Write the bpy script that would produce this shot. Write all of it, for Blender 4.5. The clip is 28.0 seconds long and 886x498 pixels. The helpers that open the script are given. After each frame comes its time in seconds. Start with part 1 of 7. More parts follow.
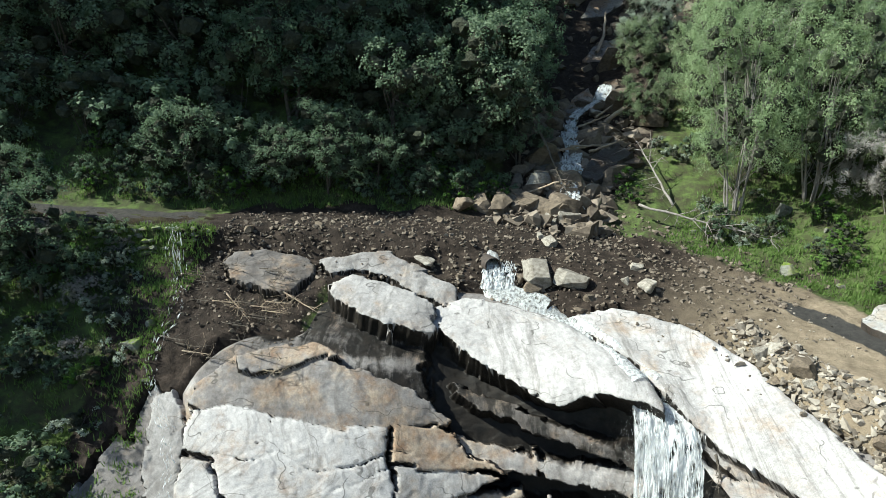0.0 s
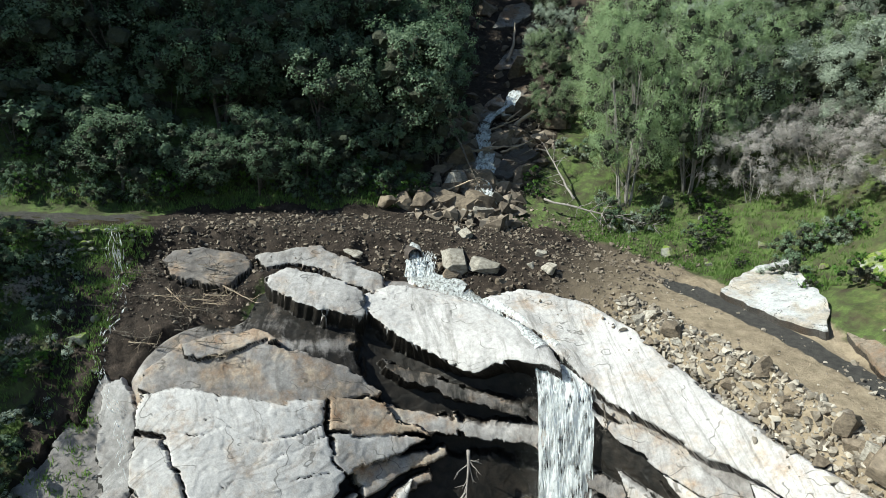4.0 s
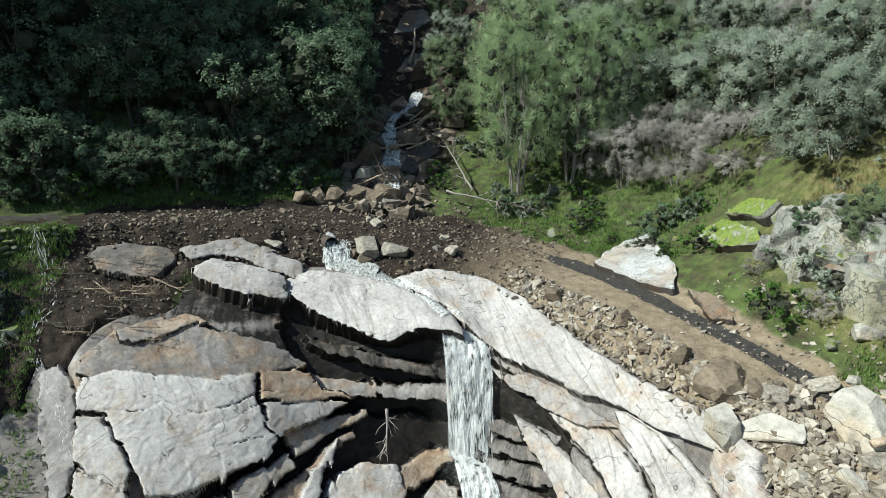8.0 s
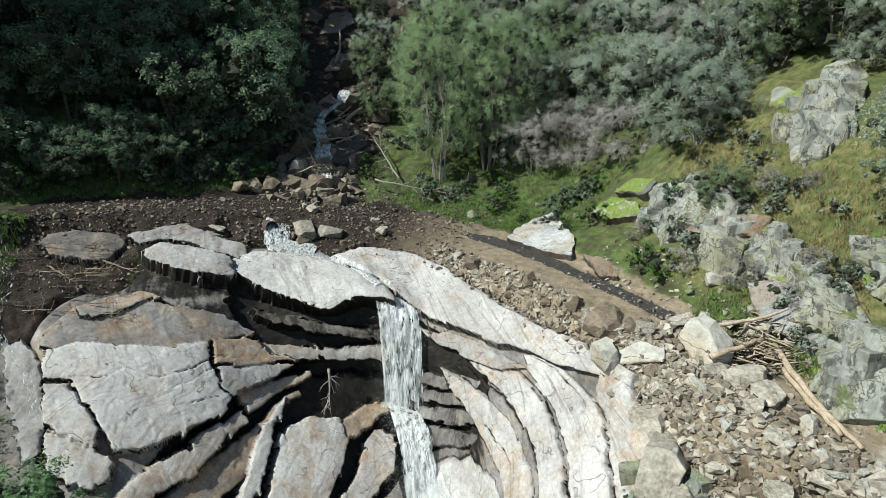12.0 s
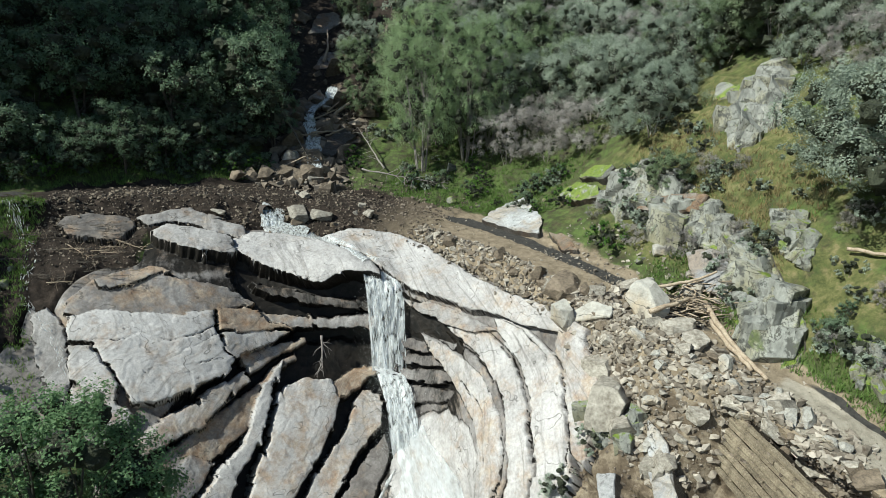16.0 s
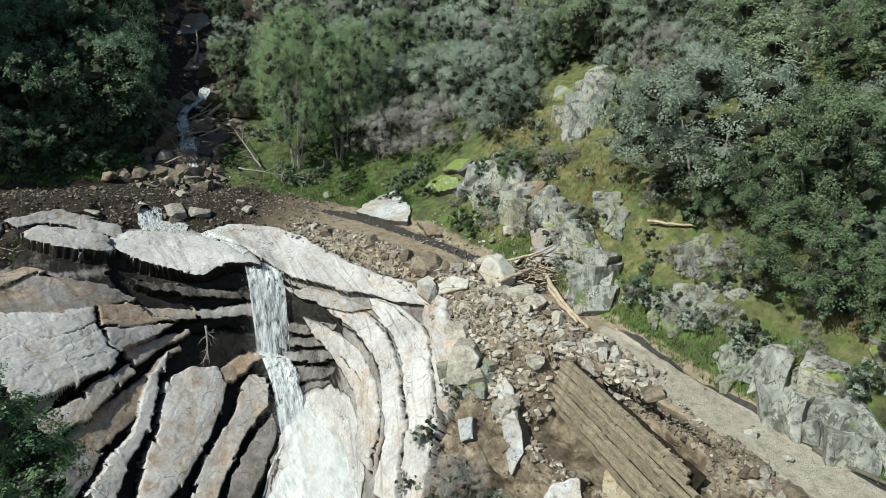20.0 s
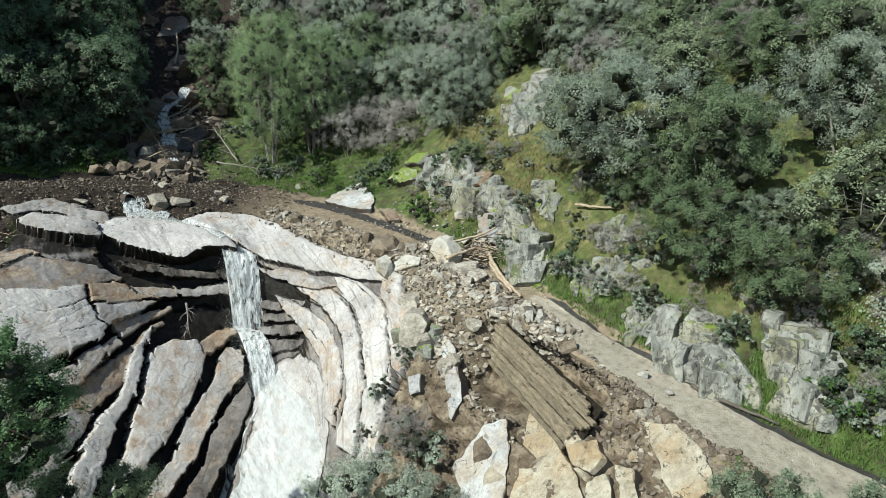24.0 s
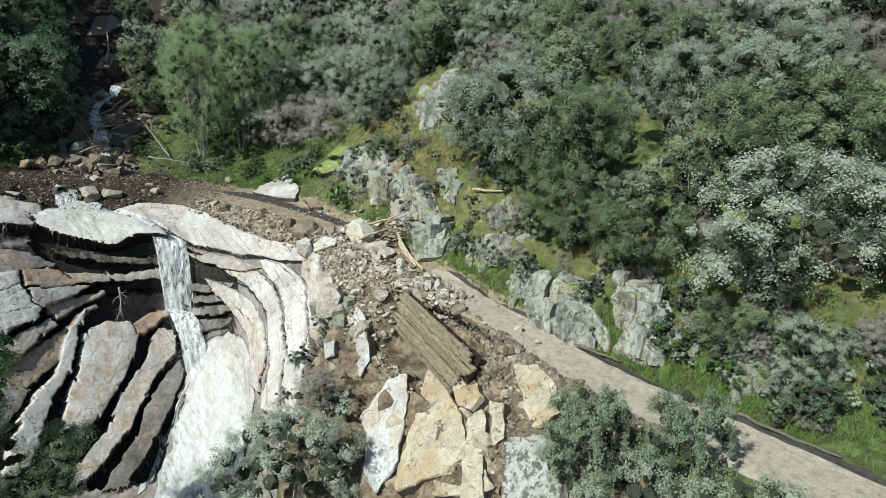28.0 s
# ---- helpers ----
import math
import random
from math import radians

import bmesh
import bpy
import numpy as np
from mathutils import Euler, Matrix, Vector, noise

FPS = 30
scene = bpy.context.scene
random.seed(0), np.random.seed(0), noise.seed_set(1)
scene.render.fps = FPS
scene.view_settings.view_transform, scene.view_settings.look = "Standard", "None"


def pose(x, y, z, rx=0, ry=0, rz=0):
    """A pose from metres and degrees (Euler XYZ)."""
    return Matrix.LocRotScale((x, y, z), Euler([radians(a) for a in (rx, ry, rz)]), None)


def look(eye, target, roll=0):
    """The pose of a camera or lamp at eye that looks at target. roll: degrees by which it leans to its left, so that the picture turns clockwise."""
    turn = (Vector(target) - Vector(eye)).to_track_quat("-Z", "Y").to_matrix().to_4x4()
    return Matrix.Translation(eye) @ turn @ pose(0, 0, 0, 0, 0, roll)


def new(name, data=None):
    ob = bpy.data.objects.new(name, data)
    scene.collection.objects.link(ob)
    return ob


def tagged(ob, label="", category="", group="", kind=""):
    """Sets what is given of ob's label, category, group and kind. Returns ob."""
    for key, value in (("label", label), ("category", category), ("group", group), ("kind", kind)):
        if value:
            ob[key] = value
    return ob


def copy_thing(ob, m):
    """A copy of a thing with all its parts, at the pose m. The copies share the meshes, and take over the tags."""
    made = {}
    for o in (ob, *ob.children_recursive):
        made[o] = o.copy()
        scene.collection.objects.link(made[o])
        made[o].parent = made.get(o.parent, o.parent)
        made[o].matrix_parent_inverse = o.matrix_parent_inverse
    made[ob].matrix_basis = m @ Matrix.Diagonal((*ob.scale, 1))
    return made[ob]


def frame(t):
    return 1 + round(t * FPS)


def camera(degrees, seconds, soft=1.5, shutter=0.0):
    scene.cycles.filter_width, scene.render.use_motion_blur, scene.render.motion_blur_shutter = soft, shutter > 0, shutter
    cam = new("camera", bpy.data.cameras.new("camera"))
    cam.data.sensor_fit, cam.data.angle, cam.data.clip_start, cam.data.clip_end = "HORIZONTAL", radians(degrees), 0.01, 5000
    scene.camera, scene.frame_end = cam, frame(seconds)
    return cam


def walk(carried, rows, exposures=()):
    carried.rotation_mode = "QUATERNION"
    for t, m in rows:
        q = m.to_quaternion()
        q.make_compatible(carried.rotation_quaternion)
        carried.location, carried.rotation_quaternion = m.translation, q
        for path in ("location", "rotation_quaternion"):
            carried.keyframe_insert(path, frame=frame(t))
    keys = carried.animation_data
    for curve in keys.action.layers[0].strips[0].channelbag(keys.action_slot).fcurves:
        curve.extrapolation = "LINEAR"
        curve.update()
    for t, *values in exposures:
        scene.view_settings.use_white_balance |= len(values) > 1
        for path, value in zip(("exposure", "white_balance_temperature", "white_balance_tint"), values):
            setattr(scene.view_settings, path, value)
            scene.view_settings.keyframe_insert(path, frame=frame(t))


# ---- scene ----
cam = camera(70.8, 28.0, 0.7)
METRES, EYE, TILT, LEAN, TURN = 40.0, 12.0, -14.0, 0.0, 0.0
ROWS = [
    (0.0, 0.0, 0.0, 0.0, 0.0, 0.0, -0.0),
    (0.5, -0.0004, -0.0127, -0.0029, -0.86, -0.01, 0.23),
    (1.0, -0.0008, -0.0254, -0.0052, -1.54, -0.03, 0.4),
    (1.5, -0.0005, -0.0375, -0.0076, -2.02, -0.02, 0.54),
    (2.0, 0.0004, -0.0502, -0.0097, -2.36, -0.01, 0.6),
    (2.5, 0.0004, -0.0636, -0.011, -2.93, -0.02, 0.74),
    (3.0, 0.001, -0.0778, -0.012, -3.99, -0.03, 1.0),
    (3.5, 0.0008, -0.0925, -0.0128, -5.31, -0.03, 1.35),
    (5.5, -0.0027, -0.1509, -0.0214, -11.05, -0.19, 2.84),
    (6.0, -0.0048, -0.1677, -0.0242, -12.72, -0.32, 3.29),
    (6.5, -0.0071, -0.1831, -0.0281, -14.04, -0.41, 3.63),
    (7.0, -0.0113, -0.1981, -0.0313, -14.41, -0.45, 3.74),
    (7.5, -0.017, -0.2135, -0.0354, -14.64, -0.45, 3.83),
    (8.0, -0.0228, -0.2291, -0.0388, -14.92, -0.49, 3.87),
    (8.5, -0.0292, -0.2455, -0.0426, -15.59, -0.56, 4.1),
    (9.0, -0.0352, -0.2621, -0.0471, -16.61, -0.63, 4.36),
    (9.5, -0.0415, -0.2792, -0.0517, -18.06, -0.75, 4.63),
    (10.0, -0.0471, -0.2967, -0.0571, -19.42, -0.88, 4.95),
    (10.5, -0.0535, -0.3138, -0.062, -20.29, -0.96, 5.1),
    (11.0, -0.0593, -0.3309, -0.0669, -20.72, -1.0, 5.23),
    (11.5, -0.0646, -0.348, -0.0721, -21.16, -1.05, 5.33),
    (12.0, -0.0695, -0.365, -0.078, -21.54, -1.08, 5.44),
    (12.5, -0.0747, -0.3819, -0.083, -21.89, -1.13, 5.54),
    (14.5, -0.0946, -0.4455, -0.102, -22.39, -1.22, 5.71),
    (15.0, -0.0996, -0.4604, -0.1069, -22.46, -1.25, 5.72),
    (15.5, -0.1045, -0.4752, -0.1119, -22.54, -1.26, 5.71),
    (16.0, -0.1083, -0.4904, -0.1168, -22.72, -1.3, 5.75),
    (16.5, -0.1124, -0.5043, -0.1213, -24.15, -1.46, 6.06),
    (17.0, -0.1171, -0.519, -0.1259, -25.85, -1.63, 6.43),
    (17.5, -0.1217, -0.5337, -0.1283, -27.21, -1.82, 6.7),
    (18.0, -0.1264, -0.5487, -0.1315, -28.88, -2.02, 7.11),
    (18.5, -0.1315, -0.5638, -0.1338, -30.51, -2.22, 7.41),
    (19.0, -0.1364, -0.5807, -0.1363, -32.02, -2.44, 7.76),
    (19.5, -0.1396, -0.5983, -0.1394, -32.73, -2.55, 7.9),
    (20.0, -0.1445, -0.6163, -0.1427, -33.26, -2.61, 7.96),
    (20.5, -0.1491, -0.6344, -0.1467, -33.61, -2.64, 8.03),
    (21.0, -0.1536, -0.6534, -0.1507, -33.83, -2.66, 8.1),
    (21.5, -0.1584, -0.6728, -0.1553, -34.0, -2.68, 8.1),
    (23.5, -0.1791, -0.7528, -0.1769, -34.7, -2.76, 8.13),
    (24.0, -0.1833, -0.7723, -0.1824, -34.81, -2.79, 8.13),
    (24.5, -0.1879, -0.7916, -0.1881, -34.87, -2.79, 8.13),
    (25.0, -0.1922, -0.8107, -0.1935, -35.1, -2.84, 8.15),
    (25.5, -0.1956, -0.8309, -0.1988, -35.44, -2.91, 8.2),
    (26.0, -0.1991, -0.852, -0.2038, -35.96, -2.99, 8.29),
    (26.5, -0.2027, -0.8735, -0.2093, -36.55, -3.08, 8.41),
    (27.0, -0.2056, -0.8959, -0.2151, -37.07, -3.17, 8.51),
    (27.5, -0.2084, -0.919, -0.2217, -37.64, -3.25, 8.61),
    (28.0, -0.211, -0.9426, -0.2282, -39.53, -3.55, 8.95),
]
walk(cam, [(t, pose(0, 0, EYE, TILT, LEAN, TURN) @ pose(METRES * x, METRES * y, METRES * z, 90 + pitch, roll, yaw)) for t, x, y, z, yaw, pitch, roll in ROWS],
     exposures=((0.0, 0.84, 6150, -2), (3.5, 0.74, 6150, -2), (8.0, 0.5, 6150, -2), (12.5, 0.36, 6150, -2), (20.0, 0.32, 6150, -2), (28.0, 0.42, 6150, -2)))

# ---- light ----
world = bpy.data.worlds.new("sky")
scene.world = world
world.use_nodes = True
_n = world.node_tree.nodes
_sky = _n.new("ShaderNodeTexSky")
_sky.sky_type, _sky.sun_disc = "NISHITA", False
SUN_ELEVATION, SUN_AZIMUTH = 45.0, -95.0      # degrees; azimuth from +y towards +x
_sky.sun_elevation, _sky.sun_rotation = radians(SUN_ELEVATION), radians(SUN_AZIMUTH)
world.node_tree.links.new(_sky.outputs[0], _n["Background"].inputs[0])
_n["Background"].inputs[1].default_value = 0.085
_sun = bpy.data.lights.new("sun", "SUN")
_sun.energy, _sun.angle, _sun.color = 5.2, radians(0.6), (1.0, 0.95, 0.87)
sun = new("sun", _sun)
_to = Vector((math.sin(radians(SUN_AZIMUTH)) * math.cos(radians(SUN_ELEVATION)),
              math.cos(radians(SUN_AZIMUTH)) * math.cos(radians(SUN_ELEVATION)), math.sin(radians(SUN_ELEVATION))))
sun.matrix_world = look(_to * 200, (0, 0, 0))


# ---- materials ----
class Mat:
    """A node material with short calls for noise, ramps and mixes."""

    def __init__(self, name, rough=0.85, spec=0.3):
        self.m = bpy.data.materials.new(name)
        self.m.use_nodes = True
        self.t = self.m.node_tree
        self.b = self.t.nodes["Principled BSDF"]
        self.b.inputs["Roughness"].default_value = rough
        self.b.inputs["Specular IOR Level"].default_value = spec
        self.coord = self.t.nodes.new("ShaderNodeTexCoord").outputs["Object"]

    def node(self, kind, **inputs):
        n = self.t.nodes.new(kind)
        for k, v in inputs.items():
            self.put(n.inputs[k.replace("_", " ")], v)
        return n

    def put(self, socket, v):
        if hasattr(v, "is_linked"):
            self.t.links.new(v, socket)
        else:
            socket.default_value = v

    def noise(self, scale, detail=4.0, rough=0.6, stretch=None, distort=0.0):
        n = self.node("ShaderNodeTexNoise", Scale=scale, Detail=detail, Roughness=rough, Distortion=distort)
        v = self.coord
        if stretch:
            mp = self.node("ShaderNodeMapping", Vector=v)
            mp.inputs["Scale"].default_value = stretch[:3]
            if len(stretch) > 3:
                mp.inputs["Rotation"].default_value = [radians(a) for a in stretch[3:]]
            v = mp.outputs[0]
        self.t.links.new(v, n.inputs["Vector"])
        return n.outputs["Fac"]

    def voronoi(self, scale, feature="DISTANCE_TO_EDGE", stretch=None):
        n = self.t.nodes.new("ShaderNodeTexVoronoi")
        n.feature = feature
        n.inputs["Scale"].default_value = scale
        v = self.coord
        if stretch:
            mp = self.node("ShaderNodeMapping", Vector=v)
            mp.inputs["Scale"].default_value = stretch
            v = mp.outputs[0]
        self.t.links.new(v, n.inputs["Vector"])
        return n.outputs["Distance"]

    def ramp(self, fac, *stops):
        n = self.node("ShaderNodeValToRGB", Fac=fac)
        e = n.color_ramp.elements
        while len(e) < len(stops):
            e.new(0.5)
        for el, (p, c) in zip(e, stops):
            el.position = p
            el.color = (*c, 1) if not isinstance(c, (int, float)) else (c, c, c, 1)
        return n.outputs[0]

    def step(self, fac, lo, hi):
        n = self.node("ShaderNodeMapRange", Value=fac)
        n.interpolation_type = "SMOOTHSTEP"
        n.inputs[1].default_value, n.inputs[2].default_value = lo, hi
        return n.outputs[0]

    def mix(self, fac, a, b, how="MIX"):
        n = self.t.nodes.new("ShaderNodeMix")
        n.data_type, n.blend_type = "RGBA", how
        for s, v in ((n.inputs[0], fac), (n.inputs[6], a), (n.inputs[7], b)):
            if isinstance(v, tuple) and len(v) == 3:
                v = (*v, 1)
            self.put(s, v)
        return n.outputs[2]

    def math(self, op, a, b=0.0):
        n = self.t.nodes.new("ShaderNodeMath")
        n.operation = op
        self.put(n.inputs[0], a)
        self.put(n.inputs[1], b)
        return n.outputs[0]

    def attr(self, name):
        n = self.t.nodes.new("ShaderNodeAttribute")
        n.attribute_name = name
        return n.outputs["Fac"]

    def rand(self):
        return self.t.nodes.new("ShaderNodeObjectInfo").outputs["Random"]

    def island(self):
        return self.t.nodes.new("ShaderNodeNewGeometry").outputs["Random Per Island"]

    def slope(self):
        g = self.t.nodes.new("ShaderNodeNewGeometry")
        s = self.node("ShaderNodeSeparateXYZ", Vector=g.outputs["Normal"])
        return s.outputs[2]

    def bump(self, height, strength=0.5, dist=0.05, after=None):
        n = self.node("ShaderNodeBump", Height=height, Strength=strength, Distance=dist)
        if after is not None:
            self.t.links.new(after, n.inputs["Normal"])
        self.t.links.new(n.outputs[0], self.b.inputs["Normal"])
        return n.outputs[0]

    def colour(self, c):
        self.put(self.b.inputs["Base Color"], (*c, 1) if isinstance(c, tuple) else c)
        return self


def granite_colour(q, light, mid, tan):
    """Pale granite: soft blotches, ochre staining, dark streaks down the slope, a few hairline cracks and salt-and-pepper grain."""
    dark = tuple(0.3 * v for v in mid)
    c = q.ramp(q.noise(0.3, 6, 0.65), (0.36, mid), (0.52, light))
    c = q.mix(q.math("MULTIPLY", q.step(q.noise(0.33, 6, 0.7, (1, 1, 0.5)), 0.45, 0.62), 0.95), c, tan)
    c = q.mix(q.math("MULTIPLY", q.step(q.noise(0.55, 8, 0.72, (1.9, 1.9, 0.22), 0.5), 0.54, 0.7), 0.8), c, dark)
    c = q.mix(q.math("MULTIPLY", q.step(q.noise(1.7, 7, 0.7, (2.6, 2.6, 0.16), 0.3), 0.5, 0.72), 0.7), c, tuple(0.6 * v for v in mid))
    ridge = q.math("ABSOLUTE", q.math("SUBTRACT", q.noise(0.34, 5, 0.6, (1.0, 1.2, 1.7), 0.2), 0.5))
    crack = q.math("MULTIPLY", q.step(ridge, 0.008, 0.002), q.step(q.noise(0.6, 2), 0.44, 0.54))
    c = q.mix(q.math("MULTIPLY", crack, 0.85), c, (0.03, 0.027, 0.023))
    c = q.mix(0.45, c, q.ramp(q.noise(3.2, 7, 0.78), (0.36, 0.42), (0.58, 1.0)), "MULTIPLY")
    return q.mix(0.35, c, q.ramp(q.noise(11, 5, 0.8), (0.36, 0.4), (0.58, 1.0)), "MULTIPLY")


def granite(name, light=(0.56, 0.56, 0.565), mid=(0.35, 0.348, 0.355), tan=(0.45, 0.39, 0.325), moss=0.0, lichen=0.0, wet=0.85, broken=0.0):
    q = Mat(name, wet, 0.35)
    c = granite_colour(q, light, mid, tan)
    if broken:
        split = q.math("ABSOLUTE", q.math("SUBTRACT", q.noise(0.9, 5, 0.62, (1.0, 1.3, 0.8), 0.3), 0.5))
        c = q.mix(q.math("MULTIPLY", q.step(split, 0.009, 0.002), 0.8), c, (0.05, 0.047, 0.038))
    if lichen:
        c = q.mix(q.step(q.noise(2.2, 6, 0.7), 0.62 - lichen, 0.72 - lichen), c, (0.09, 0.09, 0.08))
    if moss:
        up = q.math("MULTIPLY", q.step(q.slope(), 0.35, 0.8), q.step(q.noise(0.9, 5, 0.65), 0.62 - moss, 0.7 - moss))
        c = q.mix(up, c, q.ramp(q.noise(5, 4), (0.3, (0.07, 0.12, 0.018)), (0.7, (0.22, 0.27, 0.05))))
    q.colour(c)
    h = q.mix(0.5, q.noise(1.3, 6, 0.65), q.noise(9, 5, 0.7))
    first = q.bump(h, 0.9, 0.2)
    if broken:
        cells = q.node("ShaderNodeMapRange", Value=q.voronoi(0.9, "DISTANCE_TO_EDGE", (1.0, 1.0, 0.6)))
        cells.inputs[2].default_value = 0.16
        q.bump(q.mix(0.35, cells.outputs[0], q.noise(2.6, 5, 0.7)), broken, 0.3, first)
    return q.m


def plain(name, a, b, scale=4.0, rough=0.85, bumps=0.4, dist=0.04, spec=0.3, vary=0.0):
    q = Mat(name, rough, spec)
    c = q.ramp(q.mix(0.5, q.noise(scale, 5, 0.65), q.noise(scale * 6, 3)), (0.36, a), (0.62, b))
    if vary:
        c = q.mix(vary, c, q.ramp(q.rand(), (0.0, 0.35), (1.0, 1.0)), "MULTIPLY")
    q.colour(c)
    q.bump(q.noise(scale * 4, 5), bumps, dist)
    return q.m


def leaf(name, a, b, c):
    """Leaves: each card its own tone, a little light shining through."""
    q = Mat(name, 0.7, 0.2)
    q.colour(q.mix(0.55, q.ramp(q.island(), (0.0, a), (0.5, b), (1.0, c)), q.ramp(q.rand(), (0.0, a), (1.0, c))))
    t = q.node("ShaderNodeBsdfTranslucent")
    q.put(t.inputs[0], (*[min(1, v * 1.3) for v in b], 1))
    mx = q.node("ShaderNodeMixShader", Fac=0.4)
    q.t.links.new(q.b.outputs[0], mx.inputs[1])
    q.t.links.new(t.outputs[0], mx.inputs[2])
    q.t.links.new(mx.outputs[0], q.t.nodes["Material Output"].inputs[0])
    return q.m


M_GRANITE = granite("granite_pale")
M_GRANITE_TAN = granite("granite_tan", (0.5, 0.455, 0.365), (0.38, 0.325, 0.245), (0.4, 0.3, 0.185))
M_GRANITE_GREY = granite("granite_grey", (0.41, 0.405, 0.41), (0.235, 0.23, 0.238), (0.32, 0.265, 0.22))
# wet rock, blackened further to stand for the shade under overhangs
M_GRANITE_DARK = granite("granite_wet_shade", (0.08, 0.072, 0.066), (0.028, 0.025, 0.023), (0.065, 0.044, 0.03), wet=0.45)
M_GRANITE_MOSSY = granite("granite_mossy", (0.36, 0.365, 0.33), (0.2, 0.2, 0.18), (0.24, 0.23, 0.15), moss=0.16, lichen=0.1)
M_STONE = plain("loose_stone", (0.17, 0.145, 0.115), (0.5, 0.46, 0.4), 1.5, 0.85, 0.6, 0.08, vary=0.6)
M_STONE_WHITE = granite("white_boulder_stone", (0.52, 0.5, 0.46), (0.4, 0.375, 0.33), (0.42, 0.35, 0.26))
M_STONE_BROWN = plain("muddy_stone", (0.09, 0.07, 0.052), (0.24, 0.19, 0.14), 1.6, 0.8, 0.6, 0.08, vary=0.5)
M_STONE_MOSS = granite("mossy_boulder", (0.3, 0.3, 0.26), (0.18, 0.18, 0.15), (0.2, 0.18, 0.1), moss=0.22, lichen=0.1)
M_BARK = plain("bark", (0.05, 0.042, 0.033), (0.14, 0.12, 0.1), 5)
M_BARK_GREY = plain("grey_bark", (0.15, 0.13, 0.12), (0.32, 0.29, 0.27), 5)
M_DRIFT = plain("bleached_wood", (0.2, 0.14, 0.09), (0.46, 0.38, 0.29), 3, 0.85, 0.7, 0.03)
M_LEAF_OAK = leaf("oak_leaves", (0.0619, 0.106, 0.0619), (0.12, 0.178, 0.102), (0.228, 0.291, 0.192))
M_LEAF_SAGE = leaf("sage_leaves", (0.189, 0.23, 0.176), (0.305, 0.349, 0.278), (0.446, 0.487, 0.407))
M_LEAF_ALDER = leaf("alder_leaves", (0.157, 0.221, 0.111), (0.257, 0.341, 0.176), (0.395, 0.48, 0.281))
M_LEAF_LIVE = leaf("live_oak_leaves", (0.0862, 0.13, 0.0706), (0.165, 0.221, 0.121), (0.274, 0.326, 0.193))
M_LEAF_GREY = leaf("grey_twigs", (0.204, 0.188, 0.18), (0.329, 0.305, 0.289), (0.485, 0.453, 0.43))
M_LEAF_BRIGHT = leaf("bright_leaves", (0.05, 0.11, 0.02), (0.09, 0.18, 0.035), (0.15, 0.24, 0.06))
M_LEAF_DRY = leaf("straw", (0.18, 0.15, 0.08), (0.28, 0.22, 0.11), (0.36, 0.3, 0.16))


# ---- the land, lofted over section lines that follow the road ----
# Each line runs from the road's far end, past the stream and the fall, and down the canyon.
HORIZON = [(-900, 700, 330), (-500, 950, 330), (-250, 1000, 320), (-60, 1000, 310), (120, 980, 290), (320, 930, 270), (520, 850, 260), (700, 700, 250),
           (850, 520, 250), (900, 330, 250), (900, 140, 250), (900, -20, 250), (900, -160, 250), (900, -320, 240), (900, -520, 230), (850, -900, 200)]
# HILL_3 to HILL_1 begin with an added ridge, unseen, that shades the wood
HILL_3 = [(-100, 130, 135), (-56, 132, 82), (-26, 130, 62), (-8, 130, 57), (4, 128, 52), (28, 118, 40), (48, 108, 40), (72, 92, 37),
          (84, 68, 35), (84, 42, 34), (82, 18, 33), (82, -2, 32), (82, -20, 31), (84, -40, 30), (90, -70, 28), (100, -140, 25)]
HILL_2 = [(-70, 66, 98), (-46, 64, 30), (-18, 62, 19), (-9, 63, 18), (0, 63, 16.0), (13, 63, 10.5), (24, 59, 12), (35, 50, 9.5),
          (37, 37, 8.5), (35.5, 22, 10), (33, 9, 7.5), (33, -2, 6), (33, -12, 5), (33.5, -22, 3.5), (36, -38, 2), (42, -115, -4)]
HILL_1 = [(-57, 42, 66), (-34, 46, 9.5), (-17, 46.5, 7.2), (-9, 48, 6.8), (-1, 49, 6.3), (8, 50, 4.6), (15, 48, 4.2), (22.5, 41.5, 2.7),
          (26, 32, 1.6), (27.5, 20, 3.2), (26.8, 8, 1.0), (26.6, -1, -0.2), (26.4, -10, -1.0), (27, -19, -2.4), (28.5, -33, -4.5), (33, -110, -11)]
ROAD_UP = [(-75, 38.5, 7.2), (-30, 40.5, 5.2), (-17, 41.5, 4.2), (-9, 43.2, 3.9), (-1.5, 44, 3.5), (5, 43.5, 3.0), (11.5, 41, 2.2), (17, 36.5, 1.3),
           (21, 29.5, 0.6), (22.8, 18, 0.1), (24, 8, -1.1), (24.3, -1, -2.5), (24.5, -8, -3.8), (23.8, -16, -4.6), (25, -29, -6.0), (29, -110, -14)]
ROAD_DOWN = [(-75, 34, 7.0), (-30, 36, 5.0), (-17, 37.3, 4.1), (-9.5, 39, 3.7), (-3, 39.6, 3.3), (3, 38.5, 2.6), (8.5, 36.5, 1.9), (13.5, 32.5, 1.0),
             (16.7, 26, 0.3), (18.8, 17, -0.2), (20.3, 8, -1.3), (20.5, -1, -2.7), (20.9, -9.4, -3.9), (19.8, -17, -4.7), (20.5, -30, -6.2), (24, -110, -14)]
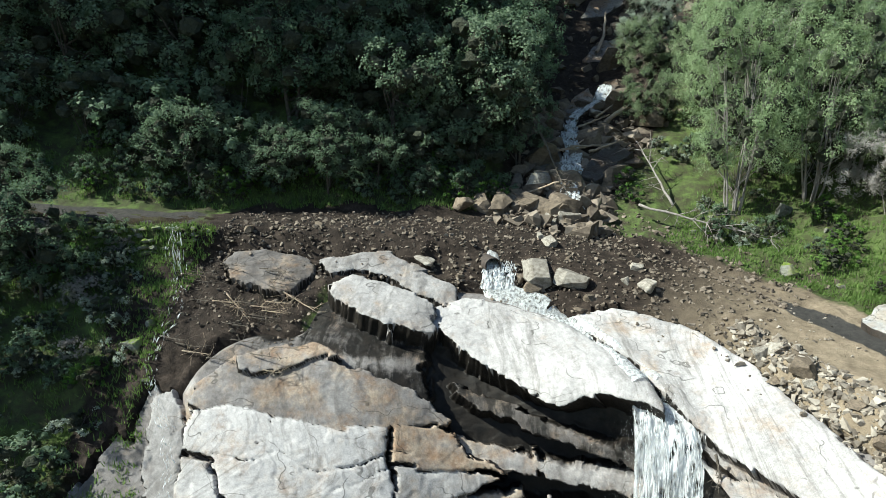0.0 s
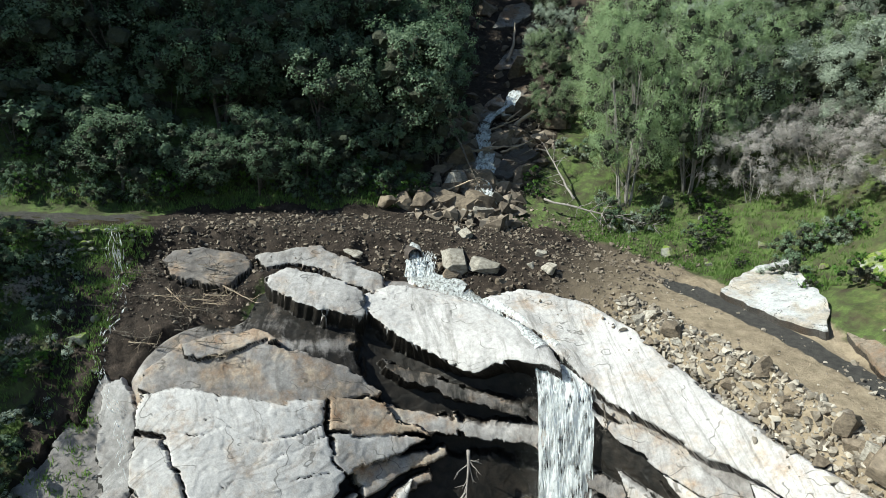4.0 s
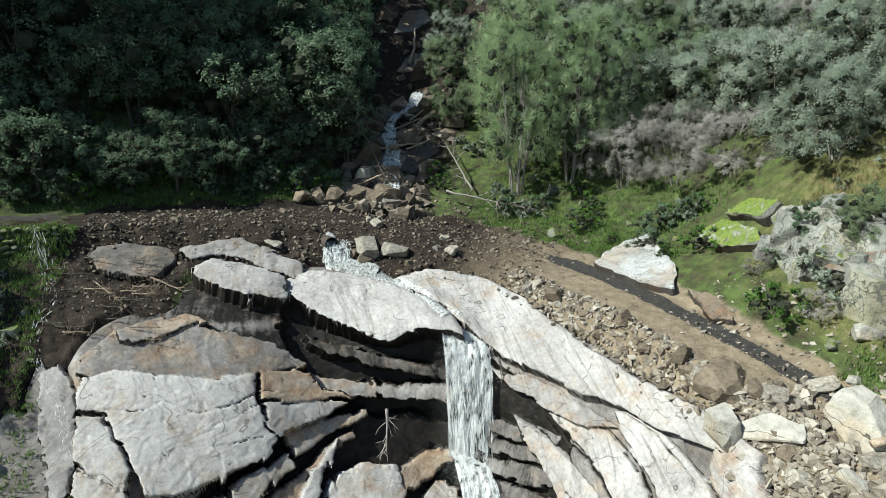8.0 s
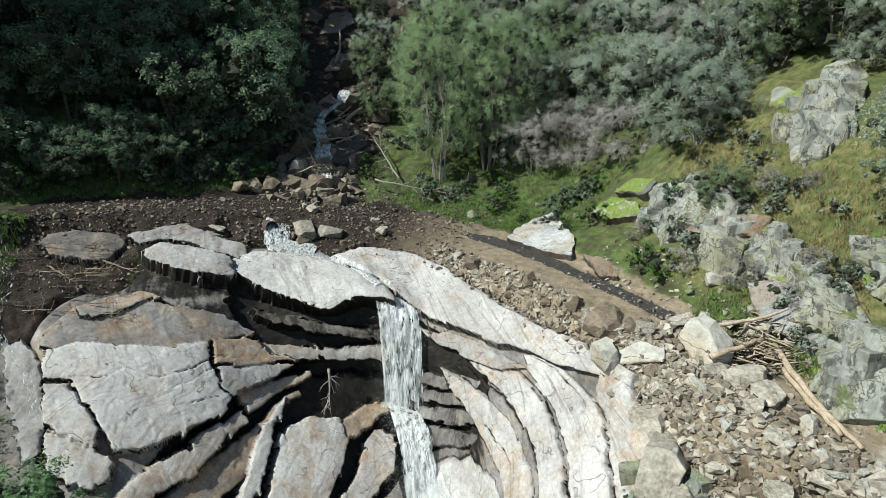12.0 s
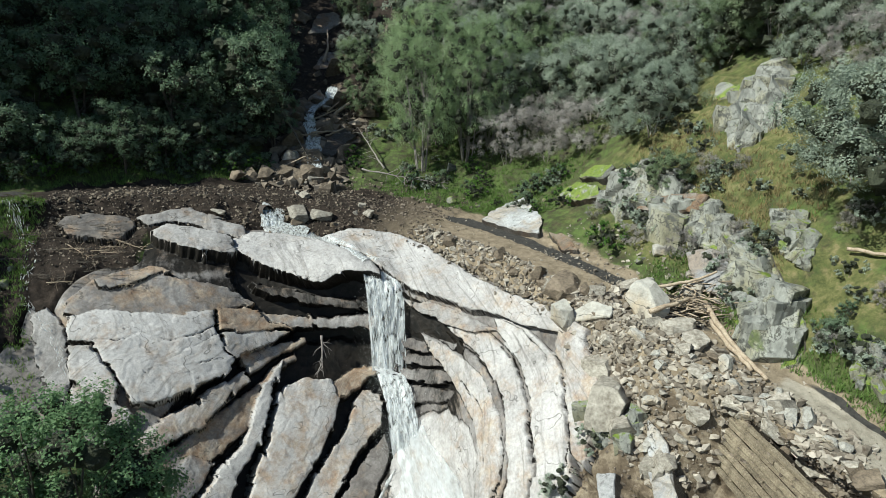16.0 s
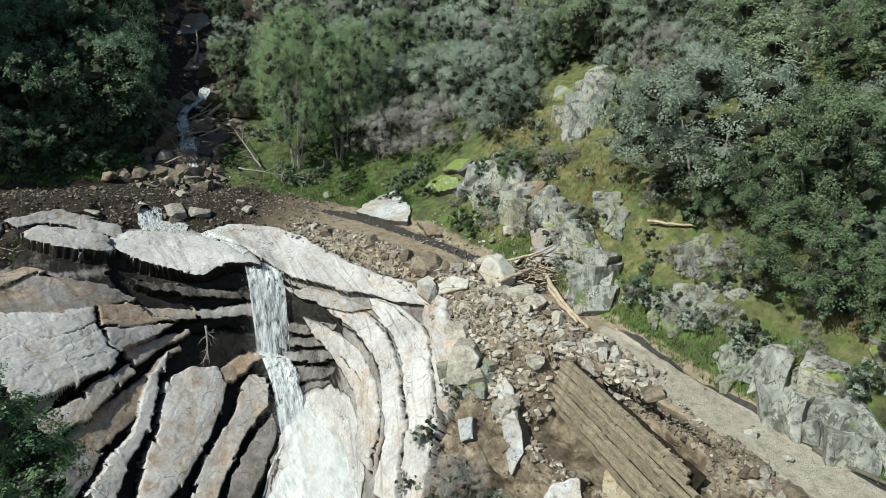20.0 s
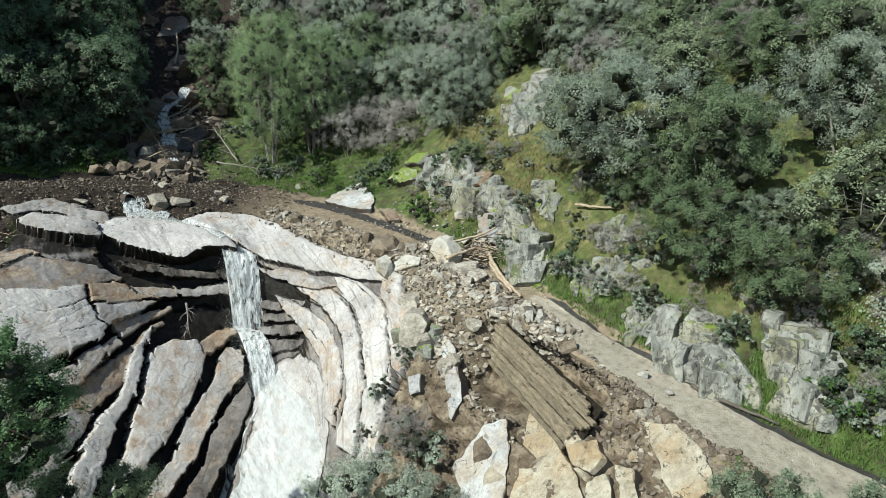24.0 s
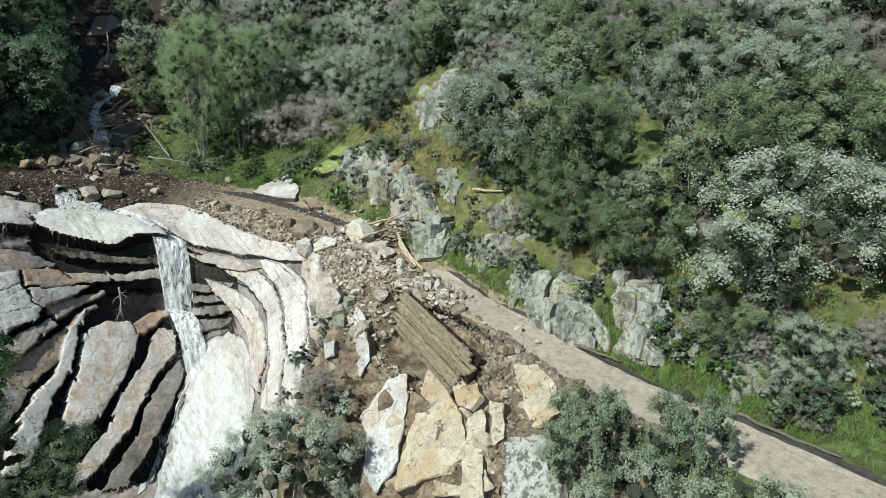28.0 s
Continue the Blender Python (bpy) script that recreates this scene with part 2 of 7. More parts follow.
RIM = [(-75, 31, 5.0), (-30, 34, 3.5), (-17.5, 36, 2.5), (-10, 36.8, 2.0), (-4, 35.4, 1.2), (1.7, 35.2, 0.85), (7, 33, 0.0), (12, 29.5, -0.6),
       (15.5, 24.5, -1.3), (17.6, 16, -2.2), (18.6, 7.5, -3.2), (19.4, -1, -3.6), (20, -9.4, -5.0), (18.5, -18, -5.5), (18.5, -31, -7.5), (21, -112, -16)]
CLIFF_1 = [(-72, 26, 0.0), (-30, 29, -1.5), (-17, 31, -0.5), (-11.5, 29.5, -1.0), (-5, 28.5, -2.0), (2, 29.2, -2.8), (8.0, 26.8, -2.4), (12.4, 22.5, -4.6),
           (14.5, 19, -4.6), (16.5, 14.5, -5.0), (17.6, 6, -5.5), (17.3, -1, -6.7), (18, -8, -8.0), (15.5, -18, -9.0), (15, -32, -11), (16, -115, -20)]
CLIFF_2 = [(-68, 18, -9.0), (-29, 20, -9.0), (-17, 23, -8.0), (-9.5, 24.3, -6.0), (-3.5, 23.8, -8.0), (3.0, 24.5, -9.6), (8.4, 24.4, -10.0), (11.5, 20.5, -10.0),
           (13.0, 15.5, -9.0), (13.5, 12, -8.8), (14.7, 5.5, -9.0), (14.6, -1, -9.8), (15, -8, -11.0), (11, -19, -13.0), (9, -33, -15), (8, -118, -24)]
FOOT = [(-60, 4, -22), (-28, 8, -20), (-16, 13, -17), (-8, 16, -16), (-3, 16.5, -18), (3, 16.5, -18.5), (8, 15.5, -17.5), (9.5, 12.5, -17),
        (10, 10, -17), (9.5, 7, -17.5), (9, 2, -18), (8, -4, -18.5), (7, -11, -19.5), (5, -21, -21), (3, -35, -23), (-2, -120, -30)]
THREAD = [(-58, -30, -30), (-26, -12, -27), (-14, 0, -25), (-7, 4, -24), (-3, 5, -23.5), (0, 5, -23), (2, 4, -23), (3, 3, -23),
          (3, 1, -23.2), (2.5, -2, -23.5), (2, -6, -24), (1, -11, -24.5), (0, -17, -25), (-2, -27, -26), (-5, -42, -28), (-14, -125, -34)]
FAR_BANK = [(-90, -55, -16), (-84, -70, -16), (-80, -80, -16), (-78, -86, -16), (-76, -90, -16), (-74, -94, -16), (-72, -98, -16), (-70, -102, -16),
            (-68, -106, -16), (-66, -110, -16), (-64, -114, -16), (-62, -118, -16), (-60, -122, -17), (-58, -128, -18), (-56, -140, -20), (-52, -180, -24)]
LINES = np.array([HORIZON, HILL_3, HILL_2, HILL_1, ROAD_UP, ROAD_DOWN, RIM, CLIFF_1, CLIFF_2, FOOT, THREAD, FAR_BANK], float)
STATION_STEPS = [10, 18] + [36] * 8 + [30, 30, 24, 18, 8]
LINE_STEPS = [16, 34, 34, 20, 10, 12, 26, 40, 54, 20, 8]


def hermite(P, par, steps, clamp):
    """Rows of P (stations first) joined by cubics through every row; clamp keeps them from swinging past the rows (else only in height)."""
    h = np.diff(par)[:, None, None]
    d = np.diff(P, axis=0) / h
    m = np.zeros_like(P)
    m[0], m[-1] = d[0], d[-1]
    m[1:-1] = (d[:-1] * h[1:] + d[1:] * h[:-1]) / (h[1:] + h[:-1])
    a, b = d[:-1], d[1:]
    held = np.where(a * b <= 0, 0, 2 * a * b / np.where(np.abs(a + b) < 1e-9, 1e-9, a + b))
    m[1:-1, :, 0 if clamp else 2:] = held[:, :, 0 if clamp else 2:]
    out, idx = [], []
    for i, n in enumerate(steps):
        s = (np.arange(n) / n)[:, None, None]
        out.append((2 * s**3 - 3 * s**2 + 1) * P[i] + (s**3 - 2 * s**2 + s) * h[i] * m[i] + (3 * s**2 - 2 * s**3) * P[i + 1] + (s**3 - s**2) * h[i] * m[i + 1])
        idx.append(i + np.arange(n) / n)
    out.append(P[-1:]), idx.append(np.array([len(steps)]))
    return np.concatenate(out), np.concatenate(idx)


def loft(lines):
    P = lines.transpose(1, 0, 2)
    span = np.linalg.norm(np.diff(lines[4], axis=0), axis=1)
    A, ui = hermite(P, np.r_[0, np.cumsum(span)], STATION_STEPS, False)
    B = A.transpose(1, 0, 2)
    gap = np.linalg.norm(np.diff(lines[:, 3:12], axis=0), axis=2).mean(1)
    C, vi = hermite(B, np.r_[0, np.cumsum(gap)], LINE_STEPS, True)
    return C, ui, vi


LAND, U, V = loft(LINES)            # [across, along, xyz]
SMOOTH = LAND.copy()


def fbm(p, scale, octaves=4, seed=0.0):
    """Fractal noise of a point array, about -1 to 1."""
    flat = p.reshape(-1, 3) * scale + seed
    return np.array([noise.fractal(Vector(v), 1.0, 2.0, octaves) for v in flat]).reshape(p.shape[:-1])


def bell(x, a, b, soft):
    """1 between a and b, falling to 0 over soft."""
    return np.clip((x - a) / soft + 0.5, 0, 1) * np.clip((b - x) / soft + 0.5, 0, 1)


uu, vv = np.meshgrid(U, V)
nrm = np.cross(np.gradient(LAND, axis=1), np.gradient(LAND, axis=0))
nrm /= np.linalg.norm(nrm, axis=2, keepdims=True) + 1e-9
nrm *= np.sign(nrm[..., 2:3] + 1e-6)
rock_mask = bell(vv, 6.1, 10.2, 0.4) * bell(uu, 2.5, 9.9, 0.4) * (1 - bell(uu, 1.5, 3.7, 0.5) * bell(vv, 5, 6.75, 0.3)) * np.clip((uu - 2.75 - np.maximum(0, 7.3 - vv) * 0.75) / 0.25 + 0.5, 0, 1)
# seeping rock and the shade under the slabs, one mask for both
wet_shade_mask = np.maximum(bell(uu, 3.7, 7.9, 0.5) * bell(vv, 6.75, 9.6, 0.3), bell(uu, 2.9, 5.6, 0.4) * bell(vv, 6.1, 6.85, 0.25)) * (1 - 0.7 * bell(uu, 2.6, 5.8, 0.3) * bell(vv, 7.95, 9.6, 0.2))
scar_mask = bell(vv, 6.0, 9.0, 0.5) * bell(uu, 9.9, 13.7, 0.5)
road_mask = bell(vv, 4.0, 5.0, 0.12)
mud_mask = np.maximum.reduce([bell(vv, 3.75, 6.2, 0.4) * bell(uu, 2.2, 13.0, 0.5), bell(vv, 1.3, 4.0, 0.5) * bell(uu, 4.6, 5.8, 0.3), bell(uu, 1.9, 3.6, 0.5) * bell(vv, 6.0, 6.9, 0.4), bell(uu, 1.9, 3.2, 0.4) * bell(vv, 6.5, 7.9, 0.4)])
rough_amp = 0.55 * (1 - road_mask) * np.clip((vv - 0.8) / 1.2, 0, 1) * (1 - 0.55 * rock_mask)
LAND = LAND + nrm * (fbm(LAND, 0.35, 5) * rough_amp)[..., None]


def plates(p, mask, size, deep, seed):
    """Jointed rock: plates of uneven height parted by cracks."""
    out = np.zeros(mask.shape)
    for i, j in zip(*np.nonzero(mask > 0.03)):
        x, y, z = p[i, j] / size
        w = noise.noise_vector(Vector((x, y, z)) * 0.8) * 0.35
        d, c = noise.voronoi(Vector((x * 0.8, y * 0.8, z * 1.5 + seed)) + w)
        gap = min(1.0, (d[1] - d[0]) / 0.1)
        h = noise.cell(c[0] * 3.7 + Vector((seed, 0, 0)))
        out[i, j] = mask[i, j] * deep * (h * 0.7 - 1.0 * (1 - gap) ** 2)
    return out


LAND = LAND - nrm * (2.1 * bell(uu, 10.85, 12.1, 0.2) * bell(vv, 5.5, 7.2, 0.4) * np.clip(1.7 - (uu - 10.85), 0.2, 1))[..., None]
LAND = LAND + nrm * plates(LAND, scar_mask, 2.6, 0.34, 3.0)[..., None]
LAND = LAND + nrm * (fbm(LAND, 0.02, 3, 7.0) * 14 * np.clip(1.8 - vv, 0, 1))[..., None]
LAND[..., 2] += fbm(LAND, 1.4, 3, 3.0) * 0.10 * bell(vv, 3.6, 6.6, 0.4)


# ---- the granite round the fall: one sheet of relief, split into its slabs ----
FU, FV = np.meshgrid(np.linspace(1.9, 10.4, 660), np.linspace(5.3, 9.75, 470))


def finer(a):
    """A field of the land, read on the finer grid."""
    i, j = np.interp(FV[:, 0], V, np.arange(len(V))), np.interp(FU[0], U, np.arange(len(U)))
    k, l = np.minimum(i.astype(int), len(V) - 2), np.minimum(j.astype(int), len(U) - 2)
    f, g = i - k, j - l
    if a.ndim == 3:
        f, g = f[:, None, None], g[None, :, None]
    else:
        f, g = f[:, None], g[None, :]
    p, q = np.ix_(k, l), np.ix_(k + 1, l)
    r, t = np.ix_(k, l + 1), np.ix_(k + 1, l + 1)
    return (a[p] * (1 - g) + a[r] * g) * (1 - f) + (a[q] * (1 - g) + a[t] * g) * f


BASE, FN = finer(SMOOTH), finer(nrm)
FN /= np.linalg.norm(FN, axis=2, keepdims=True)
_wx, _wy, _wf = fbm(BASE, 0.55, 5, 2.0), fbm(BASE, 0.55, 5, 31.0), fbm(BASE, 2.6, 3, 17.0)
SX, SY = FU * 6.2 + _wx * 0.15 + _wf * 0.1, FV * 9.0 + _wy * 0.15 - _wf * 0.1
_turned = BASE @ np.array(Euler((0.5, 0.3, 0.6)).to_matrix()).T
_jog = np.array([noise.cell_vector(Vector(p) * 0.55) * 0.34 + noise.cell_vector(Vector(p) * 1.7) * 0.1 for p in _turned.reshape(-1, 3)]).reshape(BASE.shape) - 0.22
SX, SY = SX + _jog[..., 0], SY + _jog[..., 1]
ROCK = finer(rock_mask)
RELIEF, TONE, RUST, WET_SHADE = np.zeros(FU.shape), np.full(FU.shape, 0.42), np.full(FU.shape, 0.25), finer(wet_shade_mask) * 0.6
OWNER, SLABS = np.zeros(FU.shape, int), [("rock_face", "bare granite bedrock of the waterfall cliff", "")]


def ease(x):
    x = np.clip(x, 0, 1)
    return x * x * (3 - 2 * x)


def inside(uv):
    """Metres inside (+) or outside (-) an outline given in land coordinates."""
    P = [(u * 6.2, v * 9.0) for u, v in uv]
    best, odd = np.full(FU.shape, 1e9), np.zeros(FU.shape, bool)
    for (x0, y0), (x1, y1) in zip(P, P[1:] + P[:1]):
        dx, dy = x1 - x0, y1 - y0
        t = np.clip(((SX - x0) * dx + (SY - y0) * dy) / (dx * dx + dy * dy + 1e-9), 0, 1)
        best = np.minimum(best, np.hypot(SX - x0 - t * dx, SY - y0 - t * dy))
        odd ^= ((y0 > SY) != (y1 > SY)) & (SX < x0 + (SY - y0) * dx / (dy + 1e-9 * (dy == 0)))
    return np.where(odd, best, -best)


def stone(label, lift, tone, rust, uv, wet=0.0, soft=0.1, worn=0.07, name="granite_slab", dark=0.09, tilt=0.0):
    """Raises a plate of rock: lift at its uphill and at its downhill edge, tilt across it, worn edges, a rim darkened
    by stain and by painted shade.
    """
    global RELIEF, TONE, RUST, WET_SHADE, ROCK
    d = inside(uv)
    us, vs = [p[0] for p in uv], [p[1] for p in uv]
    down = np.clip((FV - min(vs)) / (max(vs) - min(vs)), 0, 1)
    over = np.clip((FU - min(us)) / (max(us) - min(us)), 0, 1) - 0.5
    high = lift[0] + (lift[1] - lift[0]) * down + tilt * over - worn * np.exp(-np.maximum(d, 0) / (worn * 2.2))
    facing = np.clip(0.1 - np.gradient(d, axis=0) * 110, 0.1, 1)      # darkest where the edge looks downhill: stain, plus shade put into the colour
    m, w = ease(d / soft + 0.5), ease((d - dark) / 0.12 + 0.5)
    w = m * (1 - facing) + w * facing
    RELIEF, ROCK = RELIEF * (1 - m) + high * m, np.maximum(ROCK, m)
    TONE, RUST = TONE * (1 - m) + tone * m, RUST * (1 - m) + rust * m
    WET_SHADE = np.where(d > -0.3, np.maximum(WET_SHADE * (1 - w), np.where(m > 0.02, 0.75 * (1 - w), 0)), WET_SHADE) * (1 - w) + wet * w
    if label:
        SLABS.append((name, label, "granite ribs" if name == "granite_rib" else "granite slabs"))
        OWNER[m > 0.5] = len(SLABS) - 1


def cleft(uv, wide, deep):
    """An open joint along a line of land coordinates."""
    global RELIEF, WET_SHADE
    P, best = [(u * 6.2, v * 9.0) for u, v in uv], np.full(FU.shape, 1e9)
    for (x0, y0), (x1, y1) in zip(P, P[1:]):
        dx, dy = x1 - x0, y1 - y0
        t = np.clip(((SX - x0) * dx + (SY - y0) * dy) / (dx * dx + dy * dy), 0, 1)
        best = np.minimum(best, np.hypot(SX - x0 - t * dx, SY - y0 - t * dy))
    w = np.exp(-(best / (wide * (0.75 + 0.7 * _wf))) ** 2) * np.clip(0.75 + 1.2 * _wx, 0, 1)
    RELIEF, WET_SHADE = RELIEF - deep * w, np.maximum(WET_SHADE, 0.9 * w)


# hollows between the sheets, blackened for seeping water and for the overhang's shade
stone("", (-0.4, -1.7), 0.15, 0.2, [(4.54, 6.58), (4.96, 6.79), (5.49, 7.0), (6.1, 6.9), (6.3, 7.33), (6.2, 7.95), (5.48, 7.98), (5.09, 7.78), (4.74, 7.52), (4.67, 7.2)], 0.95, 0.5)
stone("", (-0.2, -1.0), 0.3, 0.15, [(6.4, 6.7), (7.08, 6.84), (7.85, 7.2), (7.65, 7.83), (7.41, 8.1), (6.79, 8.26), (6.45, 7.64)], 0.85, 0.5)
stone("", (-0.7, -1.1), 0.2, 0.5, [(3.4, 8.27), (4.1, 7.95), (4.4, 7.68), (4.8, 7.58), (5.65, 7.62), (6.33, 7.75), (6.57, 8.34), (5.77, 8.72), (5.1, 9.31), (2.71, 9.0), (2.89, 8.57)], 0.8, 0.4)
# left face
stone("smooth grey granite apron below the mossy bank", (-0.1, 0.2), 0.42, 0.15, [(1.95, 7.75), (2.06, 7.64), (2.2, 7.51), (2.33, 7.57), (2.35, 7.38), (2.44, 7.28), (2.59, 7.42), (2.66, 7.53), (2.62, 7.75), (2.6, 8.2), (1.95, 8.2)], 0.1, soft=0.4)
stone("smooth grey granite beside a trickle of water", (0.1, 0.2), 0.7, 0.1, [(2.43, 7.36), (2.65, 7.31), (2.74, 7.48), (2.67, 7.71), (2.64, 8.1), (2.5, 8.1), (2.44, 7.63)])
stone("grey granite face above a long crack", (0.45, 0.5), 0.42, 0.45, [(2.76, 7.37), (3.01, 7.13), (3.2, 6.96), (3.45, 6.98), (3.74, 6.86), (4.11, 6.88), (4.48, 7.02), (4.78, 7.22), (4.29, 7.3), (3.05, 7.4)], worn=0.05)
stone("pinkish granite ledge with a dark undercut", (0.55, 0.85), 0.55, 0.55, [(3.22, 7.01), (3.5, 6.84), (3.74, 6.72), (3.95, 6.82), (3.64, 7.0), (3.41, 7.12), (3.24, 7.1)], worn=0.06)
stone("white weathered granite face crossed by cracks", (0.55, 0.85), 1.02, 0.28, [(2.8, 7.39), (4.28, 7.29), (4.26, 7.49), (4.27, 7.7), (4.36, 7.77), (4.13, 7.97), (3.79, 8.09), (3.35, 8.18), (3.09, 8.2), (3.04, 8.07), (2.93, 7.91), (2.9, 7.73), (2.7, 7.65)], worn=0.06)
stone("white granite block at the foot of the face", (0.62, 0.7), 0.95, 0.3, [(2.69, 7.67), (2.89, 7.75), (2.93, 7.92), (3.03, 8.08), (2.97, 8.12), (2.94, 8.18), (2.8, 8.1), (2.64, 7.97)], worn=0.06)
stone("white granite block at the foot of the face", (0.5, 0.6), 0.9, 0.35, [(2.66, 8.0), (2.91, 8.15), (3.09, 8.23), (3.07, 8.31), (2.89, 8.34), (2.66, 8.2)], worn=0.08)
stone("rust-stained brown granite slab", (0.5, 0.62), 0.45, 0.95, [(4.3, 7.28), (4.71, 7.25), (4.85, 7.36), (5.24, 7.46), (4.62, 7.48), (4.29, 7.49)], worn=0.05)
stone("grey stained granite slab with a ragged lower edge", (0.55, 0.75), 0.66, 0.35, [(4.29, 7.5), (4.71, 7.47), (5.05, 7.5), (4.57, 7.66), (4.36, 7.77), (4.28, 7.69)], worn=0.05)
cleft([(2.88, 7.7), (3.23, 7.73), (3.47, 7.58), (3.76, 7.6), (4.27, 7.44), (4.59, 7.4)], 0.05, 0.14)
cleft([(3.49, 7.33), (3.44, 7.5), (3.24, 7.61)], 0.035, 0.1)
cleft([(3.28, 8.07), (3.55, 7.86), (3.9, 7.66), (4.28, 7.5)], 0.035, 0.1)
cleft([(3.7, 7.95), (3.95, 7.8), (4.2, 7.74)], 0.035, 0.1)
cleft([(2.67, 7.92), (2.9, 7.95), (3.05, 8.09)], 0.045, 0.12)
cleft([(2.82, 7.4), (2.73, 7.54), (2.64, 7.96), (2.65, 8.1)], 0.09, 0.35)
# ledges in the hollow under the lip, and steps beside the fall
stone("thin dark ledge under the granite lip", (0.05, 0.3), 0.25, 0.3, [(4.75, 6.92), (5.0, 7.02), (5.45, 7.16), (6.2, 7.29), (6.2, 7.38), (5.42, 7.27), (4.95, 7.13)], 0.5, name="granite_rib")
stone("stained pale ledge under the granite lip", (0.0, 0.4), 0.55, 0.35, [(4.71, 7.26), (5.12, 7.34), (5.58, 7.41), (6.3, 7.39), (6.3, 7.5), (5.55, 7.51), (5.08, 7.45), (4.79, 7.38)], 0.25, name="granite_rib")
for _k, _v in enumerate((7.32, 7.52, 7.71, 7.91, 8.06)):
    stone("smooth wet step of rock beside the waterfall", (-0.5, 0.1), 0.4, 0.1, [(6.55, _v + 0.11), (7.13, _v - 0.01), (7.55, _v), (7.53 - 0.02 * _k, _v + 0.1), (7.11, _v + 0.16), (6.6, _v + 0.22)], 0.42, name="granite_rib", dark=0.05)
# ribs fanning down from the hollow
stone("brown granite rib between wet clefts", (0.0, 0.1), 0.4, 0.6, [(3.2, 8.5), (3.9, 8.2), (4.38, 8.04), (4.58, 7.95), (4.4, 8.2), (3.99, 8.36), (3.48, 8.6)], 0.15, name="granite_rib", tilt=0.3)
stone("grey granite rib with wet and shade-darkened edges", (0.1, 0.2), 0.6, 0.3, [(2.8, 8.68), (3.19, 8.62), (3.67, 8.4), (3.94, 8.41), (3.46, 8.72), (2.93, 8.95), (2.7, 8.9)], name="granite_rib")
stone("thin pinkish granite rib under the face", (0.1, 0.4), 0.55, 0.6, [(4.4, 7.72), (4.75, 7.6), (5.2, 7.54), (5.18, 7.61), (4.78, 7.7), (4.45, 7.89)], name="granite_rib", dark=0.04)
stone("thin dark granite rib under the face", (0.0, 0.3), 0.4, 0.5, [(4.5, 7.98), (4.72, 7.8), (5.0, 7.68), (5.02, 7.74), (4.8, 7.84), (4.56, 8.06)], 0.2, name="granite_rib", dark=0.04)
stone("rust-tinged tan granite rib", (0.3, 0.55), 0.8, 0.6, [(2.98, 8.42), (3.35, 8.28), (3.84, 8.12), (4.15, 8.0), (4.38, 7.85), (4.44, 7.97), (4.13, 8.11), (3.8, 8.25), (3.38, 8.4), (3.05, 8.5)], name="granite_rib", tilt=0.3)
stone("long grey granite rib with dark fractured edges", (0.3, 0.8), 0.95, 0.15, [(4.86, 7.72), (4.68, 8.04), (4.48, 8.25), (4.3, 8.41), (4.01, 8.58), (3.8, 8.82), (3.41, 9.12), (3.1, 9.1), (3.41, 8.81), (3.9, 8.46), (4.15, 8.34), (4.39, 8.18), (4.62, 7.92)], name="granite_rib", tilt=0.3)
stone("broad tan granite rib, freshly washed", (0.3, 0.95), 1.05, 0.45, [(4.78, 8.0), (5.06, 7.93), (5.4, 7.97), (5.5, 8.1), (5.26, 8.31), (5.04, 8.46), (4.62, 8.69), (4.22, 8.91), (3.76, 9.1), (3.92, 8.87), (4.15, 8.66), (4.39, 8.43), (4.6, 8.2)], name="granite_rib", tilt=0.25, worn=0.16)
stone("orange-stained granite edge above the chute", (0.15, 0.4), 0.5, 1.0, [(5.4, 8.02), (5.8, 7.91), (6.3, 7.86), (6.1, 7.97), (5.85, 8.07), (5.57, 8.13), (5.47, 8.14)], name="granite_rib", dark=0.04)
stone("pinkish stained granite rib beside the chute", (0.1, 0.6), 0.7, 0.5, [(5.87, 8.08), (6.18, 8.13), (6.02, 8.36), (5.58, 8.5), (5.24, 8.63), (4.94, 8.86), (4.42, 9.12), (3.96, 9.2), (4.31, 8.97), (4.66, 8.8), (4.94, 8.56), (5.36, 8.36), (5.63, 8.21)], 0.15, name="granite_rib", tilt=0.3)
stone("dark wet granite rib beside the chute", (0.0, 0.4), 0.28, 0.2, [(6.08, 8.4), (5.63, 8.53), (5.25, 8.67), (5.0, 8.94), (4.57, 9.17), (4.4, 9.26), (4.71, 9.3), (5.22, 9.01), (5.68, 8.77), (6.08, 8.57)], 0.35, name="granite_rib", tilt=0.2)
stone("pale granite ramp under the sliding water", (-0.1, 0.35), 0.85, 0.15, [(6.3, 8.44), (6.69, 8.27), (7.47, 8.1), (7.9, 8.16), (8.4, 8.4), (8.85, 8.56), (8.62, 8.86), (7.75, 9.5), (5.19, 9.5), (5.68, 8.91)], soft=0.5)
# curving sheets on the far side of the fall
stone("mottled pale granite sheet curving down beside the fall", (-0.1, 0.35), 0.8, 0.45, [(6.86, 7.27), (7.24, 7.35), (7.93, 7.51), (8.42, 7.68), (8.98, 7.93), (9.14, 8.14), (9.12, 8.5), (8.5, 8.5), (8.29, 8.19), (7.98, 8.05), (7.56, 7.78), (7.15, 7.55)], soft=0.3)
stone("pale granite sheet curving down beside the fall", (0.1, 0.5), 0.86, 0.32, [(7.42, 7.08), (8.37, 7.04), (8.84, 7.18), (9.18, 7.48), (9.43, 7.87), (9.66, 8.22), (9.7, 8.6), (9.3, 8.6), (9.31, 8.27), (9.2, 8.05), (8.95, 7.72), (8.38, 7.45), (7.93, 7.28)], soft=0.25)
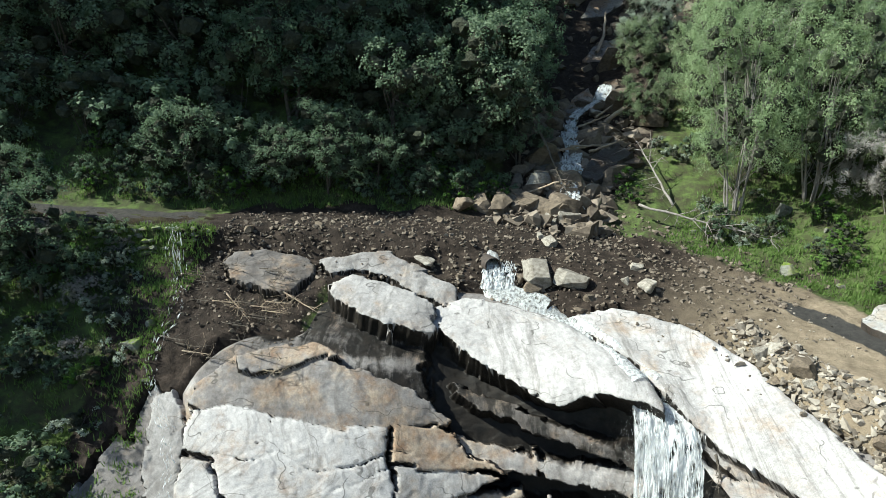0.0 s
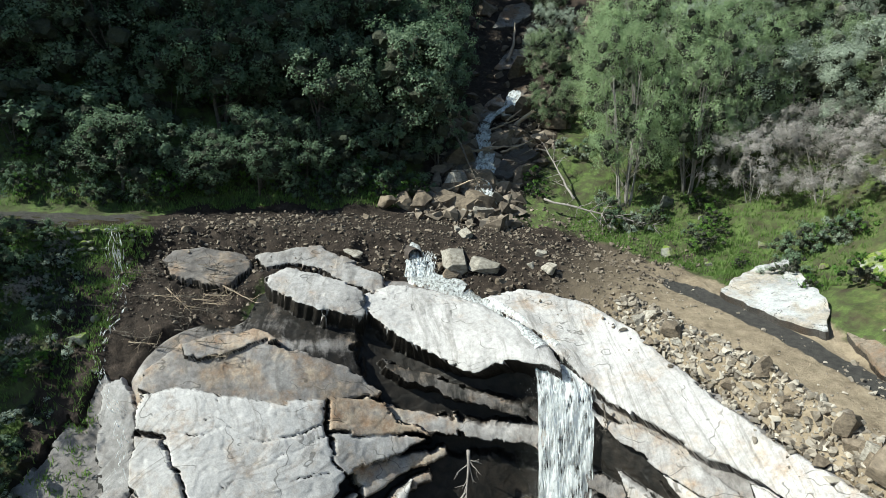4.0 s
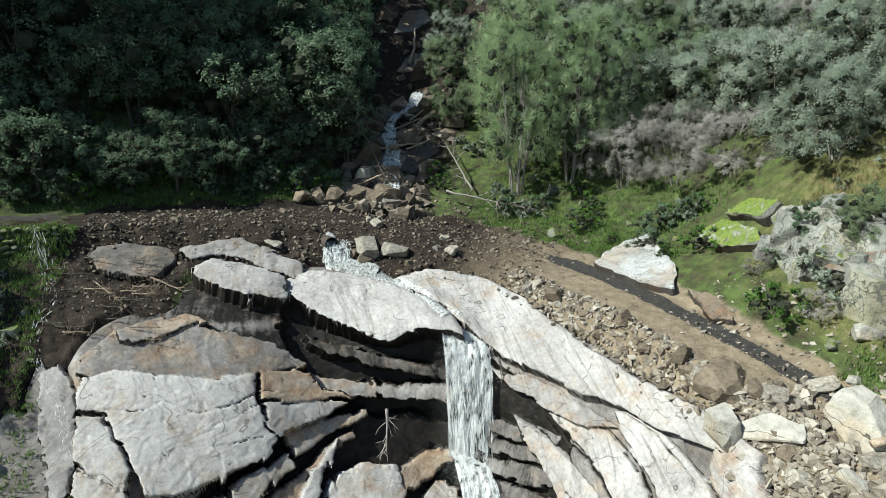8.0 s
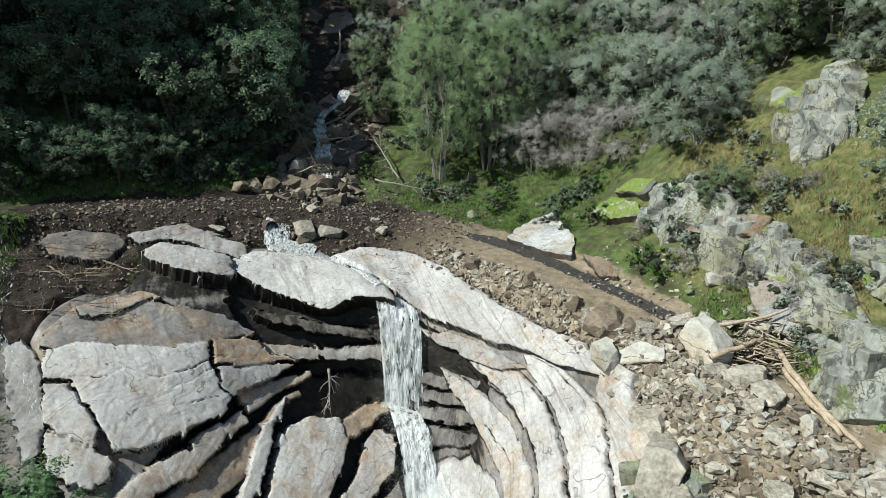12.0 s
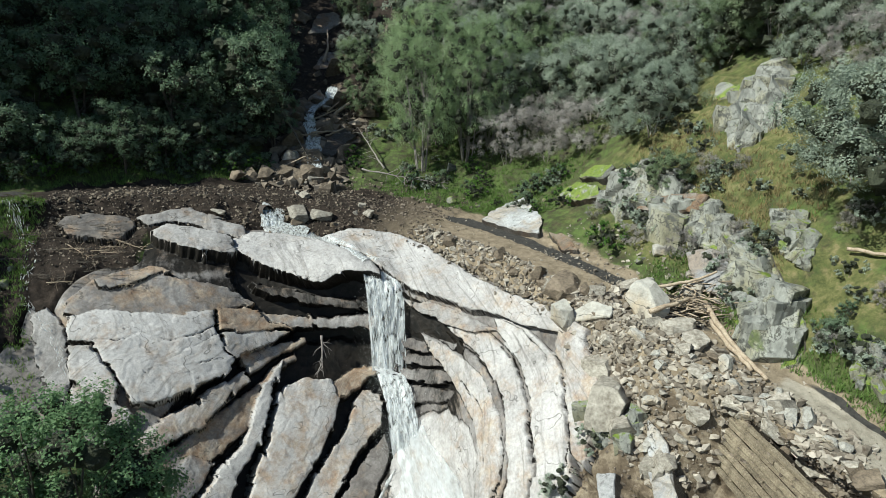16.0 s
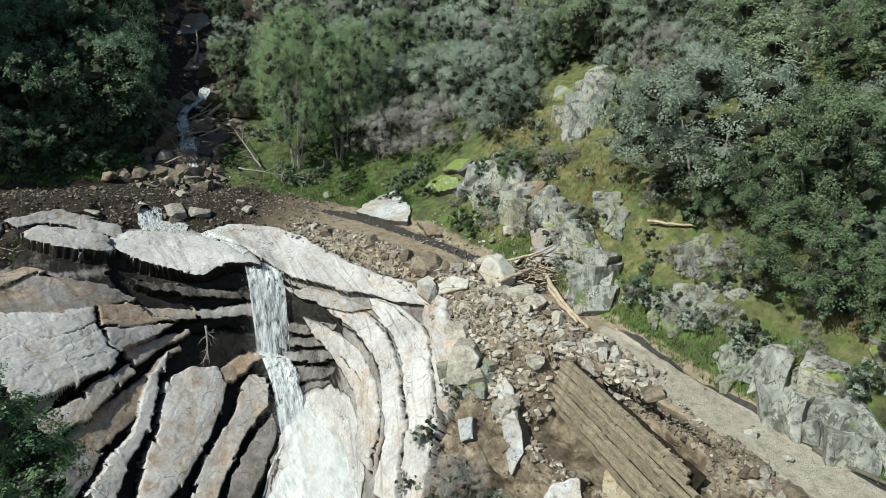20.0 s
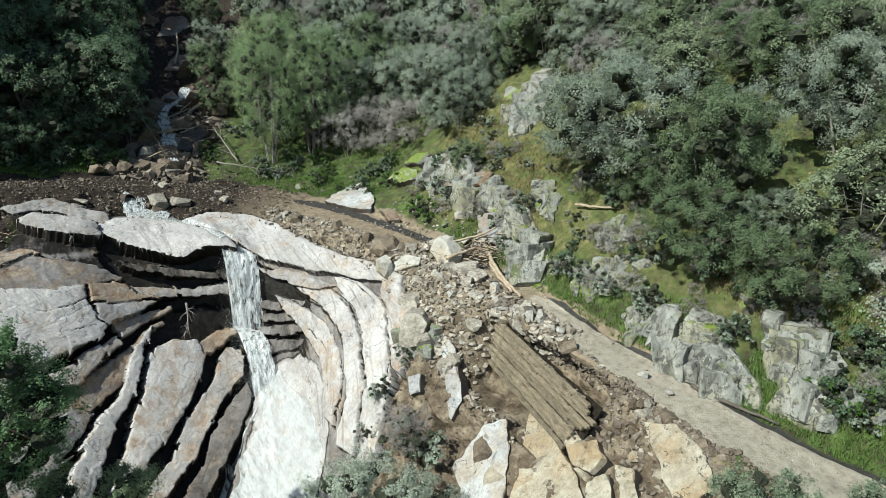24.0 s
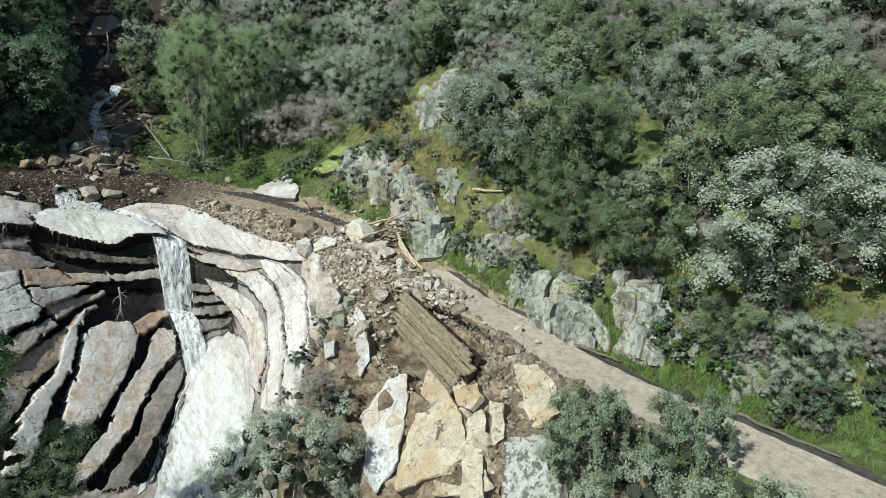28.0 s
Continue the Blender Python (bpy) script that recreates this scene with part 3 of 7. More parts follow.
stone("white granite sheet curving down beside the fall", (0.25, 0.7), 0.9, 0.28, [(8.55, 6.73), (9.05, 6.52), (9.4, 6.74), (9.57, 7.19), (9.78, 7.62), (10.1, 8.02), (10.2, 8.5), (9.85, 8.6), (9.68, 8.17), (9.5, 7.86), (9.26, 7.48), (8.97, 7.19), (8.6, 6.97)], soft=0.25)
stone("tan granite sheet at the edge of the slide", (0.35, 0.6), 0.78, 0.5, [(9.42, 6.12), (9.6, 5.7), (9.76, 5.7), (9.8, 6.4), (9.92, 6.81), (9.98, 7.34), (10.12, 7.86), (9.92, 7.8), (9.72, 7.46), (9.56, 7.1), (9.43, 6.68)], soft=0.25)
stone("grey granite ledge with wet and shade-darkened edges", (0.0, 0.45), 0.62, 0.3, [(6.6, 6.85), (7.19, 6.8), (8.18, 6.86), (8.62, 6.95), (8.16, 7.1), (7.54, 7.07), (6.88, 7.0)])
cleft([(7.3, 7.2), (8.1, 7.38), (8.75, 7.62), (9.1, 7.9), (9.24, 8.2), (9.2, 8.5)], 0.16, 0.3)
cleft([(8.4, 7.0), (8.9, 7.2), (9.2, 7.5), (9.46, 7.88), (9.68, 8.2), (9.75, 8.5)], 0.1, 0.25)
cleft([(9.42, 6.7), (9.56, 7.12), (9.72, 7.5), (9.9, 7.82), (10.12, 8.2)], 0.1, 0.25)
cleft([(7.5, 7.62), (8.0, 7.85), (8.5, 8.02), (8.8, 8.3)], 0.1, 0.2)
cleft([(8.6, 6.72), (9.0, 6.62), (9.3, 6.85), (9.36, 7.1)], 0.1, 0.3)
# the slabs of the brink, half buried in the debris above
stone("dark muddy granite slab at the edge of the debris", (0.35, 0.5), 0.3, 0.35, [(2.56, 6.07), (2.62, 5.85), (2.83, 5.78), (3.23, 5.86), (3.4, 6.1), (3.29, 6.36), (3.05, 6.41), (2.73, 6.31)], 0.1, worn=0.2)
stone("grey granite slab half buried in debris", (0.3, 0.4), 0.55, 0.25, [(3.33, 5.86), (3.73, 5.6), (4.0, 5.5), (4.45, 5.74), (4.84, 6.06), (4.88, 6.28), (4.63, 6.24), (4.35, 6.07), (4.03, 5.9), (3.76, 5.92), (3.53, 6.08)], worn=0.15)
stone("pale boat-shaped granite slab at the brink", (0.8, 1.3), 0.72, 0.15, [(3.63, 6.22), (3.74, 6.06), (4.06, 6.05), (4.38, 6.16), (4.62, 6.34), (4.65, 6.55), (4.59, 6.68), (4.4, 6.65), (4.19, 6.54), (3.91, 6.43), (3.72, 6.34)], worn=0.16, dark=0.14)
stone("broad white granite lip slab that the water leaves", (0.5, 1.35), 0.86, 0.12, [(4.62, 6.32), (4.93, 6.18), (5.48, 6.16), (5.95, 6.22), (6.2, 6.4), (6.4, 6.6), (6.42, 6.86), (6.14, 6.96), (5.85, 6.99), (5.62, 7.07), (5.36, 7.04), (5.08, 6.9), (4.83, 6.71), (4.65, 6.56)], worn=0.16, dark=0.12)
stone("pale rounded granite dome beside the brink", (0.3, 0.95), 0.86, 0.3, [(6.0, 6.08), (6.41, 5.7), (7.0, 5.58), (7.64, 5.68), (7.98, 5.98), (8.36, 6.1), (8.87, 6.0), (9.31, 5.75), (9.52, 6.08), (9.1, 6.48), (8.65, 6.65), (8.21, 6.79), (7.65, 6.78), (7.11, 6.73), (6.69, 6.68), (6.45, 6.62), (6.36, 6.43), (6.13, 6.28)], worn=0.2)
cleft([(6.05, 6.15), (6.3, 6.36), (6.42, 6.6), (6.5, 6.8)], 0.12, 0.3)
# thin sheets flaked away over the rock, and its grain
_flake = fbm(BASE, 0.28, 4, 5.0) * 3.2
RELIEF += 0.03 * (np.floor(_flake) + ease((_flake - np.floor(_flake) - 0.88) / 0.12)) * ROCK
_bend = 1.45 * ease((FV - 7.4) / 0.6) * ease((6.4 - FU) / 0.8) - 0.7 * ease((FU - 6.9) / 0.9)
FLOW = np.stack([(FU + _bend * (FV - 7.5)) * 6.2 + _wx * 0.2, FV * 9.0, np.zeros(FU.shape)], -1)
_run = FLOW * np.array([1.0, 0.14, 0.0]) + FN * 0.4
RELIEF += (fbm(BASE, 0.5, 3, 9.0) * 0.05 + fbm(BASE, 3.5, 3, 4.0) * 0.012 + fbm(_run, 1.1, 5, 3.0) * 0.012) * ROCK - 0.6 * (1 - ease(ROCK * 1.6))
ROCK_POINTS = BASE + FN * RELIEF[..., None]
_su, _sv = np.searchsorted(FU[0], np.clip(U, 1.9, 10.4)), np.searchsorted(FV[:, 0], np.clip(V, 5.3, 9.75))
_within = ((V > 5.3) & (V < 9.75))[:, None] & ((U > 1.9) & (U < 10.4))[None, :]
_bare = np.where(_within, ROCK[np.ix_(np.minimum(_sv, 469), np.minimum(_su, 659))], 0) * bell(vv, 5.35, 9.7, 0.1) * bell(uu, 1.95, 10.35, 0.1)
_rise = np.where(_within, RELIEF[np.ix_(np.minimum(_sv, 469), np.minimum(_su, 659))], 0)
_bare = ease(_bare * 1.6)
GROUND = LAND * (1 - _bare[..., None]) + (SMOOTH + nrm * (np.minimum(_rise, 0.3) - 0.55)[..., None]) * _bare[..., None]
LAND = LAND * (1 - _bare[..., None]) + (SMOOTH + nrm * _rise[..., None]) * _bare[..., None]


def grid_mesh(name, pts, attrs=None):
    r, c = pts.shape[:2]
    i = np.arange(r * c).reshape(r, c)
    quads = np.stack([i[:-1, :-1], i[1:, :-1], i[1:, 1:], i[:-1, 1:]], -1).reshape(-1, 4)
    me = bpy.data.meshes.new(name)
    me.from_pydata(pts.reshape(-1, 3).tolist(), [], quads.tolist())
    me.polygons.foreach_set("use_smooth", [True] * len(quads))
    for k, v in (attrs or {}).items():
        me.attributes.new(k, "FLOAT", "POINT").data.foreach_set("value", np.ascontiguousarray(v, dtype=np.float32).ravel())
    return me


def ground_material():
    q = Mat("hillside_ground", 0.9, 0.2)
    rock, mud, road, dry = q.attr("rock"), q.attr("mud"), q.attr("road"), q.attr("dry")
    n1 = q.noise(0.5, 6, 0.65)
    grass = q.ramp(q.noise(1.1, 6, 0.7), (0.36, (0.045, 0.038, 0.025)), (0.5, (0.06, 0.075, 0.028)), (0.66, (0.1, 0.145, 0.04)))
    grass = q.mix(q.math("MULTIPLY", dry, q.step(q.noise(0.3, 5, 0.7), 0.38, 0.54)), grass, q.ramp(q.noise(1.6, 7, 0.75), (0.34, (0.045, 0.055, 0.02)), (0.5, (0.11, 0.115, 0.042)), (0.68, (0.23, 0.19, 0.1))))
    # shade and sun put into the mud colour: dark left, lighter right
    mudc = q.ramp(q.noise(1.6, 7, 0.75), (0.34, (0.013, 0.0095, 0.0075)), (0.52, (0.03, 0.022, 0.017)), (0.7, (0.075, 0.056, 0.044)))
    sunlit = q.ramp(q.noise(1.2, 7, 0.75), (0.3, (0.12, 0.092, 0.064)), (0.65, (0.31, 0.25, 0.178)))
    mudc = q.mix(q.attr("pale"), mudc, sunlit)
    stone = granite_colour(q, (0.5, 0.49, 0.475), (0.3, 0.29, 0.28), (0.4, 0.33, 0.255))
    # wet tone, made darker still to hold the shadow below the lip
    stone = q.mix(q.attr("wet"), stone, q.ramp(q.noise(0.9, 6, 0.7), (0.38, (0.012, 0.0105, 0.009)), (0.7, (0.05, 0.037, 0.028))))
    edge = q.math("SUBTRACT", n1, 0.5)
    scar = q.ramp(q.noise(0.8, 7, 0.75), (0.34, (0.05, 0.037, 0.026)), (0.5, (0.13, 0.1, 0.07)), (0.66, (0.3, 0.25, 0.185)))
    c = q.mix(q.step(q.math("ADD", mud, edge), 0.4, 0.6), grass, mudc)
    c = q.mix(q.step(q.math("ADD", rock, q.math("MULTIPLY", edge, 1.2)), 0.42, 0.58), c, stone)
    c = q.mix(q.step(q.math("ADD", q.attr("scar"), edge), 0.4, 0.6), c, scar)
    asphalt = q.ramp(q.noise(2.0, 6, 0.7), (0.3, (0.2, 0.175, 0.14)), (0.5, (0.33, 0.295, 0.24)), (0.7, (0.4, 0.36, 0.3)))
    c = q.mix(q.step(q.math("ADD", road, q.math("MULTIPLY", edge, 0.3)), 0.45, 0.55), c, asphalt)
    c = q.mix(q.step(q.math("ADD", q.attr("tar"), q.math("MULTIPLY", edge, 0.5)), 0.4, 0.6), c, q.ramp(q.noise(3.0, 5), (0.3, (0.03, 0.029, 0.028)), (0.7, (0.065, 0.06, 0.055))))
    q.colour(c)
    h = q.mix(0.5, q.noise(2.2, 7, 0.7), q.noise(9, 5, 0.7))
    q.bump(h, 0.9, 0.16)
    return q.m


paved = road_mask * bell(uu, 10.9, 16, 0.6)
# pale: where the mud takes its sunlit colour
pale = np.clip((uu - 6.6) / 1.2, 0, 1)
dry = np.maximum(0.6 * bell(uu, 8.5, 14, 1.0) * bell(vv, 1.6, 3.2, 0.4), bell(uu, 8.7, 11.2, 0.5) * bell(vv, 1.8, 3.5, 0.3))
tar = np.maximum.reduce([bell(uu, -1, 2.15, 0.25) * bell(vv, 4.0, 5.0, 0.1), bell(uu, 7.5, 10.3, 0.3) * bell(vv, 4.02, 4.32, 0.1), bell(uu, 11, 15, 0.5) * bell(vv, 3.93, 4.08, 0.06)])
land_mesh = grid_mesh("ground", GROUND, {"rock": rock_mask, "mud": mud_mask, "road": paved, "pale": pale, "dry": dry, "wet": wet_shade_mask, "scar": scar_mask, "tar": tar})
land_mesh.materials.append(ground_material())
ground = tagged(new("ground", land_mesh), "steep canyon ground of grass, brown mud and granite", "ground", kind="structure")

from mathutils.bvhtree import BVHTree
_tri = [tuple(p.vertices) for p in land_mesh.polygons]
land_mesh.set_sharp_from_angle(angle=radians(34))
BVH = BVHTree.FromPolygons([Vector(p) for p in LAND.reshape(-1, 3)], _tri)


def drop(x, y, top=400.0):
    """The ground's place and normal under (x, y)."""
    p, n, _, _ = BVH.ray_cast(Vector((x, y, top)), Vector((0, 0, -1)))
    if p is None:
        return Vector((x, y, -20)), Vector((0, 0, 1))
    return p, n if n.z > 0 else -n


def at(u, v):
    """A point of the land by station u along the road and line v across it."""
    i, j = np.interp(v, V, np.arange(len(V))), np.interp(u, U, np.arange(len(U)))
    a, b = min(int(i), len(V) - 2), min(int(j), len(U) - 2)
    f, g = i - a, j - b
    return Vector((1 - f) * ((1 - g) * LAND[a, b] + g * LAND[a, b + 1]) + f * ((1 - g) * LAND[a + 1, b] + g * LAND[a + 1, b + 1]))


def rock_material():
    """Bare granite: pale to grey sheets, ochre stains, dark streaks along the run of the rock, hollows black with wet
    and painted shade, hairline cracks and grain.
    """
    q = Mat("fall_granite", 0.8, 0.22)
    place, flow = q.coord, q.t.nodes.new("ShaderNodeAttribute")
    flow.attribute_name = "flow"
    tone, rust, wet = q.attr("tone"), q.attr("rust"), q.attr("wet")
    big, mid, fine = q.noise(0.28, 6, 0.65), q.noise(1.1, 7, 0.72), q.noise(4.5, 6, 0.75)
    t = q.math("ADD", tone, q.math("MULTIPLY", q.math("SUBTRACT", big, 0.5), 1.0))
    t = q.math("ADD", t, q.math("MULTIPLY", q.math("SUBTRACT", mid, 0.5), 0.7))
    c = q.ramp(t, (0.06, (0.07, 0.06, 0.054)), (0.38, (0.19, 0.172, 0.165)), (0.66, (0.35, 0.332, 0.325)), (1.0, (0.54, 0.514, 0.506)))
    ochre = q.ramp(mid, (0.35, (0.27, 0.155, 0.085)), (0.65, (0.47, 0.385, 0.29)))
    c = q.mix(q.math("MULTIPLY", q.step(q.math("ADD", q.noise(0.6, 6, 0.7), q.math("MULTIPLY", rust, 0.35)), 0.56, 0.86), 0.85), c, ochre)
    q.coord = flow.outputs["Vector"]
    lines = q.noise(1.0, 7, 0.7, (1.5, 0.16, 1.0), 0.4)
    veins = q.noise(1.0, 6, 0.7, (5.5, 0.35, 1.0), 0.3)
    c = q.mix(q.math("MULTIPLY", q.step(lines, 0.5, 0.66), 0.48), c, (0.12, 0.108, 0.098))
    c = q.mix(q.math("MULTIPLY", q.step(veins, 0.53, 0.7), 0.1), c, (0.17, 0.14, 0.115))
    q.coord = place
    ridge = q.math("ABSOLUTE", q.math("SUBTRACT", q.noise(0.26, 3, 0.5, (1.0, 1.2, 1.9), 0.1), 0.5))
    crack = q.math("MULTIPLY", q.step(ridge, 0.006, 0.002), q.step(q.noise(0.5, 2), 0.46, 0.54))
    c = q.mix(q.math("MULTIPLY", crack, 0.6), c, (0.05, 0.044, 0.038))
    # the wet field also carries painted shade, under overhangs and between sheets
    seep_shade = q.step(q.math("ADD", wet, q.math("MULTIPLY", q.math("SUBTRACT", q.mix(0.5, mid, lines), 0.5), 1.3)), 0.36, 0.6)
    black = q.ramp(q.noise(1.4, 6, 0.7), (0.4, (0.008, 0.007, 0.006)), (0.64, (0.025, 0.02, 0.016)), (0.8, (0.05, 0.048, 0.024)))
    c = q.mix(seep_shade, c, black)
    c = q.mix(0.45, c, q.ramp(fine, (0.36, 0.45), (0.58, 1.0)), "MULTIPLY")
    q.colour(q.mix(0.4, c, q.ramp(q.noise(15, 4, 0.8), (0.36, 0.45), (0.58, 1.0)), "MULTIPLY"))
    q.put(q.b.inputs["Roughness"], q.math("SUBTRACT", 0.85, q.math("MULTIPLY", seep_shade, 0.28)))
    q.bump(q.mix(0.5, q.noise(10, 5, 0.72), fine), 0.6, 0.06, q.bump(q.mix(0.3, mid, veins), 0.3, 0.08))
    return q.m


M_ROCK = rock_material()
_gu, _gv = np.gradient(ROCK_POINTS, axis=1), np.gradient(ROCK_POINTS, axis=0)
ROCK_NORMALS = np.cross(_gu, _gv)
ROCK_NORMALS *= np.sign((ROCK_NORMALS * FN).sum(2, keepdims=True)) / (np.linalg.norm(ROCK_NORMALS, axis=2, keepdims=True) + 1e-9)


def rock_piece(k):
    """One slab cut out of the sheet, with sides that reach down between its neighbours."""
    name, label, group = SLABS[k]
    keep = OWNER[:-1, :-1] == k
    if k == 0:
        keep &= ROCK[:-1, :-1] > 0.05
    i = np.arange(FU.size).reshape(FU.shape)
    quads = np.stack([i[:-1, :-1], i[1:, :-1], i[1:, 1:], i[:-1, 1:]], -1)[keep]
    if not len(quads):
        return
    if (np.cross(_gv, _gu) * FN).sum() < 0:
        quads = quads[:, ::-1]
    used, quads = np.unique(quads, return_inverse=True)
    quads = quads.reshape(-1, 4)
    edges = np.concatenate([quads[:, [a, (a + 1) % 4]] for a in range(4)])
    _, first, count = np.unique(np.sort(edges, axis=1), axis=0, return_index=True, return_counts=True)
    rim = edges[first[count == 1]]
    low, back = np.unique(rim, return_inverse=True)
    back = back.reshape(-1, 2) + len(used)
    sides = np.stack([rim[:, 1], rim[:, 0], back[:, 0], back[:, 1]], -1)
    pts, nn = ROCK_POINTS.reshape(-1, 3)[used], ROCK_NORMALS.reshape(-1, 3)[used]
    under = pts[low] - FN.reshape(-1, 3)[used][low] * 0.5
    me = bpy.data.meshes.new(name)
    me.from_pydata(np.concatenate([pts, under]).tolist(), [], np.concatenate([quads, sides]).tolist())
    me.polygons.foreach_set("use_smooth", [True] * len(me.polygons))
    for key, field in (("tone", TONE), ("rust", RUST), ("wet", WET_SHADE)):
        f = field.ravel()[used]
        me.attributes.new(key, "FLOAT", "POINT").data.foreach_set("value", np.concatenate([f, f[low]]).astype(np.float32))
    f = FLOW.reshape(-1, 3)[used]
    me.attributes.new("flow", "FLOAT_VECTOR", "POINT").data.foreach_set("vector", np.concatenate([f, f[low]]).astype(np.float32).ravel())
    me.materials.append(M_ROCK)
    me.update()
    me.normals_split_custom_set_from_vertices(np.concatenate([nn, nn[low]]).tolist())
    ob = new(name, me)
    return tagged(ob, label, "rock", group) if k else tagged(ob, label, "rock", kind="structure")


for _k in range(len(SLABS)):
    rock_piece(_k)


# ---- builders ----
from mathutils.geometry import delaunay_2d_cdt


def mesh_of(name, verts, faces, *mats, smooth=True, index=None):
    me = bpy.data.meshes.new(name)
    me.from_pydata([tuple(v) for v in verts], [], [tuple(f) for f in faces])
    for m in mats:
        me.materials.append(m)
    if index is not None:
        me.polygons.foreach_set("material_index", index)
    me.polygons.foreach_set("use_smooth", [smooth] * len(me.polygons))
    me.update()
    return me


def thing(name, label, category, group="", m=None):
    """An empty at a thing's base, to carry its parts."""
    ob = tagged(new(name), label, category, group)
    ob.empty_display_size = 0.2
    if m is not None:
        ob.matrix_basis = m
    return ob


def part(name, me, parent, label="", m=None):
    ob = new(name, me)
    ob.parent = parent
    if m is not None:
        ob.matrix_basis = m
    return tagged(ob, label) if label else ob


def land_normal(u, v):
    i, j = int(round(np.interp(v, V, np.arange(len(V))))), int(round(np.interp(u, U, np.arange(len(U)))))
    return Vector(nrm[i, j])


def slab(name, mats, lift, uv, label="", deep=0.7, group="granite slabs", rough=0.1, n=96):
    """A plate of rock on the land, its outline given by land coordinates, its top standing lift metres proud."""
    top, side = mats if isinstance(mats, tuple) else (mats, mats)
    cu, cv = sum(p[0] for p in uv) / len(uv), sum(p[1] for p in uv) / len(uv)
    C, N = at(cu, cv), land_normal(cu, cv)
    P = [at(*p) for p in uv]
    C = sum(P, Vector()) / len(P)
    P = [C + (p - C) * 1.035 for p in P]
    P = [p - N * ((p - C).dot(N) * 0.45) for p in P]
    ring = []                                     # corners cut once, then resampled with a ragged edge
    for a, b in zip(P, P[1:] + P[:1]):
        ring += [a.lerp(b, 0.05), a.lerp(b, 0.5) + (C - a.lerp(b, 0.5)) * (0.05 * noise.noise(a * 3.1)), a.lerp(b, 0.95)]
    seg = [(b - a).length for a, b in zip(ring, ring[1:] + ring[:1])]
    total, out, k, acc = sum(seg), [], 0, 0.0
    for i in range(n):
        s = total * i / n
        while acc + seg[k] < s:
            acc += seg[k]
            k += 1
        out.append(ring[k].lerp(ring[(k + 1) % len(ring)], (s - acc) / max(seg[k], 1e-6)))
    size = total / 6.28
    for i, p in enumerate(out):
        out[i] = p + (p - C).normalized() * (noise.fractal(p * 0.9, 1.0, 2.0, 4) * min(0.22, size * 0.09))
    ex = N.orthogonal().normalized()
    ey = N.cross(ex)
    flat = [Vector(((p - C).dot(ex), (p - C).dot(ey))) for p in out]
    high = [(p - C).dot(N) for p in out]
    step = max(0.2, size / 11)
    lo, hi = [min(p[k] for p in flat) for k in (0, 1)], [max(p[k] for p in flat) for k in (0, 1)]
    rng = random.Random(int(size * 977))
    inner = [Vector((x + rng.uniform(-0.4, 0.4) * step, y + rng.uniform(-0.4, 0.4) * step)) for x in np.arange(lo[0], hi[0], step) for y in np.arange(lo[1], hi[1], step)]
    inner = [p for p in inner if min((p - q).length for q in flat) > step * 0.45]
    rim = [p * (1 - min(0.12, 0.06 / max(p.length, 0.1))) for p in flat]
    pts2, _, tris, orig, _, _ = delaunay_2d_cdt(rim + inner, [(i, (i + 1) % n) for i in range(n)], [], 1, 1e-4)
    verts, faces, index = [], [], []

    def lifted(p2):
        w = [1.0 / ((p2 - q).length_squared + 0.05) for q in flat[::3]]
        h = sum(a * b for a, b in zip(w, high[::3])) / sum(w)
        q = C + ex * p2.x + ey * p2.y + N * h
        vd, vc = noise.voronoi(Vector((q.x * 0.42, q.y * 0.42, q.z * 0.7)) + noise.noise_vector(q * 0.5) * 0.3)
        crack = max(0.0, 1 - (vd[1] - vd[0]) / 0.06)
        tilt = (q - vc[0] / 0.45).dot(noise.cell_vector(vc[0] * 3.3) - Vector((0.5, 0.5, 0.5))) * rough * 0.5
        e = noise.fractal(q * 0.5, 0.9, 2.1, 5) * rough + noise.fractal(q * 2.3, 1.0, 2.0, 3) * rough * 0.3 + max(-rough, min(rough, tilt)) + (noise.cell(vc[0] * 5.1) - 0.5) * rough - crack * min(0.12, lift * 0.35)
        return q + N * (lift + e)

    verts = [lifted(p) for p in pts2]
    for t in tris:
        faces.append(tuple(t))
        index.append(0)
    where = {o: i for i, os in enumerate(orig) for o in os if o < n}
    loop = [where[i] for i in range(n) if i in where]
    k, L = len(verts), len(loop)
    keep = [i for i in range(n) if i in where]
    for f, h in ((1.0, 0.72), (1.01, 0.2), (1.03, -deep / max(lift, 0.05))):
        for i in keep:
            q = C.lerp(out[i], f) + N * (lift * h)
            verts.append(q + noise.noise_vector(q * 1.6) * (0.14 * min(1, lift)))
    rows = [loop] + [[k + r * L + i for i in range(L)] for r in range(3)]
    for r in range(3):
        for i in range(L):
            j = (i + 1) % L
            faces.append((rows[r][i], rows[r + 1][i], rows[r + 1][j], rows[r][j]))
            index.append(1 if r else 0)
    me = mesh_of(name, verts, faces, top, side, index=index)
    bm = bmesh.new()
    bm.from_mesh(me)
    bmesh.ops.recalc_face_normals(bm, faces=bm.faces)
    if sum((g.normal.dot(N) for g in bm.faces if g.material_index == 0)) < 0:
        bmesh.ops.reverse_faces(bm, faces=bm.faces)
    bm.to_mesh(me)
    bm.free()
    me.set_sharp_from_angle(angle=radians(28))
    return tagged(new(name, me), label, "rock", group)


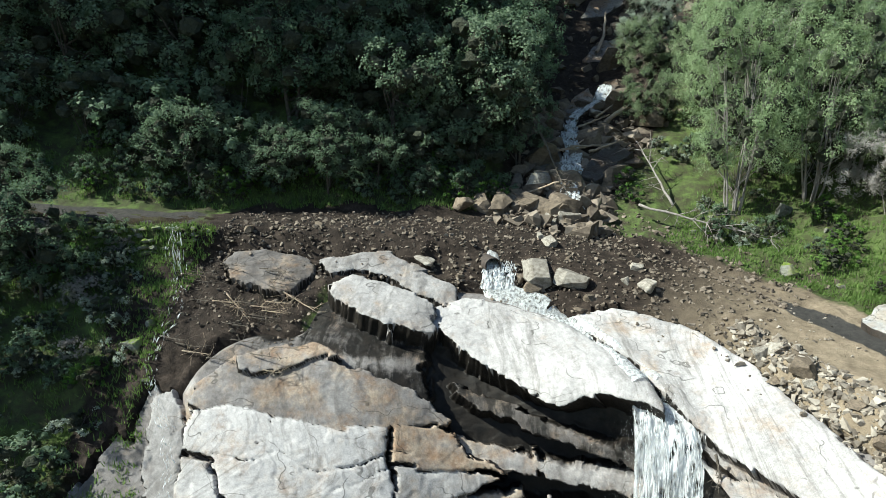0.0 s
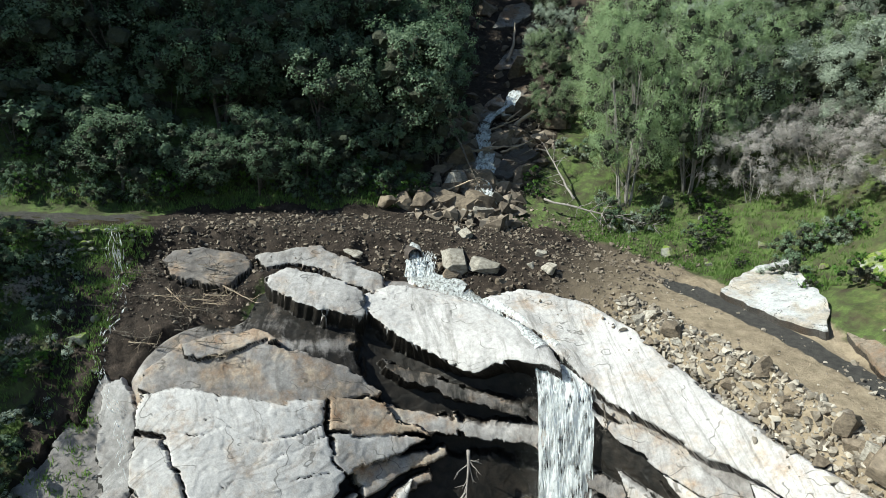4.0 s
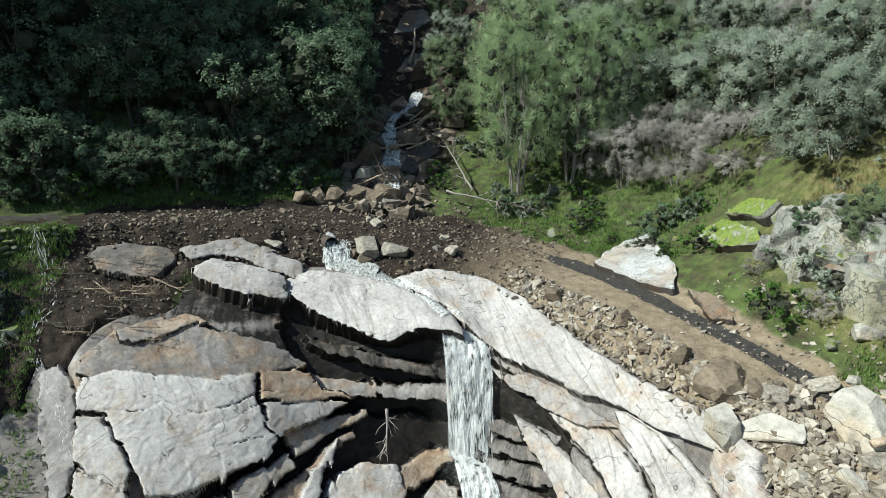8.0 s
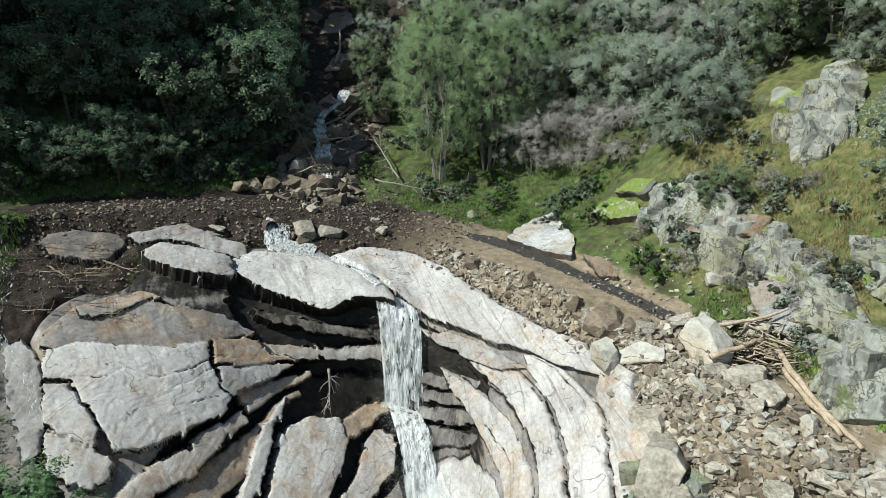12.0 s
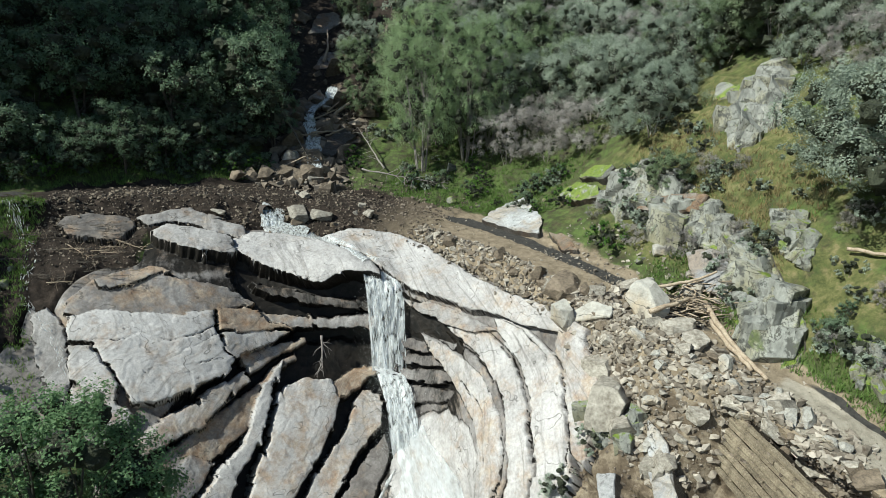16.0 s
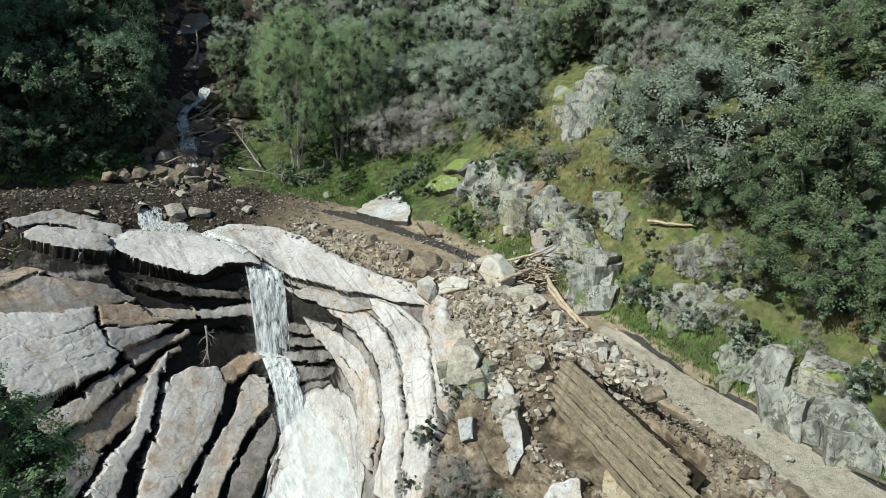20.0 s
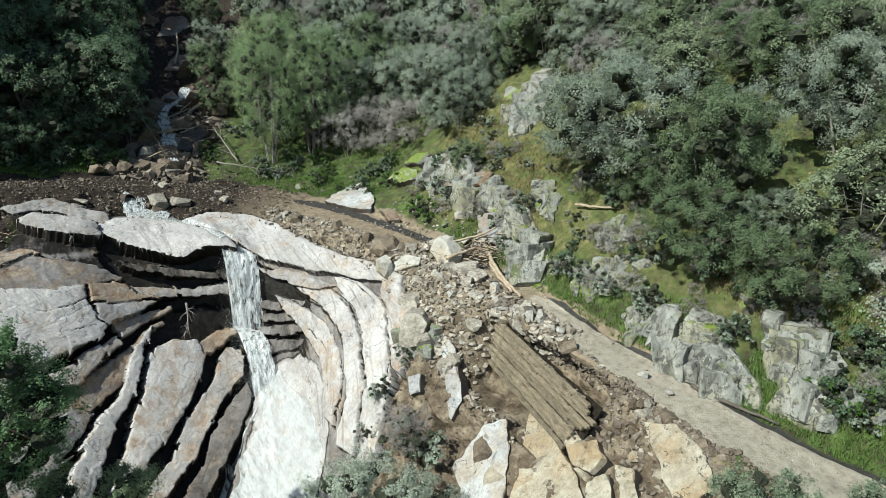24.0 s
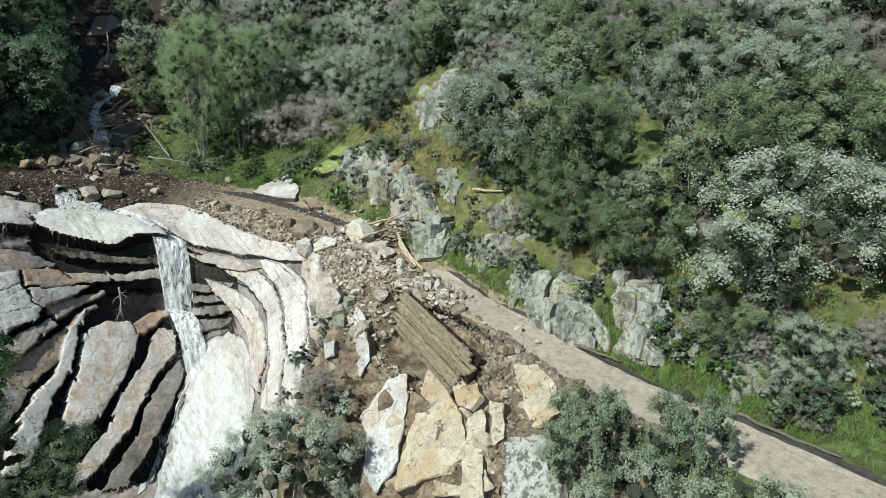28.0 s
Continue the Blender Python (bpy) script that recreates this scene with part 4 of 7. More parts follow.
def hull_rock(name, seed, mat, flat=0.75, points=15, detail=0):
    """An angular stone about 1 m across: the hull of random points, its edges worn."""
    rng = random.Random(seed)
    bm = bmesh.new()
    for _ in range(points):
        v = Vector((rng.gauss(0, 1), rng.gauss(0, 1), rng.gauss(0, 1))).normalized()
        bm.verts.new((v.x * 0.5, v.y * 0.5 * rng.uniform(0.75, 1), v.z * 0.5 * flat))
    bmesh.ops.convex_hull(bm, input=bm.verts)
    loose = [v for v in bm.verts if not v.link_faces]
    bmesh.ops.delete(bm, geom=loose, context="VERTS")
    if detail:
        bmesh.ops.bevel(bm, geom=bm.edges[:] + bm.verts[:], offset=0.022, segments=1, profile=0.6, affect="EDGES")
        bmesh.ops.triangulate(bm, faces=bm.faces)
        for _ in range(detail):
            bmesh.ops.subdivide_edges(bm, edges=[e for e in bm.edges if e.calc_length() > 0.12], cuts=1)
            bmesh.ops.triangulate(bm, faces=bm.faces)
        for v in bm.verts:
            v.co += v.co.normalized() * (noise.fractal(v.co * 3 + Vector((seed, 0, 0)), 1.0, 2.0, 4) * 0.04 + noise.fractal(v.co * 9, 1.0, 2.0, 3) * 0.018)
    bmesh.ops.recalc_face_normals(bm, faces=bm.faces)
    me = bpy.data.meshes.new(name)
    bm.to_mesh(me)
    bm.free()
    me.materials.append(mat)
    if detail:
        me.polygons.foreach_set("use_smooth", [True] * len(me.polygons))
        me.set_sharp_from_angle(angle=radians(26))
    return me


def tube(path, radii, sides=6):
    """Verts and faces of a tapered tube along a path."""
    verts, faces = [], []
    for i, p in enumerate(path):
        d = (path[min(i + 1, len(path) - 1)] - path[max(i - 1, 0)]).normalized()
        x = d.orthogonal().normalized()
        y = d.cross(x)
        for k in range(sides):
            a = 6.2832 * k / sides
            verts.append(p + (x * math.cos(a) + y * math.sin(a)) * radii[i])
    for i in range(len(path) - 1):
        for k in range(sides):
            l = (k + 1) % sides
            faces.append((i * sides + k, i * sides + l, (i + 1) * sides + l, (i + 1) * sides + k))
    faces.append(tuple(range(sides))[::-1])
    faces.append(tuple((len(path) - 1) * sides + k for k in range(sides)))
    return verts, faces


def join_tubes(list_of):
    verts, faces = [], []
    for path, radii, sides in list_of:
        v, f = tube(path, radii, sides)
        o = len(verts)
        verts += v
        faces += [tuple(i + o for i in g) for g in f]
    return verts, faces


def wander(rng, a, b, steps, wild):
    """A crooked path from a to b."""
    out, off = [], Vector()
    length = (b - a).length
    for i in range(steps + 1):
        f = i / steps
        off += Vector((rng.gauss(0, 1), rng.gauss(0, 1), rng.gauss(0, 1))) * (wild * length / steps)
        out.append(a.lerp(b, f) + off * (1 - f * 0.4) * (f > 0))
    return out


def leaf_cards(rng, centres, sizes, outs, per, length, width):
    """Leaf cards in clumps round the given centres: one triangle a leaf."""
    c = np.repeat(np.array(centres), per, axis=0)
    r = np.repeat(np.array(sizes), per)
    k = len(c)
    d = rng.normal(size=(k, 3))
    d /= np.linalg.norm(d, axis=1, keepdims=True)
    rad = np.abs(rng.normal(0.75, 0.35, k))
    pos = c + d * (r * rad)[:, None] * np.array([1, 1, 0.95])
    out = np.repeat(np.array(outs), per, axis=0)
    n = d * 0.4 + out * 0.8 + rng.normal(size=(k, 3)) * 0.5 + np.array([0, 0, 0.3])
    n /= np.linalg.norm(n, axis=1, keepdims=True) + 1e-9
    a = np.cross(n, rng.normal(size=(k, 3)))
    a /= np.linalg.norm(a, axis=1, keepdims=True) + 1e-9
    b = np.cross(n, a)
    s = rng.uniform(0.6, 1.3, k)[:, None]
    a, b = a * s * length / 2, b * s * width / 2
    verts = np.stack([pos - a, pos + a * 0.4 + b * 1.3, pos + a * 0.4 - b * 1.3 + n * width * 0.2], 1).reshape(-1, 3)
    return verts, np.arange(3 * k).reshape(-1, 3)


def make_tree(name, label, category, seed, height, spread, base, clumps, per, leaf_l, leaf_w, leaf_mat, bark, stems=1, group="", clump=0.16, trunk=0.022, lean=0.05, core=0.0):
    """A tree about its base: trunk with limbs, and a crown of many leaves in uneven clumps."""
    rng, nrng = random.Random(seed), np.random.default_rng(seed)
    ob = thing(name, label, category, group)
    mid, half = height * (1 + base) / 2, height * (1 - base) / 2
    centres, sizes = [], []
    lobes = [(rng.uniform(0, 6.28), rng.uniform(-0.6, 0.9), rng.uniform(0.7, 1.15)) for _ in range(9)]
    outs, big, boughs = [], max(8, clumps // 7), []
    for b in range(big):                          # boughs, each a dome of smaller clumps
        a, z = rng.uniform(0, 6.2832), rng.uniform(-0.8, 1.0)
        w = 0.8 + max((m - 0.72) * math.exp(-2.0 * ((math.cos(a - la)) < 0.4) - 2.2 * (z - lz) ** 2) for la, lz, m in lobes)
        r = math.sqrt(max(0.02, 1 - abs(z) ** 2.4)) * rng.uniform(0.6, 1.0) ** 0.4 * w
        c = Vector((math.cos(a) * r * spread * 0.92, math.sin(a) * r * spread * 0.92, mid + z * half * w * 0.92))
        dome = height * clump * rng.uniform(0.9, 1.9)
        boughs.append((c, dome))
        for _ in range(clumps // big):
            d = Vector((rng.gauss(0, 1), rng.gauss(0, 1), rng.gauss(0.35, 0.75))).normalized()
            centres.append(tuple(c + Vector((d.x, d.y, d.z * 0.9)) * dome * rng.uniform(0.7, 1.05)))
            outs.append(tuple((d + Vector((0, 0, 0.25))).normalized()))
            sizes.append(dome * rng.uniform(0.22, 0.42))
    tubes = []
    for s in range(stems):
        a = 6.28 * s / stems + rng.uniform(-0.5, 0.5)
        foot = Vector((math.cos(a), math.sin(a), 0)) * (0.03 * height * (stems > 1)) - Vector((0, 0, 0.3))
        tip = Vector((math.cos(a) * spread * (0.45 if stems > 1 else lean), math.sin(a) * spread * (0.45 if stems > 1 else lean), height * 0.74))
        path = wander(rng, foot, tip, 8, 0.05)
        r0 = height * trunk / math.sqrt(stems)
        tubes.append((path, [r0 * (1 - 0.85 * i / 8) for i in range(9)], 7))
        for k in range(max(4, 16 // stems)):
            c = Vector(rng.choice(centres))
            st = path[min(7, max(1, int(8 * (0.15 + 0.6 * rng.random()))))]
            if (c - st).length < height * 0.7:
                lp = wander(rng, st, c, 5, 0.06)
                tubes.append((lp, [r0 * 0.38 * (1 - 0.8 * i / 5) for i in range(6)], 4))
    v, f = join_tubes(tubes)
    part("trunk", mesh_of("trunk", v, f, bark), ob)
    v, f = leaf_cards(nrng, centres, sizes, outs, per, leaf_l, leaf_w)
    if core:                                      # the crown's inner shade as solid cores, its darkness put into the colour
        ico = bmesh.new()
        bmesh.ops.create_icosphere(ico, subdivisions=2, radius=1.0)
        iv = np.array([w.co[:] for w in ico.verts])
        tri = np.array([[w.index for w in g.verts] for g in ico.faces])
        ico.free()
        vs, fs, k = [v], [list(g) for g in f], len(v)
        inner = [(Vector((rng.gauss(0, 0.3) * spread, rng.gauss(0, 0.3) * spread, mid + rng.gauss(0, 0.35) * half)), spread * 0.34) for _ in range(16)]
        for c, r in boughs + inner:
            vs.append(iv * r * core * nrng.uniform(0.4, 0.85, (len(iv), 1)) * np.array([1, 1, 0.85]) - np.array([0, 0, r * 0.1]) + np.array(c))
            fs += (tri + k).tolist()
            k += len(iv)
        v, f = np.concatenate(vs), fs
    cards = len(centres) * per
    part("crown", mesh_of("crown", v.tolist(), [tuple(g) for g in f], leaf_mat, M_CROWN_SHADE, smooth=False, index=[0] * cards + [1] * (len(f) - cards)), ob)
    return ob


# colour of the crown cores: inner shade put into a dark material
M_CROWN_SHADE = plain("crown_shade", (0.025, 0.03, 0.019), (0.065, 0.072, 0.046), 3, 0.95, 1.0, 0.2)
KINDS = {}


def plant(kind, x, y, size=1.0, turn=0.0, sink=0.15, fat=1.0, z=None):
    """Sets a tree of that kind on the ground."""
    if z is None:
        z = drop(x, y)[0].z
    m = pose(x, y, z - sink, 0, 0, turn) @ Matrix.Diagonal((size * fat, size * fat, size, 1))
    used, template = KINDS[kind]
    if not used:
        KINDS[kind] = (True, template)
        template.matrix_basis = m
        return template
    ob = copy_thing(template, pose(0, 0, 0))
    ob.matrix_basis = m
    return ob


def joint_rock(name, seed, mat, cuts=8, sub=0.14):
    """A block about 1 m across, split along flat joints, its faces slightly rough."""
    rng = random.Random(seed)
    bm = bmesh.new()
    bmesh.ops.create_cube(bm, size=1.0)
    for _ in range(cuts):
        n = Vector((rng.gauss(0, 1), rng.gauss(0, 1), rng.gauss(0.25, 0.8))).normalized()
        d = rng.uniform(0.3, 0.52)
        bmesh.ops.bisect_plane(bm, geom=bm.verts[:] + bm.edges[:] + bm.faces[:], plane_co=n * d, plane_no=n, clear_outer=True)
        edges = [e for e in bm.edges if e.is_boundary]
        if edges:
            bmesh.ops.holes_fill(bm, edges=edges, sides=0)
    bmesh.ops.bevel(bm, geom=bm.edges[:], offset=0.012, segments=1, affect="EDGES")
    bmesh.ops.triangulate(bm, faces=bm.faces)
    for _ in range(2 if sub else 0):
        bmesh.ops.subdivide_edges(bm, edges=[e for e in bm.edges if e.calc_length() > sub], cuts=1)
        bmesh.ops.triangulate(bm, faces=bm.faces)
    for v in bm.verts:
        q = v.co * 2.2 + Vector((seed, 0, 0))
        v.co += v.co.normalized() * (noise.fractal(q, 1.0, 2.0, 3) * 0.045 + noise.fractal(q * 5, 1.0, 2.0, 2) * 0.02)
    bmesh.ops.recalc_face_normals(bm, faces=bm.faces)
    me = bpy.data.meshes.new(name)
    bm.to_mesh(me)
    bm.free()
    me.materials.append(mat)
    me.polygons.foreach_set("use_smooth", [True] * len(me.polygons))
    me.set_sharp_from_angle(angle=radians(20))
    return me


def outcrop(mats, lift, uv, label, seed, blocks=22):
    """A crag: a broken face with a few large jointed blocks standing out of it."""
    ob = thing("rock_outcrop", label, "rock", "rock outcrops")
    face = slab("face", mats, lift * 0.25, uv, deep=1.2, rough=0.16)
    face.parent = ob
    for key in ("label", "category", "group"):
        if key in face:
            del face[key]
    rng = random.Random(seed)
    P = [at(*p) for p in uv]
    size = max((a - b).length for a in P for b in P)
    N = land_normal(*uv[0])
    lie = rng.uniform(0, 90)
    for k in range(blocks):
        w = [rng.random() ** 5 for _ in P]
        c = sum((p * g for p, g in zip(P, w)), Vector()) / sum(w)
        r = min(size * rng.uniform(0.1, 0.3), 2.4)
        part("block", joint_rock("block", seed * 20 + k, mats[0]), ob,
             m=Matrix.Translation(c + N * (lift * 0.2 - r * 0.12)) @ pose(0, 0, 0, rng.uniform(-12, 12), rng.uniform(-12, 12), lie + 90 * rng.randrange(4) + rng.uniform(-14, 14)) @ Matrix.Diagonal((r * 1.25, r * 0.95, r * 1.2, 1)))
    return ob


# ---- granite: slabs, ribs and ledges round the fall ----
# M_GRANITE_DARK as second of a pair puts shade into the slab sides
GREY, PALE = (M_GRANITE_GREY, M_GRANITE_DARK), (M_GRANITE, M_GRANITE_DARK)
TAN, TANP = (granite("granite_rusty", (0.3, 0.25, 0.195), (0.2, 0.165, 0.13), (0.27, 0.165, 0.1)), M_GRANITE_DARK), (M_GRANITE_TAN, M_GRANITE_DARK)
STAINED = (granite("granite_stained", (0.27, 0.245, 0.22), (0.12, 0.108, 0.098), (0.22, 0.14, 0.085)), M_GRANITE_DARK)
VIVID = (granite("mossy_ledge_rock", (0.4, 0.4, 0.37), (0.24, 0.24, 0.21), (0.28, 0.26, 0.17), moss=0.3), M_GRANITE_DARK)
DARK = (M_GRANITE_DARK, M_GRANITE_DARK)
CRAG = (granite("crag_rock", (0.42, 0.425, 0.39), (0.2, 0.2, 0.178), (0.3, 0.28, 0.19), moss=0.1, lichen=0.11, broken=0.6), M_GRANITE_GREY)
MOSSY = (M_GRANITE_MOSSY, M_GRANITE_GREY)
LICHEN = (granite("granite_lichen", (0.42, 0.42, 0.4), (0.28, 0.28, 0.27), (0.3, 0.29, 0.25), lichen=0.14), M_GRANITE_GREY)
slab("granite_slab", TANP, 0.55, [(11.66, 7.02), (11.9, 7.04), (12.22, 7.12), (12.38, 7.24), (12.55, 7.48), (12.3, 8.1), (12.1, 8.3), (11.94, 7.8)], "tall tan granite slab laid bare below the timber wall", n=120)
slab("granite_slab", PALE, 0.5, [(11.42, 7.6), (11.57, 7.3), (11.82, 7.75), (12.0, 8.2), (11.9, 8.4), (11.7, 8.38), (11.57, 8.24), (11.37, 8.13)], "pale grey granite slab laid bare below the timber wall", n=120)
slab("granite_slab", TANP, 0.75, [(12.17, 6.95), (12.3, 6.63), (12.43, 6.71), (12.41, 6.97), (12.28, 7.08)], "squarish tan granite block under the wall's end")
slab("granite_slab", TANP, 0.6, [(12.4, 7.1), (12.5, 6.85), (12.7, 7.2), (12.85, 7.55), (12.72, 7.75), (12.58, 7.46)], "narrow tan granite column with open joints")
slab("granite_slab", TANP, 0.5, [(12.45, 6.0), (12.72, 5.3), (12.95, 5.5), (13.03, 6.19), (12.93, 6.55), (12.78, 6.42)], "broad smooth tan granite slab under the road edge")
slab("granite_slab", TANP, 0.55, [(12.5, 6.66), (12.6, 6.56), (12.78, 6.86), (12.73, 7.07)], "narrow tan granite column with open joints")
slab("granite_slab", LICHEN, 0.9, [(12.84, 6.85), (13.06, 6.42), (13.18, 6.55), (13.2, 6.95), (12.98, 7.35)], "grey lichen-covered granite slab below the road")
slab("granite_slab", PALE, 0.4, [(10.42, 6.71), (10.65, 6.78), (11.05, 7.44), (11.04, 7.78), (10.66, 7.31)], "pale sunlit granite slab with shade-darkened fractured edges")
outcrop(MOSSY, 0.9, [(9.82, 7.27), (10.04, 6.7), (10.36, 6.75), (10.32, 7.31), (10.03, 7.47)], "mossy grey granite outcrop on the hillside", 44)
outcrop(CRAG, 0.8, [(11.9, 3.35), (12.11, 2.99), (12.37, 3.1), (12.83, 3.46), (13.02, 3.75), (12.78, 3.99), (12.3, 3.85)], "pale lichen-spotted granite outcrop above the road", 45)
outcrop(CRAG, 0.9, [(12.35, 2.67), (12.43, 2.56), (12.75, 2.76), (13.1, 3.06), (13.2, 3.39), (13.09, 3.52), (12.77, 3.26)], "pale lichen-spotted granite outcrop above the road", 46)
outcrop(CRAG, 0.9, [(13.43, 2.9), (13.52, 2.8), (13.63, 2.89), (13.66, 3.0), (13.6, 3.14)], "pale lichen-spotted granite outcrop above the road", 47)
outcrop(MOSSY, 0.6, [(13.32, 3.18), (13.33, 2.96), (13.54, 3.26), (13.61, 3.66)], "mossy grey granite outcrop on the hillside", 48)
outcrop(MOSSY, 0.6, [(13.1, 2.97), (13.13, 2.89), (13.24, 2.94), (13.23, 3.21)], "mossy grey granite outcrop on the hillside", 49)
outcrop(CRAG, 0.8, [(12.66, 1.92), (12.77, 1.9), (12.96, 1.94), (12.92, 1.96), (12.79, 1.95)], "pale lichen-spotted granite outcrop above the road", 50)
outcrop(CRAG, 0.7, [(10.06, 2.82), (10.26, 2.69), (10.57, 2.92), (10.76, 3.14), (10.86, 3.72), (10.76, 4.05), (10.51, 3.86), (10.26, 3.43)], "pale lichen-spotted granite outcrop above the road", 51)
slab("granite_slab", GREY, 0.5, [(9.77, 3.02), (9.94, 2.82), (10.16, 3.03), (10.21, 3.41), (9.96, 3.37)], "grey granite slab with shade-darkened edges")
outcrop(CRAG, 0.9, [(8.93, 2.97), (8.91, 2.7), (9.08, 2.65), (9.37, 2.99), (9.21, 3.22)], "pale lichen-spotted granite outcrop above the road", 53)
slab("granite_slab", STAINED, 0.8, [(9.33, 2.96), (9.48, 2.72), (9.73, 2.54), (9.73, 2.69), (9.53, 2.89)], "rust-stained brown granite slab")
outcrop(CRAG, 0.7, [(9.65, 2.82), (9.82, 2.58), (9.99, 2.71), (10.03, 2.87), (9.83, 2.81)], "pale lichen-spotted granite outcrop above the road", 55)
slab("granite_slab", PALE, 0.5, [(8.0, 4.0), (7.97, 3.29), (8.07, 2.97), (8.49, 3.53), (8.62, 3.91), (8.38, 4.06)], "pale sunlit granite slab with shade-darkened fractured edges")
slab("granite_slab", TAN, 0.4, [(8.68, 3.78), (8.89, 3.78), (9.04, 3.93), (8.95, 4.09)], "rust-stained brown granite slab")
slab("granite_slab", VIVID, 0.8, [(8.45, 2.96), (8.57, 2.81), (8.86, 2.9), (8.93, 2.97), (8.73, 3.07)], "granite ledge under a cushion of vivid green moss")
slab("granite_slab", VIVID, 0.9, [(8.55, 2.77), (8.66, 2.64), (8.88, 2.67), (8.85, 2.81)], "granite ledge under a cushion of vivid green moss")
outcrop(MOSSY, 0.4, [(9.3, 1.91), (9.4, 1.87), (9.58, 1.88), (9.66, 1.96), (9.5, 1.98)], "mossy grey granite outcrop on the hillside", 60)
outcrop(CRAG, 0.7, [(10.17, 2.41), (10.28, 2.36), (10.49, 2.57), (10.35, 2.63)], "pale lichen-spotted granite outcrop above the road", 61)
outcrop(MOSSY, 0.7, [(11.1, 3.11), (11.2, 2.98), (11.44, 3.17), (11.33, 3.45)], "mossy grey granite outcrop on the hillside", 62)
outcrop(MOSSY, 0.7, [(11.72, 3.48), (11.75, 3.1), (11.98, 3.46), (11.97, 3.83)], "mossy grey granite outcrop on the hillside", 63)
outcrop(CRAG, 0.8, [(11.23, 2.89), (11.38, 2.76), (11.6, 2.76), (11.53, 2.98), (11.39, 3.23)], "pale lichen-spotted granite outcrop above the road", 64)
outcrop(CRAG, 1.2, [(8.81, 2.71), (9.08, 2.59), (9.67, 2.5), (9.81, 2.74), (9.56, 2.94), (9.17, 3.1)], "lichen-spotted granite block with a rusty face above the road", 71)
outcrop(CRAG, 1.0, [(9.67, 2.76), (9.78, 2.62), (10.03, 2.68), (10.1, 2.85), (9.86, 2.91)], "grey split granite block over a dark hollow", 72)
outcrop(MOSSY, 0.8, [(10.17, 2.44), (10.3, 2.35), (10.47, 2.47), (10.53, 2.65), (10.33, 2.65)], "mossy grey granite outcrop on the hillside", 73)
outcrop(MOSSY, 0.8, [(10.97, 2.56), (11.07, 2.44), (11.27, 2.53), (11.23, 2.65), (11.1, 2.68)], "mossy grey granite outcrop on the hillside", 74)
outcrop(CRAG, 0.9, [(9.44, 1.97), (9.44, 1.88), (9.56, 1.82), (9.72, 1.88), (9.69, 1.94), (9.69, 2.06)], "pale lichen-spotted granite outcrop above the clearing", 75)
outcrop(MOSSY, 0.7, [(11.07, 3.2), (11.13, 2.97), (11.33, 3.1), (11.37, 3.35), (11.23, 3.5)], "mossy grey granite outcrop on the hillside", 76)
slab("granite_slab", STAINED, 0.35, [(4.94, 2.17), (4.97, 1.97), (5.07, 1.94), (5.17, 2.04), (5.07, 2.15)], "brown-grey granite slab in the rocky gully")
slab("granite_slab", STAINED, 0.35, [(4.98, 1.85), (5.08, 1.78), (5.25, 1.76), (5.33, 1.81), (5.15, 1.85)], "brown-grey granite slab in the rocky gully")
slab("granite_slab", STAINED, 0.35, [(4.93, 1.68), (5.01, 1.59), (5.17, 1.57), (5.26, 1.61), (5.09, 1.67)], "brown-grey granite slab in the rocky gully")
slab("granite_slab", STAINED, 0.35, [(4.88, 3.05), (4.9, 2.57), (4.97, 2.49), (5.09, 2.78), (5.11, 3.23)], "brown-grey granite slab in the rocky gully")
slab("granite_slab", DARK, 0.9, [(5.37, 2.91), (5.38, 2.7), (5.53, 2.58), (5.76, 2.69), (5.64, 2.85), (5.57, 2.96)], "black wet granite slab in the gully")
slab("granite_slab", STAINED, 0.35, [(5.18, 1.93), (5.28, 1.92), (5.36, 1.98), (5.25, 1.99)], "brown-grey granite slab in the rocky gully")
slab("granite_slab", TANP, 0.5, [(12.65, 7.49), (12.75, 7.31), (12.86, 7.35), (12.76, 7.56), (12.69, 7.65)], "freshly exposed tan granite slab")
slab("granite_slab", TANP, 0.4, [(12.42, 7.97), (12.66, 7.64), (12.72, 7.64), (12.47, 8.04)], "freshly exposed tan granite slab")
slab("granite_slab", GREY, 0.6, [(10.27, 7.78), (10.43, 7.59), (10.54, 7.81), (10.45, 7.95)], "grey granite slab in the slide scar")



# ---- loose rock ----
ROCKS = {k: [hull_rock("boulder", 10 * i + j, m, f, 12, 2) if j < 1 + (i == 1) else joint_rock("boulder", 10 * i + j, m, 9, 0.18) for j, f in enumerate((0.62, 0.75, 0.9, 0.7))]
         for i, (k, m) in enumerate((("grey", M_STONE), ("white", M_STONE_WHITE), ("brown", M_STONE_BROWN), ("moss", M_STONE_MOSS), ("tan", M_GRANITE_TAN)))}
ROCK_LABEL = {"grey": "grey-tan angular granite boulder in the rockslide", "white": "clean white granite boulder lying on the slide",
              "brown": "mud-coated brown boulder in the debris", "moss": "moss-covered boulder on the grassy slope", "tan": "fresh tan block broken from the slide scar"}


